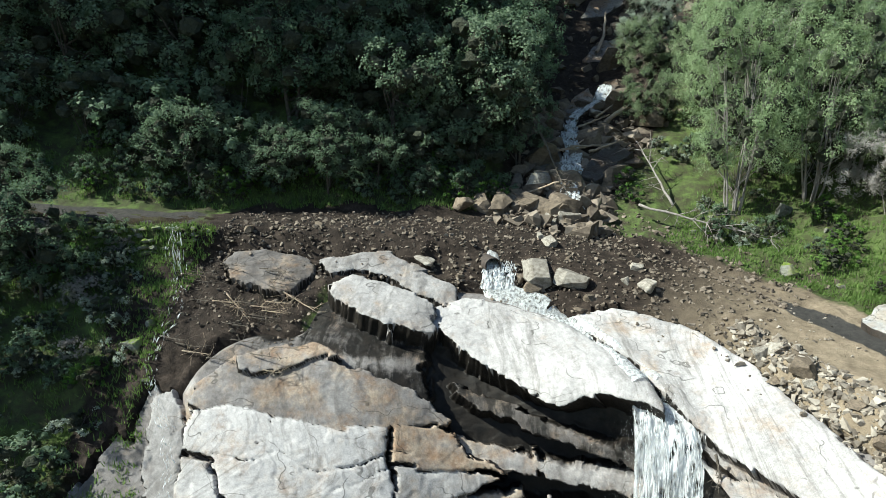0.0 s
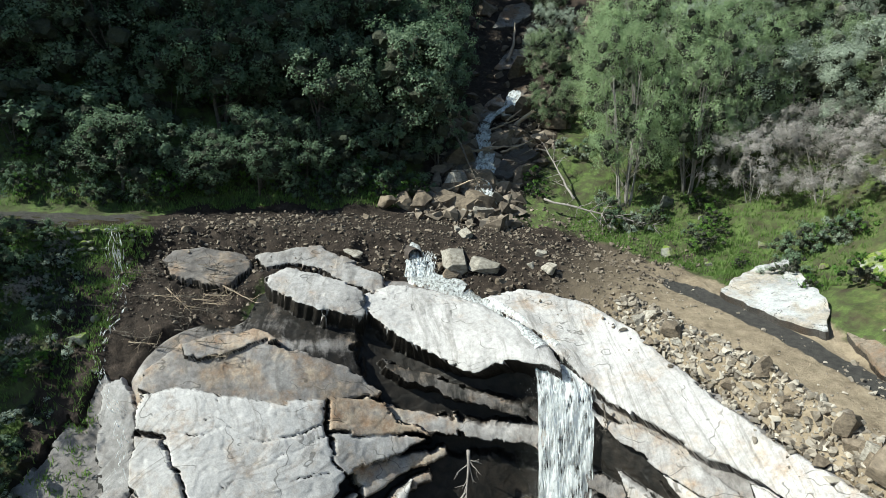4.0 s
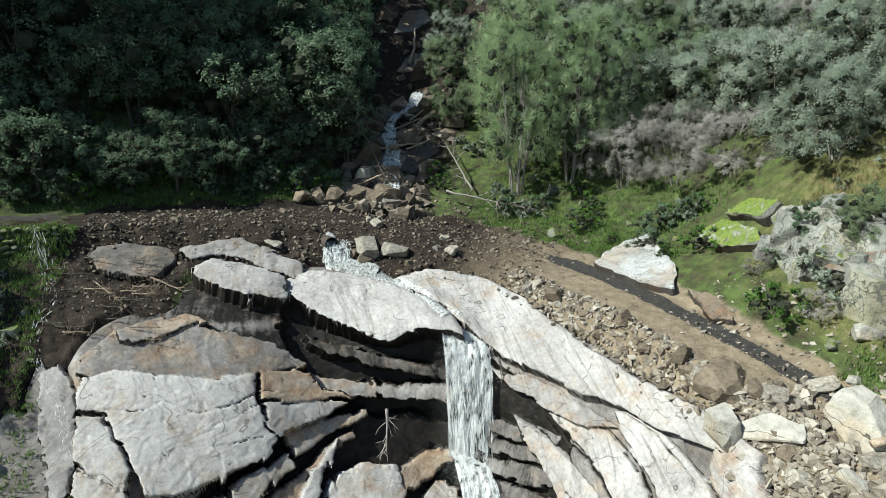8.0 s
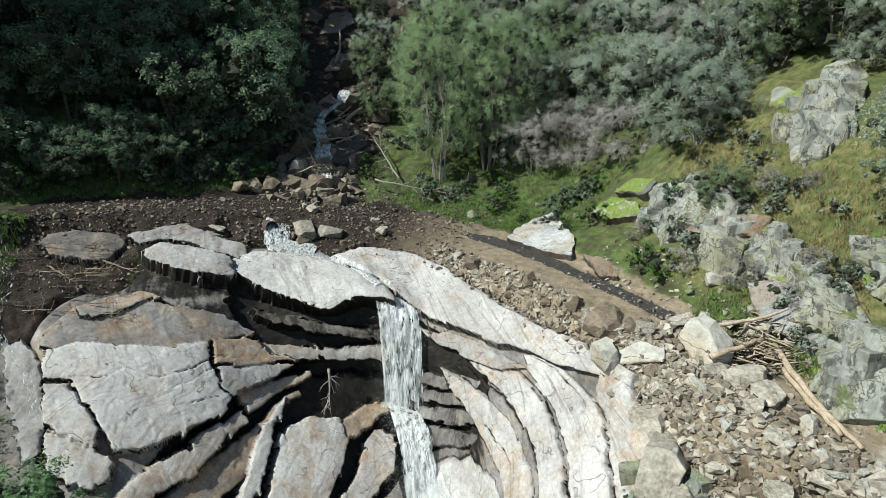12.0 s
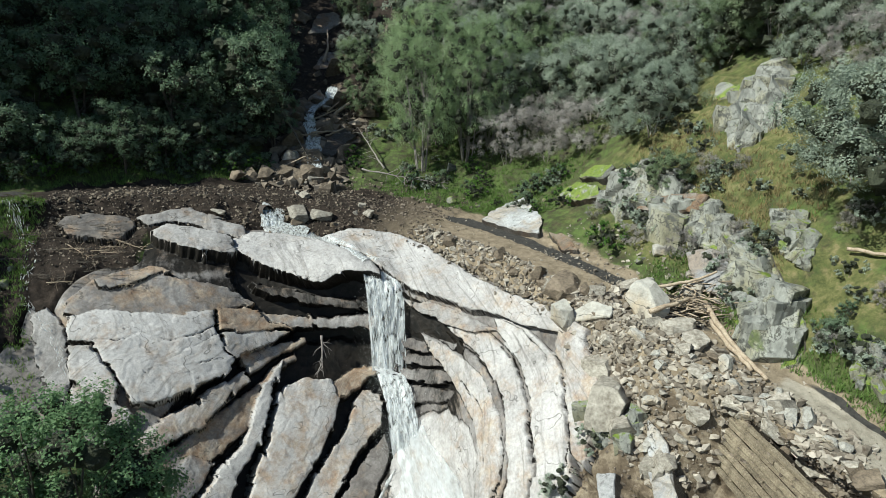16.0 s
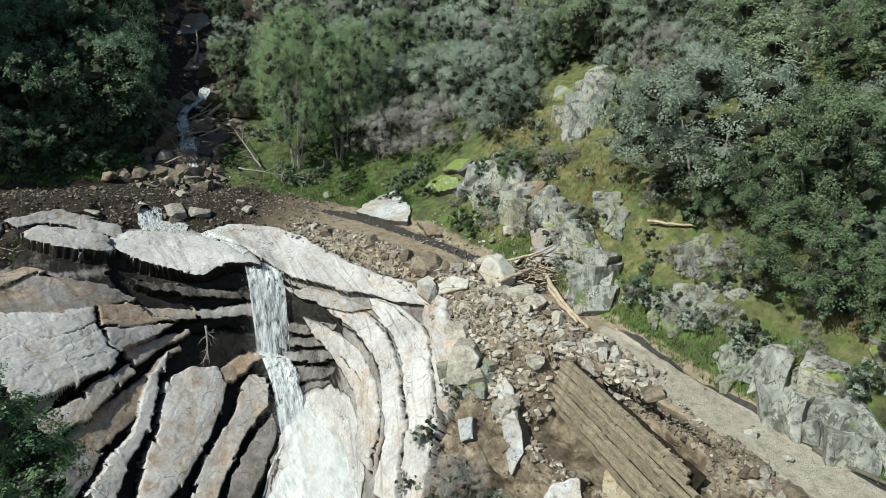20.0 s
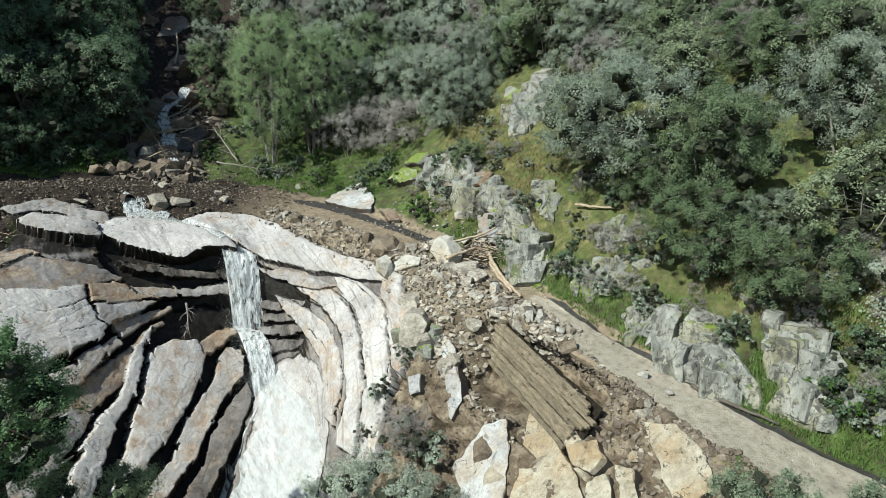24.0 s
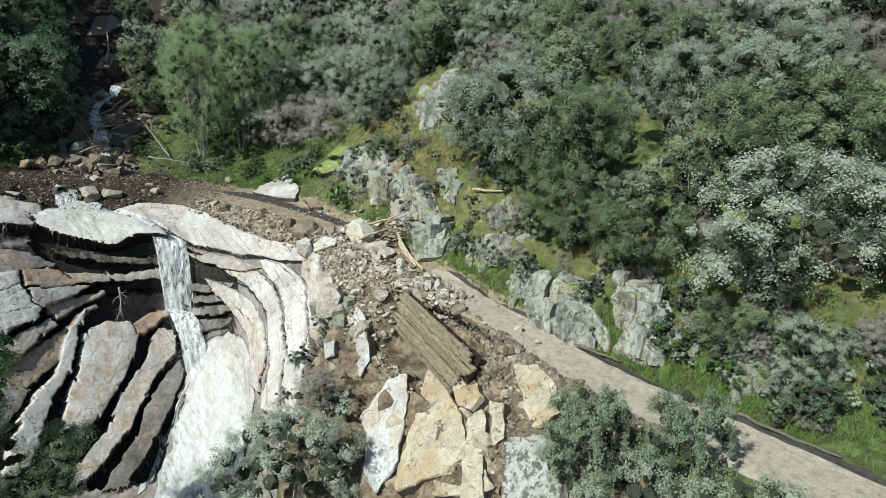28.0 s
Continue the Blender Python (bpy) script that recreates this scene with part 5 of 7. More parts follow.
def boulder(kind, x, y, size, seed, squash=1.0, sink=0.25, label="", z=None, group=""):
    rng = random.Random(seed)
    if z is None:
        z = drop(x, y)[0].z
    ob = tagged(new("boulder", ROCKS[kind][rng.randrange(4)]), label or ROCK_LABEL[kind], "boulder", group or {"moss": "mossy boulders"}.get(kind, "slide boulders"))
    sx, sy, sz = size * rng.uniform(0.85, 1.25), size * rng.uniform(0.8, 1.1), size * rng.uniform(0.75, 1.05) * squash
    ob.matrix_basis = pose(x, y, z + sz * (0.36 - sink), rng.uniform(-20, 20), rng.uniform(-20, 20), rng.uniform(0, 360)) @ Matrix.Diagonal((sx, sy, sz, 1))
    return ob


# the great blocks of the slide
for kind, x, y, size, squash in (("white", 21.9, 8.6, 2.7, 0.95), ("white", 18.9, 10.2, 2.6, 1.1), ("grey", 21.9, 5.9, 2.0, 0.6), ("grey", 21.9, 4.3, 2.1, 0.6), ("white", 21.6, 2.1, 1.1, 0.9),
                                 ("white", 17.9, 11.8, 1.7, 1.3), ("grey", 23.6, 10.4, 1.5, 0.7), ("grey", 24.6, 9.6, 1.4, 0.8), ("grey", 25.2, 8.2, 1.5, 0.9), ("grey", 17.4, 6.0, 2.6, 1.1), ("grey", 18.0, 8.0, 1.6, 0.9),
                                 ("grey", 16.9, 4.2, 1.7, 0.9), ("brown", 19.3, 13.4, 2.1, 0.8), ("brown", 18.4, 11.9, 1.4, 0.8), ("grey", 23.0, 11.6, 1.1, 0.7), ("white", 24.3, 11.2, 0.9, 0.7),
                                 ("brown", 1.5, 45.0, 2.4, 0.8), ("brown", 2.9, 45.6, 1.9, 0.7), ("grey", 5.8, 36.2, 2.2, 0.7), ("grey", 7.6, 35.4, 2.0, 0.6), ("brown", 4.6, 35.9, 1.1, 0.8),
                                 ("grey", 11.6, 33.6, 1.3, 1.3), ("brown", 5.2, 35.0, 0.9, 0.7), ("grey", -1.0, 36.7, 1.8, 0.5), ("brown", 6.4, 46.3, 1.9, 0.8)):
    boulder(kind, x, y, size, int(x * 31 + y * 17), squash, 0.12)
for x, y, size in ((21.0, -2.3, 0.95), (21.7, -2.7, 1.0), (21.2, -0.8, 0.75), (22.0, -0.9, 0.8), (21.2, -4.3, 0.8), (21.6, -4.7, 0.7), (20.6, -1.3, 0.65), (22.2, -11.0, 0.6), (21.9, -13.0, 0.6), (20.4, 0.4, 0.7)):
    boulder("white", x, y, size, int(x * 13 - y * 7), 0.95, 0.06, "rounded white boulder sitting on the broken road edge")


def scatter(rng, count, ur, vr, big, small, power=1.8):
    """Points of a stretch of land with a stone size each, few of them large."""
    for _ in range(count):
        u, v = rng.uniform(*ur), rng.uniform(*vr)
        if 10.9 < u < 12.1 and 5.95 < v < 7.25:      # the crib wall stands clear
            continue
        if 1.9 < u < 10.4 and 5.3 < v < 9.7 and rng.random() < 0.96 and OWNER[int((v - 5.3) / 4.45 * 469), int((u - 1.9) / 8.5 * 659)]:
            continue
        p = at(u, v)
        yield p, small + (big - small) * rng.random() ** power


_rng = random.Random(5)
for ur, vr, count, big, kinds in (((7.6, 9.9), (4.9, 6.2), 70, 1.1, ("grey", "brown", "brown")), ((9.6, 11.4), (4.6, 7.2), 110, 1.6, ("grey", "grey", "white", "grey", "brown")),
                                  ((10.0, 11.6), (6.8, 7.9), 20, 1.2, ("grey", "grey", "brown")), ((9.0, 10.6), (3.2, 4.2), 18, 1.2, ("grey", "white")),
                                  ((4.75, 5.8), (1.9, 4.0), 30, 1.8, ("brown", "brown", "grey")), ((4.6, 6.6), (4.2, 6.1), 22, 1.1, ("brown", "grey")),
                                  ((10.9, 12.6), (5.0, 5.9), 34, 1.0, ("grey", "brown")), ((2.5, 4.6), (4.3, 5.8), 8, 0.7, ("brown",)), ((11.5, 13.0), (6.4, 8.2), 60, 1.5, ("tan", "tan", "brown")), ((12.2, 13.4), (5.1, 6.2), 26, 0.9, ("tan", "brown", "brown"))):
    for p, size in scatter(_rng, int(count * 0.55), ur, vr, big, 0.4, 1.5):
        boulder(_rng.choice(kinds), p.x, p.y, size, _rng.randrange(9999), 0.85, 0.2, z=p.z)
for p, size in scatter(_rng, 34, (4.72, 5.78), (1.5, 3.9), 3.4, 1.0, 1.2):
    boulder("brown" if _rng.random() < 0.95 else "grey", p.x, p.y, size, _rng.randrange(9999), 0.8, 0.1, "large dark boulder stacked in the gully", z=p.z)
for ur, vr, count, big in (((6.3, 8.4), (2.6, 3.7), 18, 1.4), ((9.5, 13.8), (2.2, 3.6), 20, 1.4), ((0.8, 2.4), (5.6, 8.0), 14, 1.2)):
    for p, size in scatter(_rng, int(count * 0.6), ur, vr, big, 0.4):
        boulder("moss", p.x, p.y, size, _rng.randrange(9999), 0.8, 0.25, z=p.z)


def gravel(name, label, mat, seed, areas):
    """Broken stone too small to count, joined."""
    rng, nrng = random.Random(seed), np.random.default_rng(seed)
    forms = [hull_rock("chip", 300 + i, mat, 0.7, 9) for i in range(5)]
    data = [(np.array([v.co[:] for v in f.vertices]), [tuple(p.vertices) for p in f.polygons]) for f in forms]
    for f in forms:
        bpy.data.meshes.remove(f)
    verts, faces, n = [], [], 0
    for ur, vr, count, big in areas:
        for p, size in scatter(rng, count, ur, vr, big, 0.12, 2.2):
            v, f = data[rng.randrange(5)]
            m = Euler((rng.uniform(-0.6, 0.6), rng.uniform(-0.6, 0.6), rng.uniform(0, 6.28))).to_matrix()
            w = v @ np.array(m).T * size * nrng.uniform(0.7, 1.2, 3) + np.array(p) + np.array([0, 0, size * 0.12])
            verts.append(w)
            faces += [tuple(i + n for i in g) for g in f]
            n += len(v)
    me = mesh_of(name, np.concatenate(verts).tolist(), faces, mat, smooth=False)
    return tagged(new(name, me), label, "rubble", kind="stuff")


def island_stone(name, a, b, c):
    q = Mat(name, 0.88, 0.25)
    q.colour(q.mix(0.4, q.ramp(q.island(), (0.0, a), (0.5, b), (1.0, c)), q.ramp(q.noise(3, 5), (0.3, a), (0.7, c))))
    q.bump(q.noise(12, 4), 0.5, 0.03)
    return q.m


M_CHIP_PALE = island_stone("pale_chips", (0.055, 0.041, 0.03), (0.17, 0.138, 0.104), (0.5, 0.45, 0.385))
M_CHIP_MUD = island_stone("muddy_chips", (0.055, 0.042, 0.032), (0.125, 0.1, 0.078), (0.27, 0.225, 0.18))
gravel("rubble", "pale broken stone spread down the slide", M_CHIP_PALE, 21, (((7.4, 10.2), (4.9, 6.2), 2600, 0.7), ((9.5, 11.6), (4.4, 7.4), 3600, 0.85), ((8.8, 10.8), (3.3, 4.4), 500, 0.5),
                                                                            ((11.3, 13.0), (4.9, 7.6), 1100, 0.5), ((7.5, 11), (4.0, 5.0), 260, 0.3), ((11, 14.3), (4.05, 4.95), 120, 0.22)))
gravel("gully_rocks", "broken dark rocks filling the steep gully", M_CHIP_MUD, 23, (((4.7, 5.85), (1.5, 4.0), 620, 2.4), ((4.7, 5.85), (2.2, 4.1), 500, 1.2)))
gravel("road_edge", "broken clods of soil and stone along the eroded road edge", M_CHIP_MUD, 24, (((10.9, 12.2), (5.35, 5.94), 900, 0.6), ((12.1, 13.6), (5.0, 5.5), 1300, 0.6), ((12.0, 13.3), (5.4, 7.4), 900, 0.7)))
gravel("debris", "dark muddy stones over the buried road", M_CHIP_MUD, 22, (((2.4, 7.6), (4.0, 6.1), 3000, 0.45), ((4.7, 5.9), (1.6, 4.2), 1200, 0.6), ((5.6, 7.6), (3.3, 4.3), 700, 0.5), ((2.2, 3.6), (6.0, 6.8), 400, 0.4),
                                                                          ((9.9, 12.6), (6.6, 8.8), 900, 0.4)))

# ---- dry-stone wall under the far road ----
wall_left = thing("retaining_wall", "mossy dry-stone retaining wall below the road", "wall")
_rng = random.Random(8)
_forms = [hull_rock("stone", 500 + i, M_STONE_MOSS, 0.8, 14, 0) for i in range(6)]
for row in range(5):
    for k in range(30):
        u = 0.9 + 1.5 * (k + _rng.uniform(0, 0.6)) / 30
        p = at(u, 5.08 + row * 0.02)
        part("stone", _forms[_rng.randrange(6)], wall_left, m=pose(p.x, p.y - 0.15 - 0.05 * row, p.z - 0.25 - row * 0.33, _rng.uniform(-9, 9), _rng.uniform(-9, 9), _rng.uniform(0, 360))
             @ Matrix.Diagonal((_rng.uniform(0.6, 1.05), _rng.uniform(0.6, 0.8), _rng.uniform(0.38, 0.55), 1)))

# ---- timber crib wall under the washed-out road ----
M_TIMBER = plain("weathered_timber", (0.1, 0.078, 0.054), (0.34, 0.285, 0.205), 2.0, 0.9, 0.9, 0.06, vary=0.5)
M_SOIL = plain("packed_soil", (0.035, 0.026, 0.018), (0.13, 0.1, 0.07), 2.5, 0.95, 1.0, 0.15)
crib = thing("crib_wall", "weathered stepped timber crib wall caked with mud", "retaining wall")
TL, TR, BL, BR = Vector((20.36, 0.1, -3.55)), Vector((18.15, -11.0, -5.15)), Vector((19.75, 0.3, -6.3)), Vector((17.6, -9.8, -8.05))
_along, COURSES = TR - TL, 10
_rng = random.Random(4)


def beam(length, high, deep, seed):
    """A rough squared timber along x, its faces split and worn."""
    n, verts, faces = 30, [], []
    sec = [(-0.5, -0.5), (-0.5, 0.42), (-0.42, 0.5), (0.42, 0.5), (0.5, 0.42), (0.5, -0.5)]
    for i in range(n + 1):
        for y, z in sec:
            p = Vector((length * i / n, y * deep, z * high))
            verts.append(p + Vector((0, noise.noise(p * 1.7 + Vector((seed, 0, 0))), noise.noise(p * 2.1 + Vector((0, seed, 0))))) * 0.05)
    for i in range(n):
        for j in range(6):
            faces.append((i * 6 + j, i * 6 + (j + 1) % 6, i * 6 + 6 + (j + 1) % 6, i * 6 + 6 + j))
    faces += [(5, 4, 3, 2, 1, 0), tuple(n * 6 + j for j in range(6))]
    me = mesh_of("timber", verts, faces, M_TIMBER, smooth=False)
    return me


for c in range(COURSES):                           # each course set back from the one below
    f = c / (COURSES - 1)
    start, stop = TL.lerp(BL, f), TR.lerp(BR, f)
    way = (stop - start).normalized()
    total = (stop - start).length + _rng.uniform(-0.9, 0.5) - (0.8 if c > 5 else 0)
    ends = [0.0] + ([_rng.uniform(2.5, 7.5)] if c % 3 == 1 else []) + [total]
    for a, b in zip(ends, ends[1:]):
        p = start + way * a
        turn, dip = math.degrees(math.atan2(way.y, way.x)), -math.degrees(math.asin(way.z))
        part("timber", beam(b - a - 0.04, 0.2, 0.26, c * 7 + a), crib, m=pose(p.x + _rng.uniform(-0.05, 0.05) - 0.05 * (c % 2) - (0.16 if c > 5 else 0), p.y, p.z, 0, dip, turn))
for k in range(7):                                 # ends of the cross timbers
    g, c = _rng.uniform(0.05, 0.95), _rng.randrange(COURSES - 1)
    p = (TL.lerp(TR, g)).lerp(BL.lerp(BR, g), (c + 0.5) / (COURSES - 1))
    part("cross_timber", beam(0.9, 0.16, 0.18, 90 + k), crib, m=pose(p.x - 0.28, p.y, p.z, 0, 0, 8))
_in = Vector((0.3, 0.0, -0.04))                     # packed fill between the courses and back to the road
_rows = [(TL.lerp(TR, i / 40) + Vector((2.8 - 0.35 * j + i / 40 * 1.4 * (1 - j / 8), 0, 0.55 - 0.07 * j)) for i in range(41)) for j in range(8)]
_rows += [(TL.lerp(TR, i / 40).lerp(BL.lerp(BR, i / 40), j / 24) + _in for i in range(41)) for j in range(25)]
_grid = [p + Vector((noise.fractal(p * 1.3, 1.0, 2.0, 4) * 0.14, 0, noise.fractal(p * 1.1, 1.0, 2.0, 4) * 0.08)) for row in _rows for p in row]
part("fill", mesh_of("fill", _grid, [(j * 41 + i, j * 41 + i + 1, j * 41 + i + 42, j * 41 + i + 41) for j in range(32) for i in range(40)], M_SOIL), crib, "dark packed soil fill")
_chips, _n = ([], []), 0
_form = hull_rock("clod", 777, M_CHIP_MUD, 0.6, 9)
_fv, _ff = [v.co.copy() for v in _form.vertices], [tuple(g.vertices) for g in _form.polygons]
for k in range(420):                               # mud and stones left lying on the steps
    _f, _g = _rng.randrange(COURSES) / (COURSES - 1), _rng.random() ** 0.8 * 0.97
    p = TL.lerp(BL, _f).lerp(TR.lerp(BR, _f), _g) + Vector((_rng.uniform(-0.1, 0.2), 0, 0.1))
    m = Euler((0, 0, _rng.uniform(0, 6.28))).to_matrix() * (0.1 + 0.3 * _rng.random() ** 3)
    _chips[0].extend(p + m @ v for v in _fv)
    _chips[1].extend(tuple(i + _n for i in g) for g in _ff)
    _n += len(_fv)
bpy.data.meshes.remove(_form)
tagged(part("clods", mesh_of("clods", *_chips, M_CHIP_MUD, smooth=False), crib, "clods of mud on the steps"), kind="stuff")

# ---- culvert ----
v, f = [], []
for i in range(25):
    for k in range(20):
        a = 6.2832 * k / 20
        r = 0.5 + 0.02 * (i % 2)
        v.append((r * math.cos(a), -0.1 * i, r * math.sin(a)))
for i in range(24):
    for k in range(20):
        f.append((i * 20 + k, i * 20 + (k + 1) % 20, i * 20 + 20 + (k + 1) % 20, i * 20 + 20 + k))
M_PIPE = plain("rusted_pipe", (0.035, 0.03, 0.027), (0.1, 0.08, 0.07), 6, 0.6, 0.4, 0.02)
_pipe = mesh_of("culvert_pipe", v, f, M_PIPE)
_sol = tagged(new("culvert_pipe", _pipe), "dark corrugated steel culvert pipe under the road", "pipe")
_sol.matrix_basis = pose(2.5, 38.2, 1.75, -6, 0, 12)
_sol.modifiers.new("thickness", "SOLIDIFY").thickness = 0.03

# ---- water ----
def water_material(name, base, rough, alpha_scale, stretch=(1, 1, 0.22), detail=5, torn=(0.22, 0.66)):
    q = Mat(name, rough, 0.5)
    q.colour(q.ramp(q.noise(2.0, 4, 0.6, (1.0, 1.0, 0.25)), (0.3, tuple(0.72 * b for b in base)), (0.6, base)))
    t = q.node("ShaderNodeBsdfTranslucent")
    q.put(t.inputs[0], (0.92, 0.94, 0.96, 1))
    mx = q.node("ShaderNodeMixShader", Fac=0.5)
    q.t.links.new(q.b.outputs[0], mx.inputs[1])
    q.t.links.new(t.outputs[0], mx.inputs[2])
    q.t.links.new(mx.outputs[0], q.t.nodes["Material Output"].inputs[0])
    if alpha_scale:
        clear = q.node("ShaderNodeBsdfTransparent")
        hole = q.node("ShaderNodeMixShader", Fac=q.step(q.noise(alpha_scale, detail, 0.6, stretch), *torn))
        q.t.links.new(clear.outputs[0], hole.inputs[1])
        q.t.links.new(mx.outputs[0], hole.inputs[2])
        q.t.links.new(hole.outputs[0], q.t.nodes["Material Output"].inputs[0])
        return q.m


M_FALL = water_material("falling_water", (0.92, 0.94, 0.95), 0.4, 3.0)
M_SLIDE = water_material("sliding_water", (0.74, 0.76, 0.77), 0.3, 1.0, (3.4, 0.9, 0.5), 7)
M_FOAM = water_material("foaming_water", (0.86, 0.88, 0.88), 0.3, 7.0)


def strands(rng, tops, feet, count, out, width):
    """Falling threads of water, each a narrow sheet that leaves the lip, drops and frays."""
    verts, faces = [], []
    for _ in range(count):
        f = min(1, max(0, rng.choice((0.06, 0.18, 0.3, 0.42, 0.6, 0.8, 0.93)) + rng.gauss(0, 0.06)))
        a = tops[0].lerp(tops[1], f) + Vector((rng.uniform(-0.2, 0.2), rng.uniform(-0.3, 0.3), rng.uniform(-0.1, 0.1)))
        g = min(1, max(0, f + rng.gauss(0, 0.12)))
        b = feet[0].lerp(feet[1], g)
        s0 = rng.random() * 0.9
        s1 = min(1.0, s0 + rng.uniform(0.04, 0.3))
        n, w, ph = 7, width * rng.uniform(0.3, 1.8), rng.uniform(0, 9)
        side = (tops[1] - tops[0]).normalized()
        o = len(verts)
        for i in range(n + 1):
            s = s0 + (s1 - s0) * i / n
            p = Vector((a.x + (b.x - a.x) * s, a.y + (b.y - a.y) * (s ** 0.6) - out * math.sin(3.14 * min(1, s)) * 0.4, a.z + (b.z - a.z) * (0.25 * s + 0.75 * s * s)))
            p += side * (noise.noise(Vector((ph, s * 2.5, 0))) * 0.25) + Vector((0, noise.noise(Vector((0, s * 2.5, ph))) * 0.2, 0))
            ww = w * (0.6 + 0.7 * s) * (1 if 0 < i < n else 0.2)
            verts += [p - side * ww, p + side * ww + Vector((0, 0.05 * math.sin(ph + i), 0))]
        for i in range(n):
            k = o + 2 * i
            faces.append((k, k + 1, k + 3, k + 2))
    return verts, faces


def veil(tops, feet, out, rows, cols, seed):
    """The thin sheet behind the threads, bellied and torn."""
    verts, faces = [], []
    for i in range(rows + 1):
        s = i / rows
        for j in range(cols + 1):
            g = j / cols
            a, b = tops[0].lerp(tops[1], g), feet[0].lerp(feet[1], g)
            q = Vector((g * 5, s * 3, seed))
            verts.append((a.x + (b.x - a.x) * s + 0.12 * noise.noise(q), a.y + (b.y - a.y) * s ** 0.6 - out * math.sin(3.14 * s) * 0.4 + 0.3 * noise.noise(q * 1.7) + 0.12, a.z + (b.z - a.z) * (0.25 * s + 0.75 * s * s)))
    for i in range(rows):
        for j in range(cols):
            k = i * (cols + 1) + j
            faces.append((k, k + 1, k + cols + 2, k + cols + 1))
    return verts, faces


M_VEIL = water_material("torn_veil_water", (0.95, 0.96, 0.97), 0.4, 1.0, (2.6, 2.6, 0.7), 10, (0.34, 0.54))
waterfall = thing("waterfall", "white waterfall dropping from the granite lip into a steep chute", "waterfall")
_rng = random.Random(77)
v, f = strands(_rng, (Vector((8.7, 26.7, -1.6)), Vector((11.5, 25.9, -2.1))), (Vector((8.7, 24.2, -9.4)), Vector((10.9, 22.7, -9.6))), 420, 0.5, 0.013)
tagged(part("upper_drop", mesh_of("upper_drop", v, f, M_FALL), waterfall), kind="stuff")
v, f = strands(_rng, (Vector((8.7, 24.4, -9.0)), Vector((10.7, 23.0, -9.4))), (Vector((8.9, 19.7, -15.0)), Vector((10.5, 18.7, -14.2))), 360, 0.4, 0.015)
tagged(part("lower_drop", mesh_of("lower_drop", v, f, M_FALL), waterfall), kind="stuff")

v, f = veil((Vector((8.7, 26.7, -1.6)), Vector((11.5, 25.9, -2.1))), (Vector((8.6, 24.2, -9.4)), Vector((10.9, 22.7, -9.6))), 0.5, 60, 40, 1.0)
tagged(part("upper_veil", mesh_of("upper_veil", v, f, M_VEIL), waterfall), kind="stuff")
v, f = veil((Vector((8.7, 24.4, -9.0)), Vector((10.7, 23.0, -9.4))), (Vector((8.7, 19.7, -15.0)), Vector((10.6, 18.7, -14.2))), 0.4, 50, 34, 5.0)
tagged(part("lower_veil", mesh_of("lower_veil", v, f, M_VEIL), waterfall), kind="stuff")


def spray(rng, centre, spread, count, size):
    """Flying drops: tiny flakes of white water."""
    verts, faces = [], []
    for _ in range(count):
        p = Vector(centre) + Vector((rng.gauss(0, spread[0]), rng.gauss(0, spread[1]), rng.gauss(0, spread[2])))
        x = Vector((rng.gauss(0, 1), rng.gauss(0, 1), rng.gauss(0, 1))).normalized() * size * rng.uniform(0.4, 1.2)
        y = x.orthogonal() * 0.8
        o = len(verts)
        verts += [p - x, p + y, p + x, p - y]
        faces.append((o, o + 1, o + 2, o + 3))
    return verts, faces


v, f = spray(_rng, (9.6, 20.0, -13.6), (0.9, 1.0, 1.0), 7000, 0.02)
tagged(part("spray", mesh_of("spray", v, f, M_FALL, smooth=False), waterfall), kind="stuff")
v, f = spray(_rng, (9.7, 23.6, -9.2), (0.85, 0.6, 1.0), 5200, 0.018)
tagged(part("spray", mesh_of("spray", v, f, M_FALL, smooth=False), waterfall), kind="stuff")
v, f = spray(_rng, (9.9, 25.4, -5.5), (0.8, 0.4, 2.0), 9000, 0.018)
tagged(part("spray", mesh_of("spray", v, f, M_FALL, smooth=False), waterfall), kind="stuff")


def stream(name, parent, path, width, seed, mat, lift=0.12, label=""):
    """A running sheet of water laid along the ground, ragged at its edges."""
    pts = []
    for a, b in zip(path, path[1:]):
        k = max(2, int((Vector(b[:2]) - Vector(a[:2])).length / 0.35))
        pts += [tuple(x + (y - x) * i / k for x, y in zip(a, b)) for i in range(k)]
    pts.append(path[-1])
    verts, faces, m = [], [], 9
    for i, p in enumerate(pts):
        q, r = Vector(pts[max(0, i - 1)][:2]), Vector(pts[min(len(pts) - 1, i + 1)][:2])
        d = (r - q).normalized()
        s = Vector((-d.y, d.x))
        w = width * (p[2] if len(p) > 2 else 1) * (1 + 0.35 * noise.noise(Vector((i * 0.4, seed, 0))))
        for j in range(m):
            g = j / (m - 1) * 2 - 1
            x, y = p[0] + s.x * g * w, p[1] + s.y * g * w
            z = drop(x, y)[0].z
            verts.append((x, y, z + lift * (1 - g ** 4) - 0.12 * g ** 4 + 0.1 * noise.noise(Vector((x, y, 0)) * 2.2)))
    for i in range(len(pts) - 1):
        for j in range(m - 1):
            faces.append((i * m + j, i * m + j + 1, (i + 1) * m + j + 1, (i + 1) * m + j))
    return part(name, mesh_of(name, verts, faces, mat), parent, label)


creek = thing("creek", "small white creek tumbling down the boulder gully", "stream")
_path = [(16.3, 65.0), (15.2, 62.0), (13.4, 61.2), (12.0, 59.8), (11.6, 58.0), (11.2, 56.4), (11.3, 54.6), (10.7, 53.0), (10.6, 51.2), (9.7, 49.6), (9.8, 47.8), (9.3, 46.2), (9.6, 44.6)]
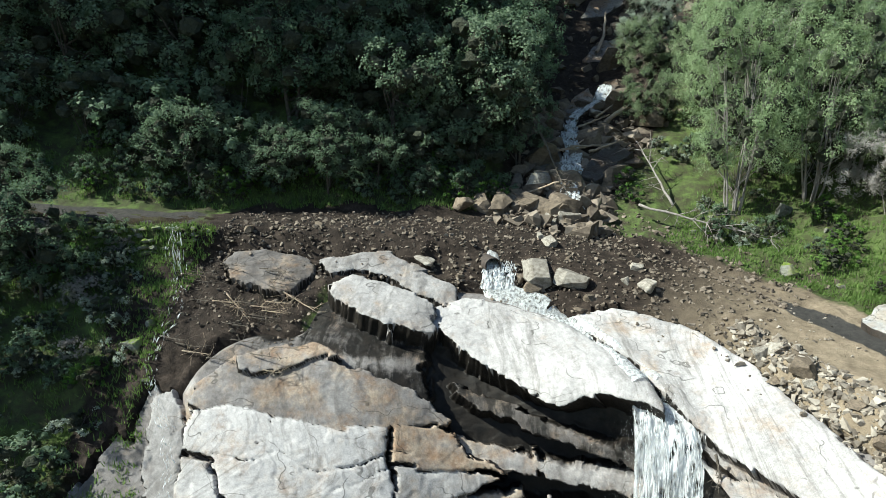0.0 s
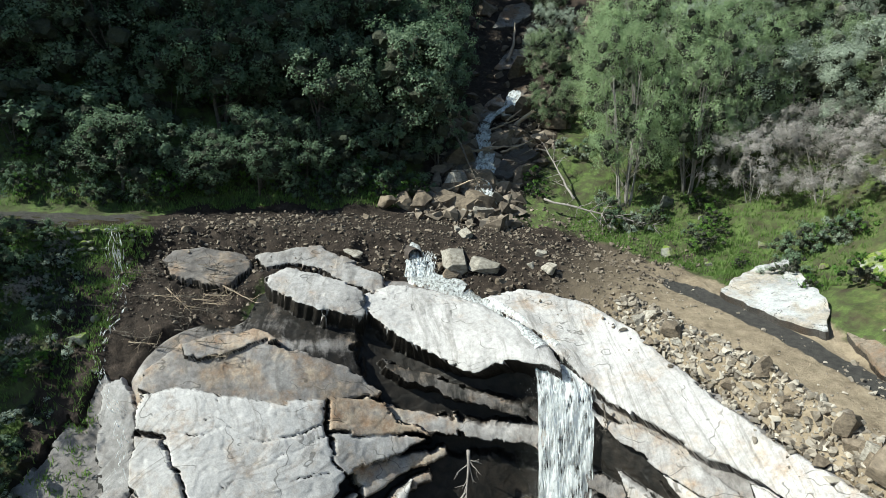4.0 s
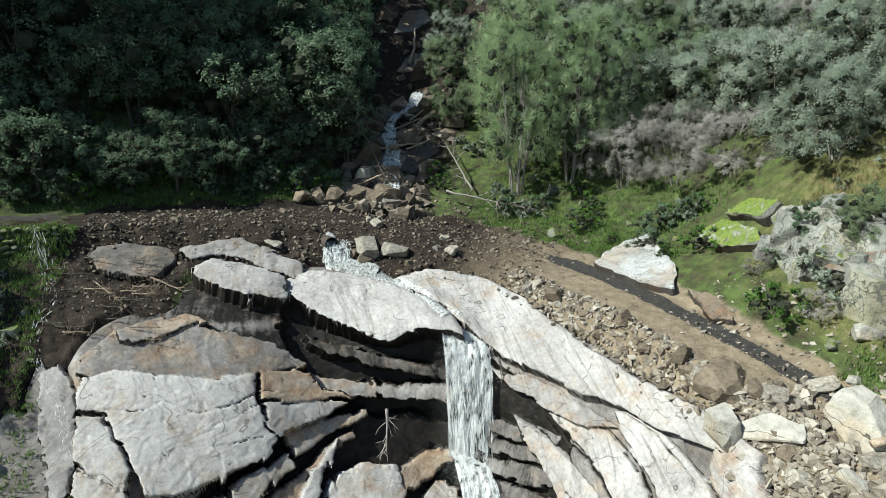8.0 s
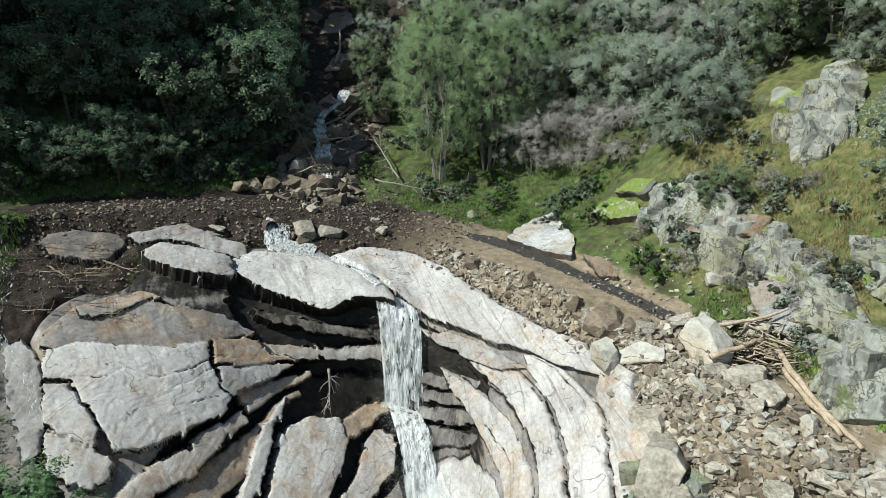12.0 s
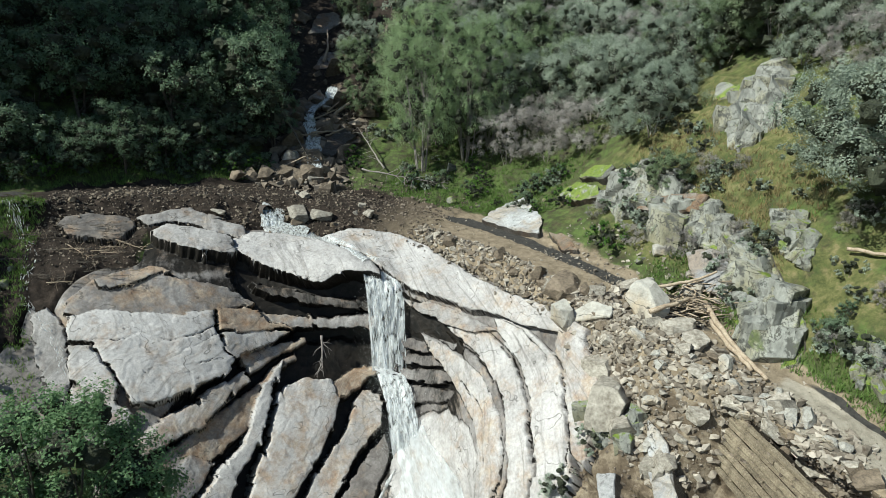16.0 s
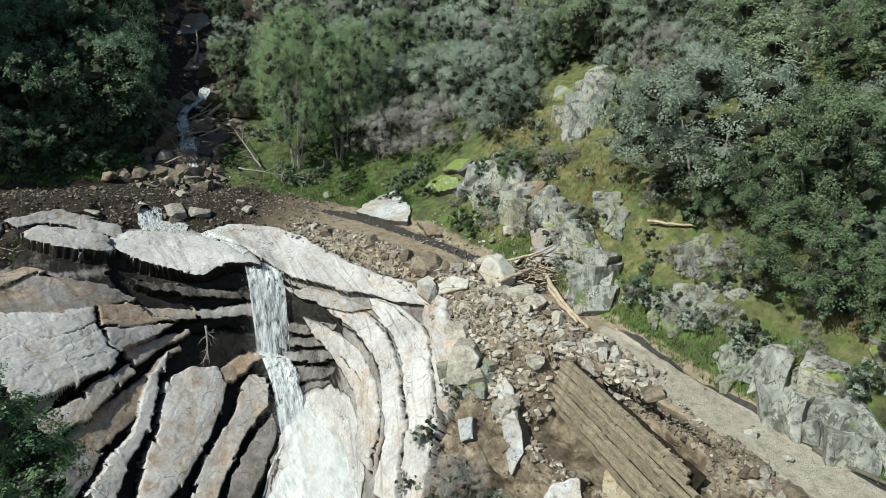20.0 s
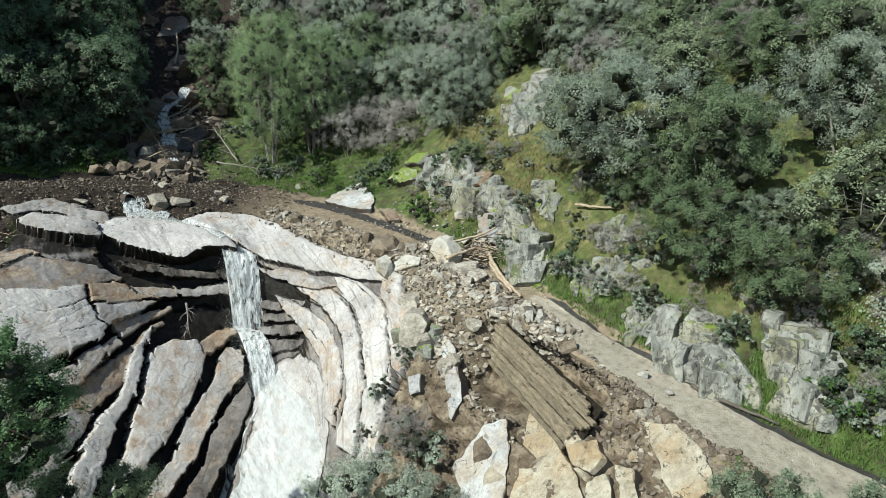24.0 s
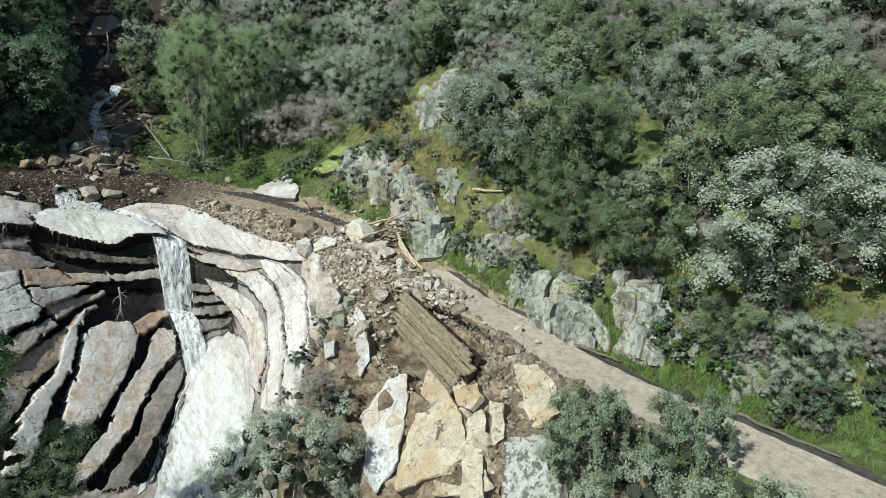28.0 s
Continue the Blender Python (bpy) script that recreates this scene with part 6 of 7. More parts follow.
for a, b in zip(_path, _path[1:]):
    p, q = drop(*a)[0], drop(*b)[0]
    s = (q - p).cross(Vector((0, 0, 1))).normalized() * _rng.uniform(0.45, 0.95)
    h = Vector((0, 0, 0.75))
    v, f = strands(_rng, (p - s * 0.7 + h, p + s * 0.7 + h), (q - s + h * 0.6, q + s + h * 0.6), 240, 0.0, 0.045)
    tagged(part("cascade", mesh_of("cascade", v, f, M_FALL), creek), kind="stuff")
v, f = strands(_rng, (Vector((2.7, 37.4, 2.2)), Vector((4.3, 37.2, 2.0))), (Vector((2.2, 35.1, 0.8)), Vector((4.2, 34.8, 0.7))), 260, 0.1, 0.028)
tagged(part("outfall_drop", mesh_of("outfall_drop", v, f, M_FALL), creek), kind="stuff")
stream("outfall", creek, [(3.1, 37.7, 0.6), (3.1, 36.4, 0.9), (3.2, 35.2, 1.3), (4.3, 34.6, 1.0), (6.0, 33.6, 0.8)], 0.75, 2, M_FOAM, 0.34)
stream("chute", creek, [(6.0, 33.6, 0.8), (6.9, 32.3, 0.7), (8.2, 30.3, 0.7), (8.9, 28.4, 1.0), (9.6, 26.9, 1.5)], 0.75, 3, M_FOAM, 0.12)
side_fall = thing("side_fall", "thin trickling side waterfall below the flooded road", "waterfall")
_path = [(-16.4, 37.5), (-16.1, 36.9), (-15.4, 35.1), (-14.6, 33.3), (-14.3, 31.7), (-14.6, 30.3), (-14.7, 29.0), (-14.0, 27.8), (-13.0, 26.6), (-12.5, 25.4), (-12.4, 24.2)]
for k, (a, b) in enumerate(zip(_path, _path[1:])):
    p, q = drop(*a)[0], drop(*b)[0]
    s = Vector((0.4 if k < 5 else 0.2, 0.1, 0))
    v, f = strands(_rng, (p - s + Vector((0, -0.1, 0.15)), p + s + Vector((0, -0.1, 0.15))), (q - s + Vector((0, -0.15, 0.15)), q + s + Vector((0, -0.15, 0.15))), 40 if k < 2 else 14, 0.1, 0.014)
    tagged(part("trickle", mesh_of("trickle", v, f, M_FALL), side_fall), kind="stuff")
q = Mat("muddy_puddle", 0.06, 0.5)
q.colour(q.ramp(q.noise(0.7, 4), (0.35, (0.03, 0.024, 0.018)), (0.65, (0.07, 0.057, 0.043))))
q.bump(q.noise(5, 3), 0.12, 0.02)
_pool = [[at(0.5 + 1.75 * i / 50, 4.22 + 0.68 * j / 12 + 0.08 * noise.noise(Vector((i * 0.2, j, 0)))) for i in range(51)] for j in range(13)]
_flat = [Vector((p.x, p.y, max(c.z for c in col) * 0.6 + p.z * 0.4 - 0.02)) for row in _pool for p, col in zip(row, zip(*_pool))]
tagged(new("puddle", mesh_of("puddle", _flat, [(j * 51 + i, j * 51 + i + 1, j * 51 + i + 52, j * 51 + i + 51) for j in range(12) for i in range(50)], q.m)), "shallow muddy water standing on the flooded road", "water", kind="structure")
water_fan = thing("water_fan", "broad white sheet of water sliding over pale granite", "waterfall")


def slide(rows, wide, long, lift):
    """A thin sheet of water running down over rock between cross lines, ragged at its edges."""
    verts, faces = [], []
    for i in range(long + 1):
        s = i / long * (len(rows) - 1)
        k = min(int(s), len(rows) - 2)
        for j in range(wide + 1):
            g = j / wide
            e = 0.1 * noise.noise(Vector((g * 4, s * 2.5, 0)))
            g = min(1, max(0, g + e))
            p = Vector(rows[k][0]).lerp(Vector(rows[k][1]), g).lerp(Vector(rows[k + 1][0]).lerp(Vector(rows[k + 1][1]), g), s - k)
            edge = min(j, wide - j) / wide
            verts.append((p.x, p.y, drop(p.x, p.y)[0].z + lift * min(1, edge * 8) - 0.25 * (edge == 0) + 0.03 * noise.noise(Vector((p.x * 3, p.y, 0)))))
    for i in range(long):
        for j in range(wide):
            k = i * (wide + 1) + j
            faces.append((k, k + 1, k + wide + 2, k + wide + 1))
    return verts, faces


FAN_ROWS = [((9.0, 20.0, 0), (11.0, 19.2, 0)), ((8.5, 17.8, 0), (11.5, 13.4, 0)), ((5.5, 16.1, 0), (10.7, 9.6, 0)), ((2.7, 12.4, 0), (7.5, 7.0, 0)), ((1.5, 8.4, 0), (6.3, 3.0, 0))]
RUN_ROWS = [((7.75, 18.6, 0), (8.65, 18.8, 0)), ((4.95, 16.9, 0), (5.85, 17.1, 0)), ((2.85, 14.5, 0), (3.75, 14.7, 0)), ((1.45, 12.5, 0), (2.35, 12.7, 0))]
v, f = slide(FAN_ROWS, 40, 90, 0.14)
tagged(part("sheet", mesh_of("sheet", v, f, M_SLIDE), water_fan), kind="stuff")
v, f = slide(RUN_ROWS, 8, 50, 0.14)
tagged(part("side_run", mesh_of("side_run", v, f, M_SLIDE), water_fan), kind="stuff")

# ---- driftwood ----
def log(name, pts, r0, r1, label, seed=0, mat=None, group="driftwood logs", category="log", sides=9):
    """A weathered trunk along the given points, tapering and a little crooked."""
    rng, path = random.Random(seed), []
    P = [Vector(p) for p in pts]
    for a, b in zip(P, P[1:]):
        path += [a.lerp(b, i / 5) for i in range(5)]
    path.append(P[-1])
    path = [p + Vector((rng.gauss(0, 1), rng.gauss(0, 1), rng.gauss(0, 1))) * 0.03 for p in path]
    k = len(path) - 1
    v, f = tube(path, [(r0 + (r1 - r0) * i / k) * rng.uniform(0.9, 1.12) for i in range(k + 1)], sides)
    return tagged(new(name, mesh_of(name, v, f, mat or M_DRIFT)), label, category, group)


def over(x, y, h):
    return (x, y, drop(x, y)[0].z + h)


log("driftwood_log", [over(24.6, 6.6, 0.9), over(23.4, 4.2, 0.7), over(22.9, 2.2, 0.35), over(22.6, 0.2, 0.25)], 0.17, 0.1, "long bleached log lying along the road edge", 1)
log("driftwood_log", [over(23.9, 5.4, 0.5), over(23.0, 3.0, 0.35), over(22.6, 1.2, 0.2)], 0.16, 0.1, "thin bleached log beside a larger one", 2)
log("driftwood_log", [over(20.9, 7.2, 0.8), over(22.6, 6.9, 1.2), over(24.4, 7.2, 1.2)], 0.16, 0.1, "short broken log wedged in the rock pile", 3)
log("driftwood_log", [over(22.8, 9.3, 1.0), over(24.6, 8.2, 1.3), over(26.0, 7.2, 1.2)], 0.11, 0.07, "slender bleached pole on the log jam", 4)
log("driftwood_log", [over(23.7, -13.2, 0.15), over(23.9, -15.6, 0.18), over(24.3, -18.0, 0.14)], 0.12, 0.08, "brown log lying against the uphill road edge", 5, M_BARK)
log("driftwood_log", [over(24.6, -24, 0.15), over(25.0, -27, 0.15), over(25.4, -30.5, 0.12)], 0.11, 0.08, "brown log lying against the uphill road edge", 6, M_BARK)
log("driftwood_log", [over(29.4, 1.6, 0.5), over(29.7, 0.4, 0.5), over(30.2, -1.6, 0.4)], 0.12, 0.07, "pale fallen branch on the hillside", 7)
log("driftwood_log", [over(31.6, -6.2, 0.6), over(31.9, -7.4, 0.6), over(32.5, -9.4, 0.5)], 0.13, 0.07, "pale fallen branch on the hillside", 8)
log("driftwood_log", [over(13.6, 57.2, 0.6), over(15.2, 58.2, 0.9), over(17.0, 59.4, 1.0)], 0.26, 0.18, "pale broken log lying across the gully", 9)
log("driftwood_log", [over(17.0, 72.0, 0.8), over(18.4, 75.0, 1.0), over(19.6, 80.0, 1.2)], 0.2, 0.12, "pale pole lying up the gully", 10)
_rng = random.Random(55)
for k in range(9):
    p = at(_rng.uniform(4.95, 5.75), _rng.uniform(1.7, 3.5))
    a, l = _rng.uniform(-0.7, 0.9), _rng.uniform(2.0, 4.5)
    d = Vector((math.cos(a), math.sin(a), _rng.uniform(-0.1, 0.4))) * l * 0.5
    log("driftwood_log", [p - d + Vector((0, 0, 1.0)), p + Vector((0, 0, 1.15)), p + d + Vector((0, 0, 1.3))], 0.12, 0.06, "thin bleached pole caught across the gully", 70 + k, sides=6)
log_jam = thing("log_jam", "tangled jam of broken branches and roots on the slide", "driftwood pile")
_rng = random.Random(12)
for k in range(150):
    c = Vector((_rng.gauss(24.2, 0.8), _rng.gauss(7.0, 0.9), 0))
    a, l = _rng.gauss(-0.5, 0.7), _rng.uniform(0.6, 2.0)
    g = drop(c.x, c.y)[0].z + _rng.uniform(0.15, 1.1)
    d = Vector((math.cos(a), math.sin(a), _rng.uniform(-0.25, 0.25))) * l
    p = wander(_rng, Vector((c.x, c.y, g)) - d * 0.5, Vector((c.x, c.y, g)) + d * 0.5, 5, 0.06)
    v, f = tube(p, [_rng.uniform(0.025, 0.07) * (1 - 0.1 * i) for i in range(6)], 5)
    part("branch", mesh_of("branch", v, f, M_DRIFT if k % 3 else M_BARK), log_jam)


def bare_branch(name, label, root, tip, r, twigs, spread, seed, mat, reach=0.5, category="dead tree"):
    """A bare fallen tree or root: a main stem with forking twigs."""
    rng = random.Random(seed)
    ob = thing(name, label, category)
    root, tip = Vector(root), Vector(tip)
    stem = wander(rng, root, tip, 9, 0.05)
    v, f = tube(stem, [r * (1 - 0.085 * i) for i in range(10)], 7)
    part("stem", mesh_of("stem", v, f, mat), ob)
    for k in range(twigs):
        s = stem[rng.randrange(2, 10)]
        d = Vector((rng.gauss(0, 1), rng.gauss(0, 1), rng.gauss(0.1, 0.8))).normalized() * spread * rng.uniform(0.5, 1.2) + (tip - root).normalized() * spread * reach
        w = wander(rng, s, s + d, 5, 0.09)
        tubes = [(w, [r * 0.4 * (1 - 0.17 * i) for i in range(6)], 5)]
        for _ in range(2):
            b = w[rng.randrange(2, 5)]
            e = b + d * 0.4 + Vector((rng.gauss(0, 1), rng.gauss(0, 1), rng.gauss(0, 1))) * spread * 0.25
            tubes.append((wander(rng, b, e, 3, 0.1), [r * 0.18, r * 0.14, r * 0.1, r * 0.05], 4))
        v, f = join_tubes(tubes)
        part("twig", mesh_of("twig", v, f, mat), ob)
    return ob


bare_branch("root_snag", "bleached root snag hanging under the granite ledge", (5.0, 25.6, -6.3), (4.8, 25.0, -8.6), 0.11, 12, 0.9, 3, M_BARK_GREY, 0.6)
bare_branch("root_mat", "brown roots hanging below the granite lip", (11.6, 23.6, -2.9), (11.9, 23.2, -4.4), 0.07, 10, 0.6, 31, M_BARK, 0.6)
bare_branch("fallen_tree", "bare uprooted tree lying at the gully mouth", (14.2, 44.6, 4.2), (21.4, 39.6, 2.9), 0.1, 26, 1.5, 5, M_BARK_GREY, 0.5)
bare_branch("fallen_tree", "bleached dead branch leaning on the gully bank", (17.0, 45.5, 4.0), (16.0, 51.5, 8.0), 0.11, 16, 1.4, 6, M_BARK_GREY, 0.3)
bare_branch("hanging_tree", "dark dead sapling hanging over the creek", (7.4, 52.0, 10.0), (9.9, 45.2, 3.4), 0.12, 12, 1.3, 7, M_BARK, 0.3)
bare_branch("brush_heap", "brown washed-out brush hanging from the bank", (-9.5, 34.0, 1.2), (-7.0, 32.6, 0.2), 0.06, 16, 0.8, 8, M_DRIFT, 0.2)
bare_branch("brush_heap", "brown washed-out brush hanging from the bank", (-12.5, 34.0, 1.0), (-10.5, 32.0, 0.0), 0.05, 16, 0.7, 9, M_DRIFT, 0.2)

_rng = random.Random(90)
for k in range(26):
    p = at(_rng.uniform(2.1, 3.5), _rng.uniform(6.2, 7.1))
    bare_branch("brush_heap", "brown washed-out brush hanging from the bank", p + Vector((-0.8, 0.2, 0.3)), p + Vector((0.9, -0.5, 0.35)), 0.035, 12, 0.7, 200 + k, M_BARK if k % 4 else M_DRIFT, 0.2)

# ---- trees and shrubs ----
KINDS["oak"] = (False, make_tree("oak_tree", "dark evergreen oak with a dense rounded crown", "tree", 1, 10, 4.6, 0.06, 270, 40, 0.25, 0.15, M_LEAF_OAK, M_BARK, group="oak wood", clump=0.1, core=0.62))
KINDS["oak_b"] = (False, make_tree("oak_tree", "dark evergreen oak with a broken uneven crown", "tree", 2, 11, 4.2, 0.05, 270, 40, 0.25, 0.15, M_LEAF_OAK, M_BARK, 2, "oak wood", clump=0.095, core=0.62))
KINDS["sage"] = (False, make_tree("oak_tree", "grey-green evergreen oak on the sunny slope", "tree", 3, 7.5, 4.2, 0.05, 270, 125, 0.12, 0.08, M_LEAF_SAGE, M_BARK_GREY, 3, "hillside oaks", clump=0.125, core=0.5))
KINDS["sage_b"] = (False, make_tree("oak_tree", "grey-green spreading oak with a ragged crown", "tree", 4, 6.5, 3.8, 0.04, 260, 125, 0.12, 0.08, M_LEAF_SAGE, M_BARK_GREY, 4, "hillside oaks", clump=0.12, core=0.5))
KINDS["green"] = (False, make_tree("oak_tree", "mid-green oak on the hillside", "tree", 5, 7, 3.5, 0.08, 260, 125, 0.12, 0.085, M_LEAF_LIVE, M_BARK, 2, "hillside oaks", clump=0.12, core=0.5))
KINDS["alder"] = (False, make_tree("alder_tree", "light-green many-stemmed alder beside the gully", "tree", 6, 14.5, 4.6, 0.1, 420, 85, 0.13, 0.085, M_LEAF_ALDER, M_BARK_GREY, 9, "gully alders", clump=0.075, trunk=0.02, core=0.4))
KINDS["grey"] = (False, make_tree("bare_shrub", "leafless grey twiggy shrub", "shrub", 7, 5.0, 2.8, 0.05, 190, 60, 0.42, 0.022, M_LEAF_GREY, M_BARK_GREY, 5, "bare shrubs", clump=0.13, trunk=0.014, core=0.2))
KINDS["grey_tree"] = (False, make_tree("bare_tree", "leafless purplish-grey tree with fine twigs", "tree", 27, 7.0, 4.0, 0.06, 250, 80, 0.4, 0.018, M_LEAF_GREY, M_BARK_GREY, 4, "bare trees", clump=0.12, trunk=0.018, core=0.3))
KINDS["canyon_oak"] = (False, make_tree("oak_tree", "grey-green oak with an open crown below the road", "tree", 28, 7.0, 3.3, 0.12, 300, 90, 0.14, 0.085, leaf("canyon_oak_leaves", (0.121, 0.164, 0.102), (0.213, 0.269, 0.183), (0.355, 0.406, 0.292)), M_BARK_GREY, 3, "canyon oaks", clump=0.1, core=0.5))
KINDS["bush"] = (False, make_tree("bush", "low rounded green bush", "shrub", 8, 2.2, 1.5, 0.0, 60, 28, 0.17, 0.08, M_LEAF_OAK, M_BARK, 5, "bushes", clump=0.15, core=0.6))
KINDS["bright"] = (False, make_tree("bush", "bright green leafy bush", "shrub", 9, 2.2, 1.5, 0.0, 60, 28, 0.17, 0.09, M_LEAF_BRIGHT, M_BARK, 5, "bushes", clump=0.15, core=0.6))
KINDS["sagebush"] = (False, make_tree("bush", "low grey-green sage bush", "shrub", 10, 1.8, 1.5, 0.0, 60, 28, 0.17, 0.06, M_LEAF_SAGE, M_BARK_GREY, 5, "bushes", clump=0.15, core=0.6))
KINDS["far_sage"] = (False, make_tree("oak_tree", "distant grey-green oak on the upper slope", "tree", 13, 7.2, 4.2, 0.05, 150, 40, 0.3, 0.17, M_LEAF_SAGE, M_BARK_GREY, 3, "hillside oaks", clump=0.15, core=0.7))
KINDS["far_green"] = (False, make_tree("oak_tree", "distant olive-green oak on the upper slope", "tree", 14, 7, 3.9, 0.05, 150, 40, 0.3, 0.17, leaf("olive_leaves", (0.106, 0.155, 0.0862), (0.188, 0.25, 0.144), (0.3, 0.356, 0.237)), M_BARK, 2, "hillside oaks", clump=0.15, core=0.7))
KINDS["olive"] = (False, make_tree("oak_tree", "yellowish olive-green oak with a loose crown", "tree", 15, 6.5, 3.6, 0.05, 250, 52, 0.17, 0.105, leaf("yellow_olive_leaves", (0.137, 0.177, 0.0966), (0.228, 0.279, 0.166), (0.342, 0.393, 0.262)), M_BARK_GREY, 4, "hillside oaks", clump=0.125, core=0.6))
M_LEAF_FRESH = leaf("fresh_oak_leaves", (0.055, 0.11, 0.048), (0.105, 0.185, 0.082), (0.19, 0.285, 0.14))
KINDS["near_oak"] = (False, make_tree("oak_tree", "fresh green oak standing low in the canyon", "tree", 16, 12.5, 3.7, 0.1, 460, 80, 0.17, 0.11, M_LEAF_FRESH, M_BARK, 2, "canyon oaks", clump=0.085, core=0.6))
_rng = random.Random(40)
PLACED = []


def free(x, y, gap):
    if any((x - a) ** 2 + (y - b) ** 2 < (gap * 0.5 + g * 0.5) ** 2 for a, b, g in PLACED):
        return False
    PLACED.append((x, y, gap))
    return True


# trees that stand out, and oaks added at the left to shade the bank
for kind, x, y, size, fat in (("alder", 21.0, 44.5, 1.0, 0.8), ("alder", 24.0, 48.5, 1.1, 0.9), ("alder", 26.5, 44.5, 1.0, 0.85), ("alder", 30.5, 46.5, 1.0, 0.9), ("alder", 23.0, 53.0, 0.95, 0.85),
                              ("grey", 29.5, 40.5, 1.2, 1.0), ("grey", 32.0, 36.0, 1.1, 1.1), ("grey", 33.5, 31.0, 1.0, 1.2), ("sage", 38.0, 37.0, 1.15, 1.0), ("sage_b", 36.0, 26.0, 1.0, 1.1),
                              ("sage_b", 41.5, 27.5, 1.1, 1.0), ("green", 29.5, 15.8, 0.45, 1.1), ("bright", 24.9, 16.6, 1.0, 1.0),
                              ("sage", 31.8, -0.6, 1.25, 1.05), ("sage_b", 33.0, 4.5, 1.0, 1.0), ("green", 28.2, -10.4, 0.8, 1.1), ("sage", 31.0, -25.0, 1.2, 1.1), ("green", 37.0, -24.5, 1.1, 1.1),
                              ("sage", 37.5, -13.5, 1.0, 0.95), ("sage_b", 41.0, -19.0, 1.1, 1.1), ("oak", -4.0, 50.5, 1.0, 1.0), ("oak_b", -12.0, 51.0, 1.05, 1.0), ("oak", 3.2, 52.5, 1.1, 1.0),
                              ("oak_b", -21.0, 52.0, 1.1, 1.0), ("oak", 5.0, 57.5, 1.0, 1.0), ("oak", -29.0, 50.0, 1.0, 1.0), ("oak_b", -22.5, 33.0, 0.6, 1.0), ("oak_b", -28.5, 30.0, 1.1, 0.9), ("oak", -26.0, 36.4, 0.5, 0.9), ("oak_b", 6.2, 52.0, 0.75, 0.9), ("oak", 7.0, 60.0, 0.9, 0.9), ("oak_b", 8.0, 68.0, 0.9, 0.9), ("oak", 10.5, 76.0, 0.9, 0.9),
                              ("green", 18.6, 57.0, 0.7, 0.9), ("green", 20.5, 65.0, 0.8, 1.0), ("sage_b", 22.5, 73.0, 0.8, 1.0), ("green", 24.5, 82.0, 0.8, 1.0)):
    free(x, y, 3.0)
    plant(kind, x, y, size, _rng.uniform(0, 360), 0.2, fat)
# crowns near the camera's line, low in the canyon
for kind, x, y, z, size, fat in (("near_oak", -9.8, 6.0, -9.0, 0.82, 1.1), ("green", -6.2, 4.0, -14.5, 0.9, 1.0), ("sage", 7.6, -3.6, -17.0, 1.08, 1.0), ("sagebush", 12.2, -1.0, -11.4, 1.5, 1.0), ("grey", 12.6, 0.6, -11.2, 0.55, 1.3),
                                 ("canyon_oak", 16.6, -21.2, -9.0, 0.9, 0.8), ("canyon_oak", 19.4, -25.4, -8.8, 0.95, 0.75), ("sage_b", 15.4, -24.8, -12.2, 1.0, 0.9), ("canyon_oak", 17.8, -29.0, -11.2, 0.95, 0.85), ("oak", -12.5, 2.0, -16.0, 0.9, 1.0)):
    plant(kind, x, y, size, _rng.uniform(0, 360), 0.0, fat, z)


def wood(count, ur, vr, kinds, gap, low, high):
    """A stand of trees over a stretch of land, no two too near each other."""
    made = 0
    for _ in range(count * 6):
        p = at(_rng.uniform(*ur), _rng.uniform(*vr))
        if made < count and free(p.x, p.y, gap):
            plant(_rng.choice(kinds), p.x, p.y, _rng.uniform(low, high), _rng.uniform(0, 360), 0.25, _rng.uniform(0.9, 1.15), p.z)
            made += 1


wood(42, (0.6, 4.75), (1.55, 2.75), ("oak", "oak_b"), 4.2, 0.8, 1.15)
wood(30, (1.0, 4.7), (2.55, 3.1), ("bush",), 2.6, 1.5, 2.6)
wood(26, (0.8, 4.4), (2.9, 3.5), ("oak", "bush", "oak_b", "bush"), 3.0, 0.4, 0.65)
wood(16, (1.0, 4.8), (1.15, 1.6), ("oak", "oak_b"), 6.5, 0.9, 1.2)
wood(34, (5.95, 9.0), (1.1, 1.65), ("far_sage", "far_green", "far_sage", "grey"), 4.4, 0.85, 1.2)
wood(60, (5.95, 9.0), (1.6, 2.3), ("sage", "sage_b", "green", "grey_tree", "olive"), 4.6, 0.65, 1.2)
wood(60, (9.0, 13.8), (1.05, 1.6), ("far_sage", "far_green", "far_sage", "grey_tree"), 4.9, 0.75, 1.25)
wood(14, (8.9, 11.0), (1.55, 1.85), ("sage", "sage_b", "green", "grey", "olive"), 3.5, 0.7, 1.15)
wood(80, (11.0, 13.8), (1.55, 2.25), ("sage", "sage_b", "green", "grey_tree", "olive"), 4.7, 0.6, 1.2)
wood(22, (11.0, 13.9), (2.15, 2.7), ("sage_b", "grey", "green"), 3.4, 0.45, 0.7)
wood(8, (13.4, 14.4), (6.4, 8.2), ("green", "sage_b"), 4.0, 0.6, 0.9)
wood(16, (13.0, 14.3), (2.3, 3.1), ("sage_b", "olive", "green"), 3.6, 0.5, 0.85)
wood(20, (0.6, 1.8), (6.4, 9.4), ("bush", "sagebush", "bright"), 2.6, 0.9, 1.7)
wood(14, (1.2, 2.0), (5.7, 7.6), ("bush", "sagebush"), 1.6, 0.5, 1.0)
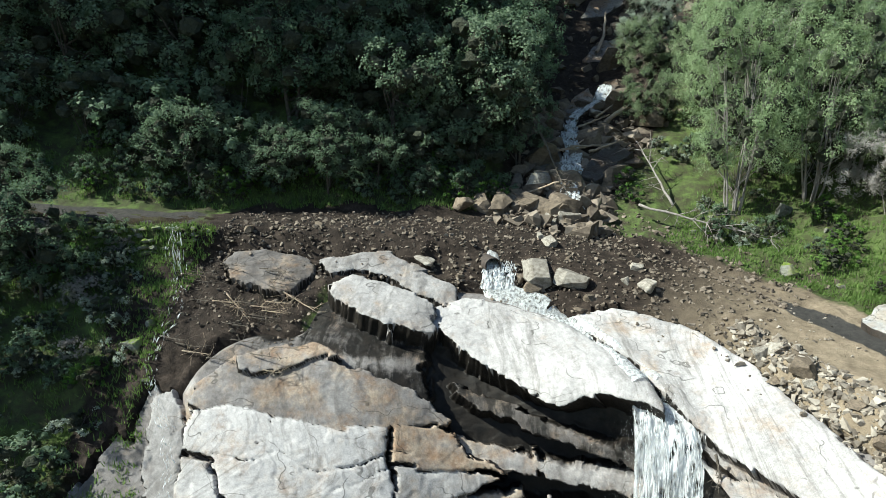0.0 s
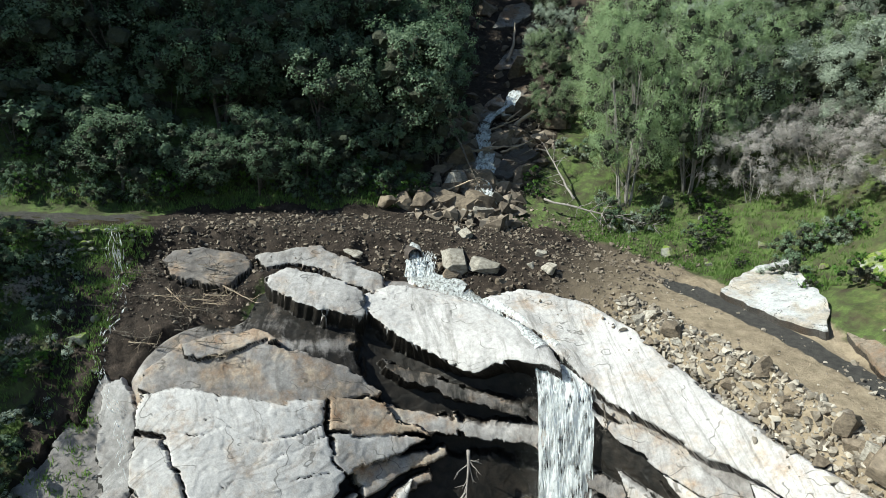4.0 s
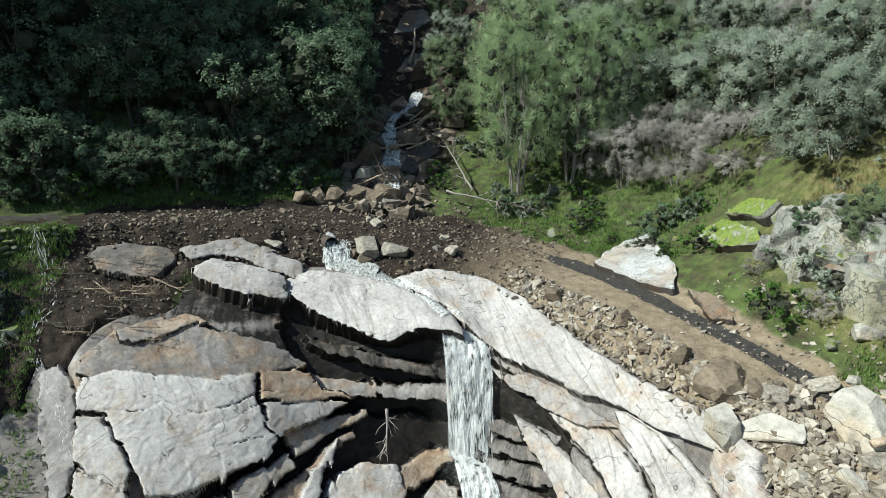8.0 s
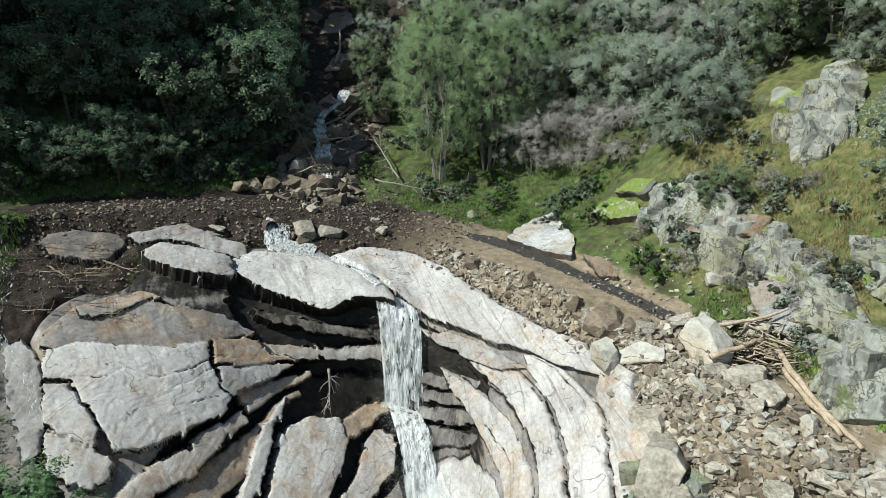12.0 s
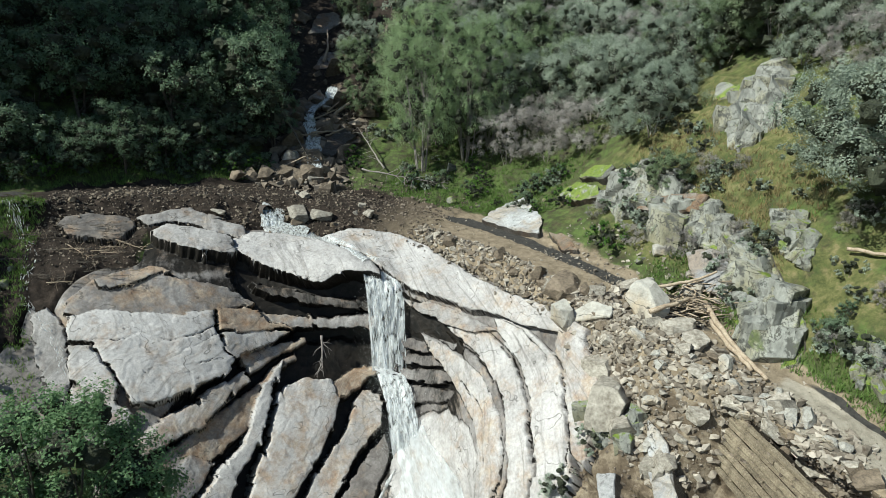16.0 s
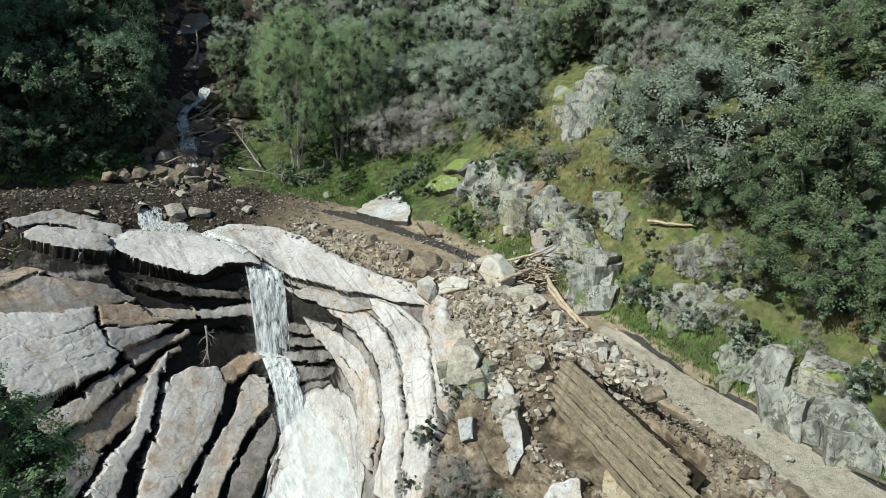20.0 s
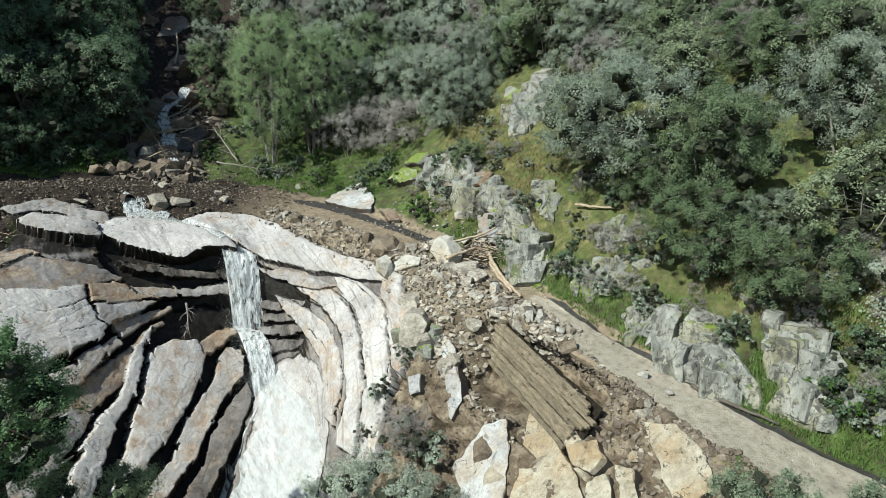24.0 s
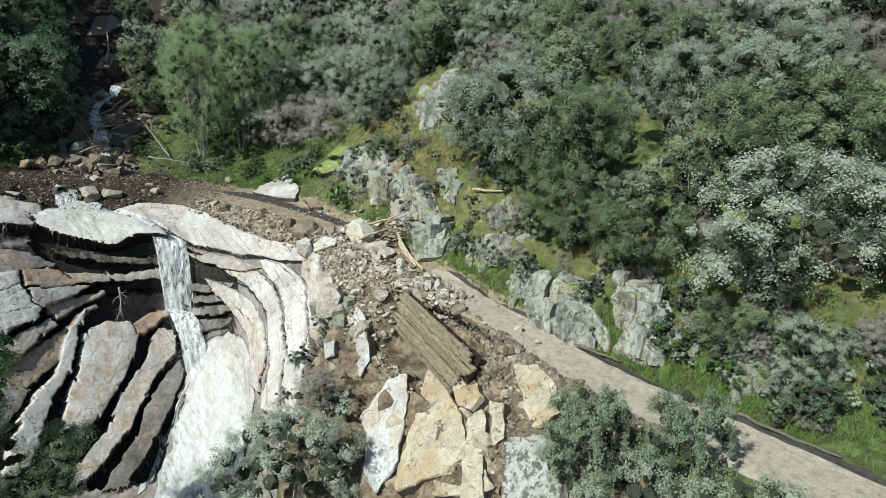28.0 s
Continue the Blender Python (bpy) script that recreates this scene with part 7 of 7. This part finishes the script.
for ur, vr, count, kinds in (((0.9, 4.7), (2.5, 3.7), 90, ("bush", "bush", "bush", "bright")), ((5.8, 8.6), (2.3, 3.4), 30, ("bush", "bright", "sagebush")), ((8.8, 14.0), (2.1, 3.4), 130, ("sagebush", "bush", "sagebush", "grey", "grey")),
                             ((0.8, 1.95), (5.5, 8.8), 90, ("bush", "sagebush", "bright", "grey")), ((13.1, 14.2), (5.5, 8.0), 16, ("sagebush", "bush")), ((12.9, 14.4), (2.6, 3.8), 40, ("sagebush", "bush", "bright", "grey")), ((9.9, 11.4), (7.4, 9.0), 12, ("sagebush",))):
    for _ in range(count):
        p = at(_rng.uniform(*ur), _rng.uniform(*vr))
        k = _rng.choice(kinds)
        if ur[0] == 8.8 and p.x < 34 and p.y > 4 and _rng.random() < 0.3:      # the mossy clearing
            continue
        plant(k, p.x, p.y, _rng.uniform(0.4, 1.0) * (0.4 if k == "grey" else 1), _rng.uniform(0, 360), 0.1, 1.0, p.z)


def grass(name, label, mat, seed, areas, tall, wide):
    rng = np.random.default_rng(seed)
    verts = []
    for ur, vr, count in areas:
        for _ in range(count):
            p = np.array(at(rng.uniform(*ur), rng.uniform(*vr)))
            for _ in range(5):
                q = p + rng.normal(size=3) * np.array([0.14, 0.14, 0.02])
                a = rng.uniform(0, 6.28)
                s = np.array([math.cos(a), math.sin(a), 0]) * wide
                verts += [q - s, q + s, q + np.array([*rng.normal(size=2) * 0.12, tall * rng.uniform(0.5, 1.2)])]
    me = mesh_of(name, np.array(verts).tolist(), np.arange(len(verts)).reshape(-1, 3).tolist(), mat, smooth=False)
    return tagged(new(name, me), label, "grass", kind="stuff")


grass("grass", "fresh green grass on the banks", leaf("grass_blades", (0.06, 0.11, 0.026), (0.115, 0.19, 0.045), (0.19, 0.27, 0.085)), 61,
      (((6.4, 8.4), (2.4, 3.7), 2200), ((12.6, 14.3), (2.5, 3.9), 4200), ((9.6, 12.2), (2.9, 3.9), 1500), ((0.8, 2.4), (5.1, 8.2), 3000), ((0.8, 4.6), (3.0, 3.8), 2000)), 0.34, 0.035)
grass("dry_grass", "straw-coloured dry grass on the sunny slope", M_LEAF_DRY, 62, (((8.9, 10.4), (1.9, 2.9), 1800), ((12.0, 13.4), (2.2, 2.8), 1200)), 0.34, 0.03)
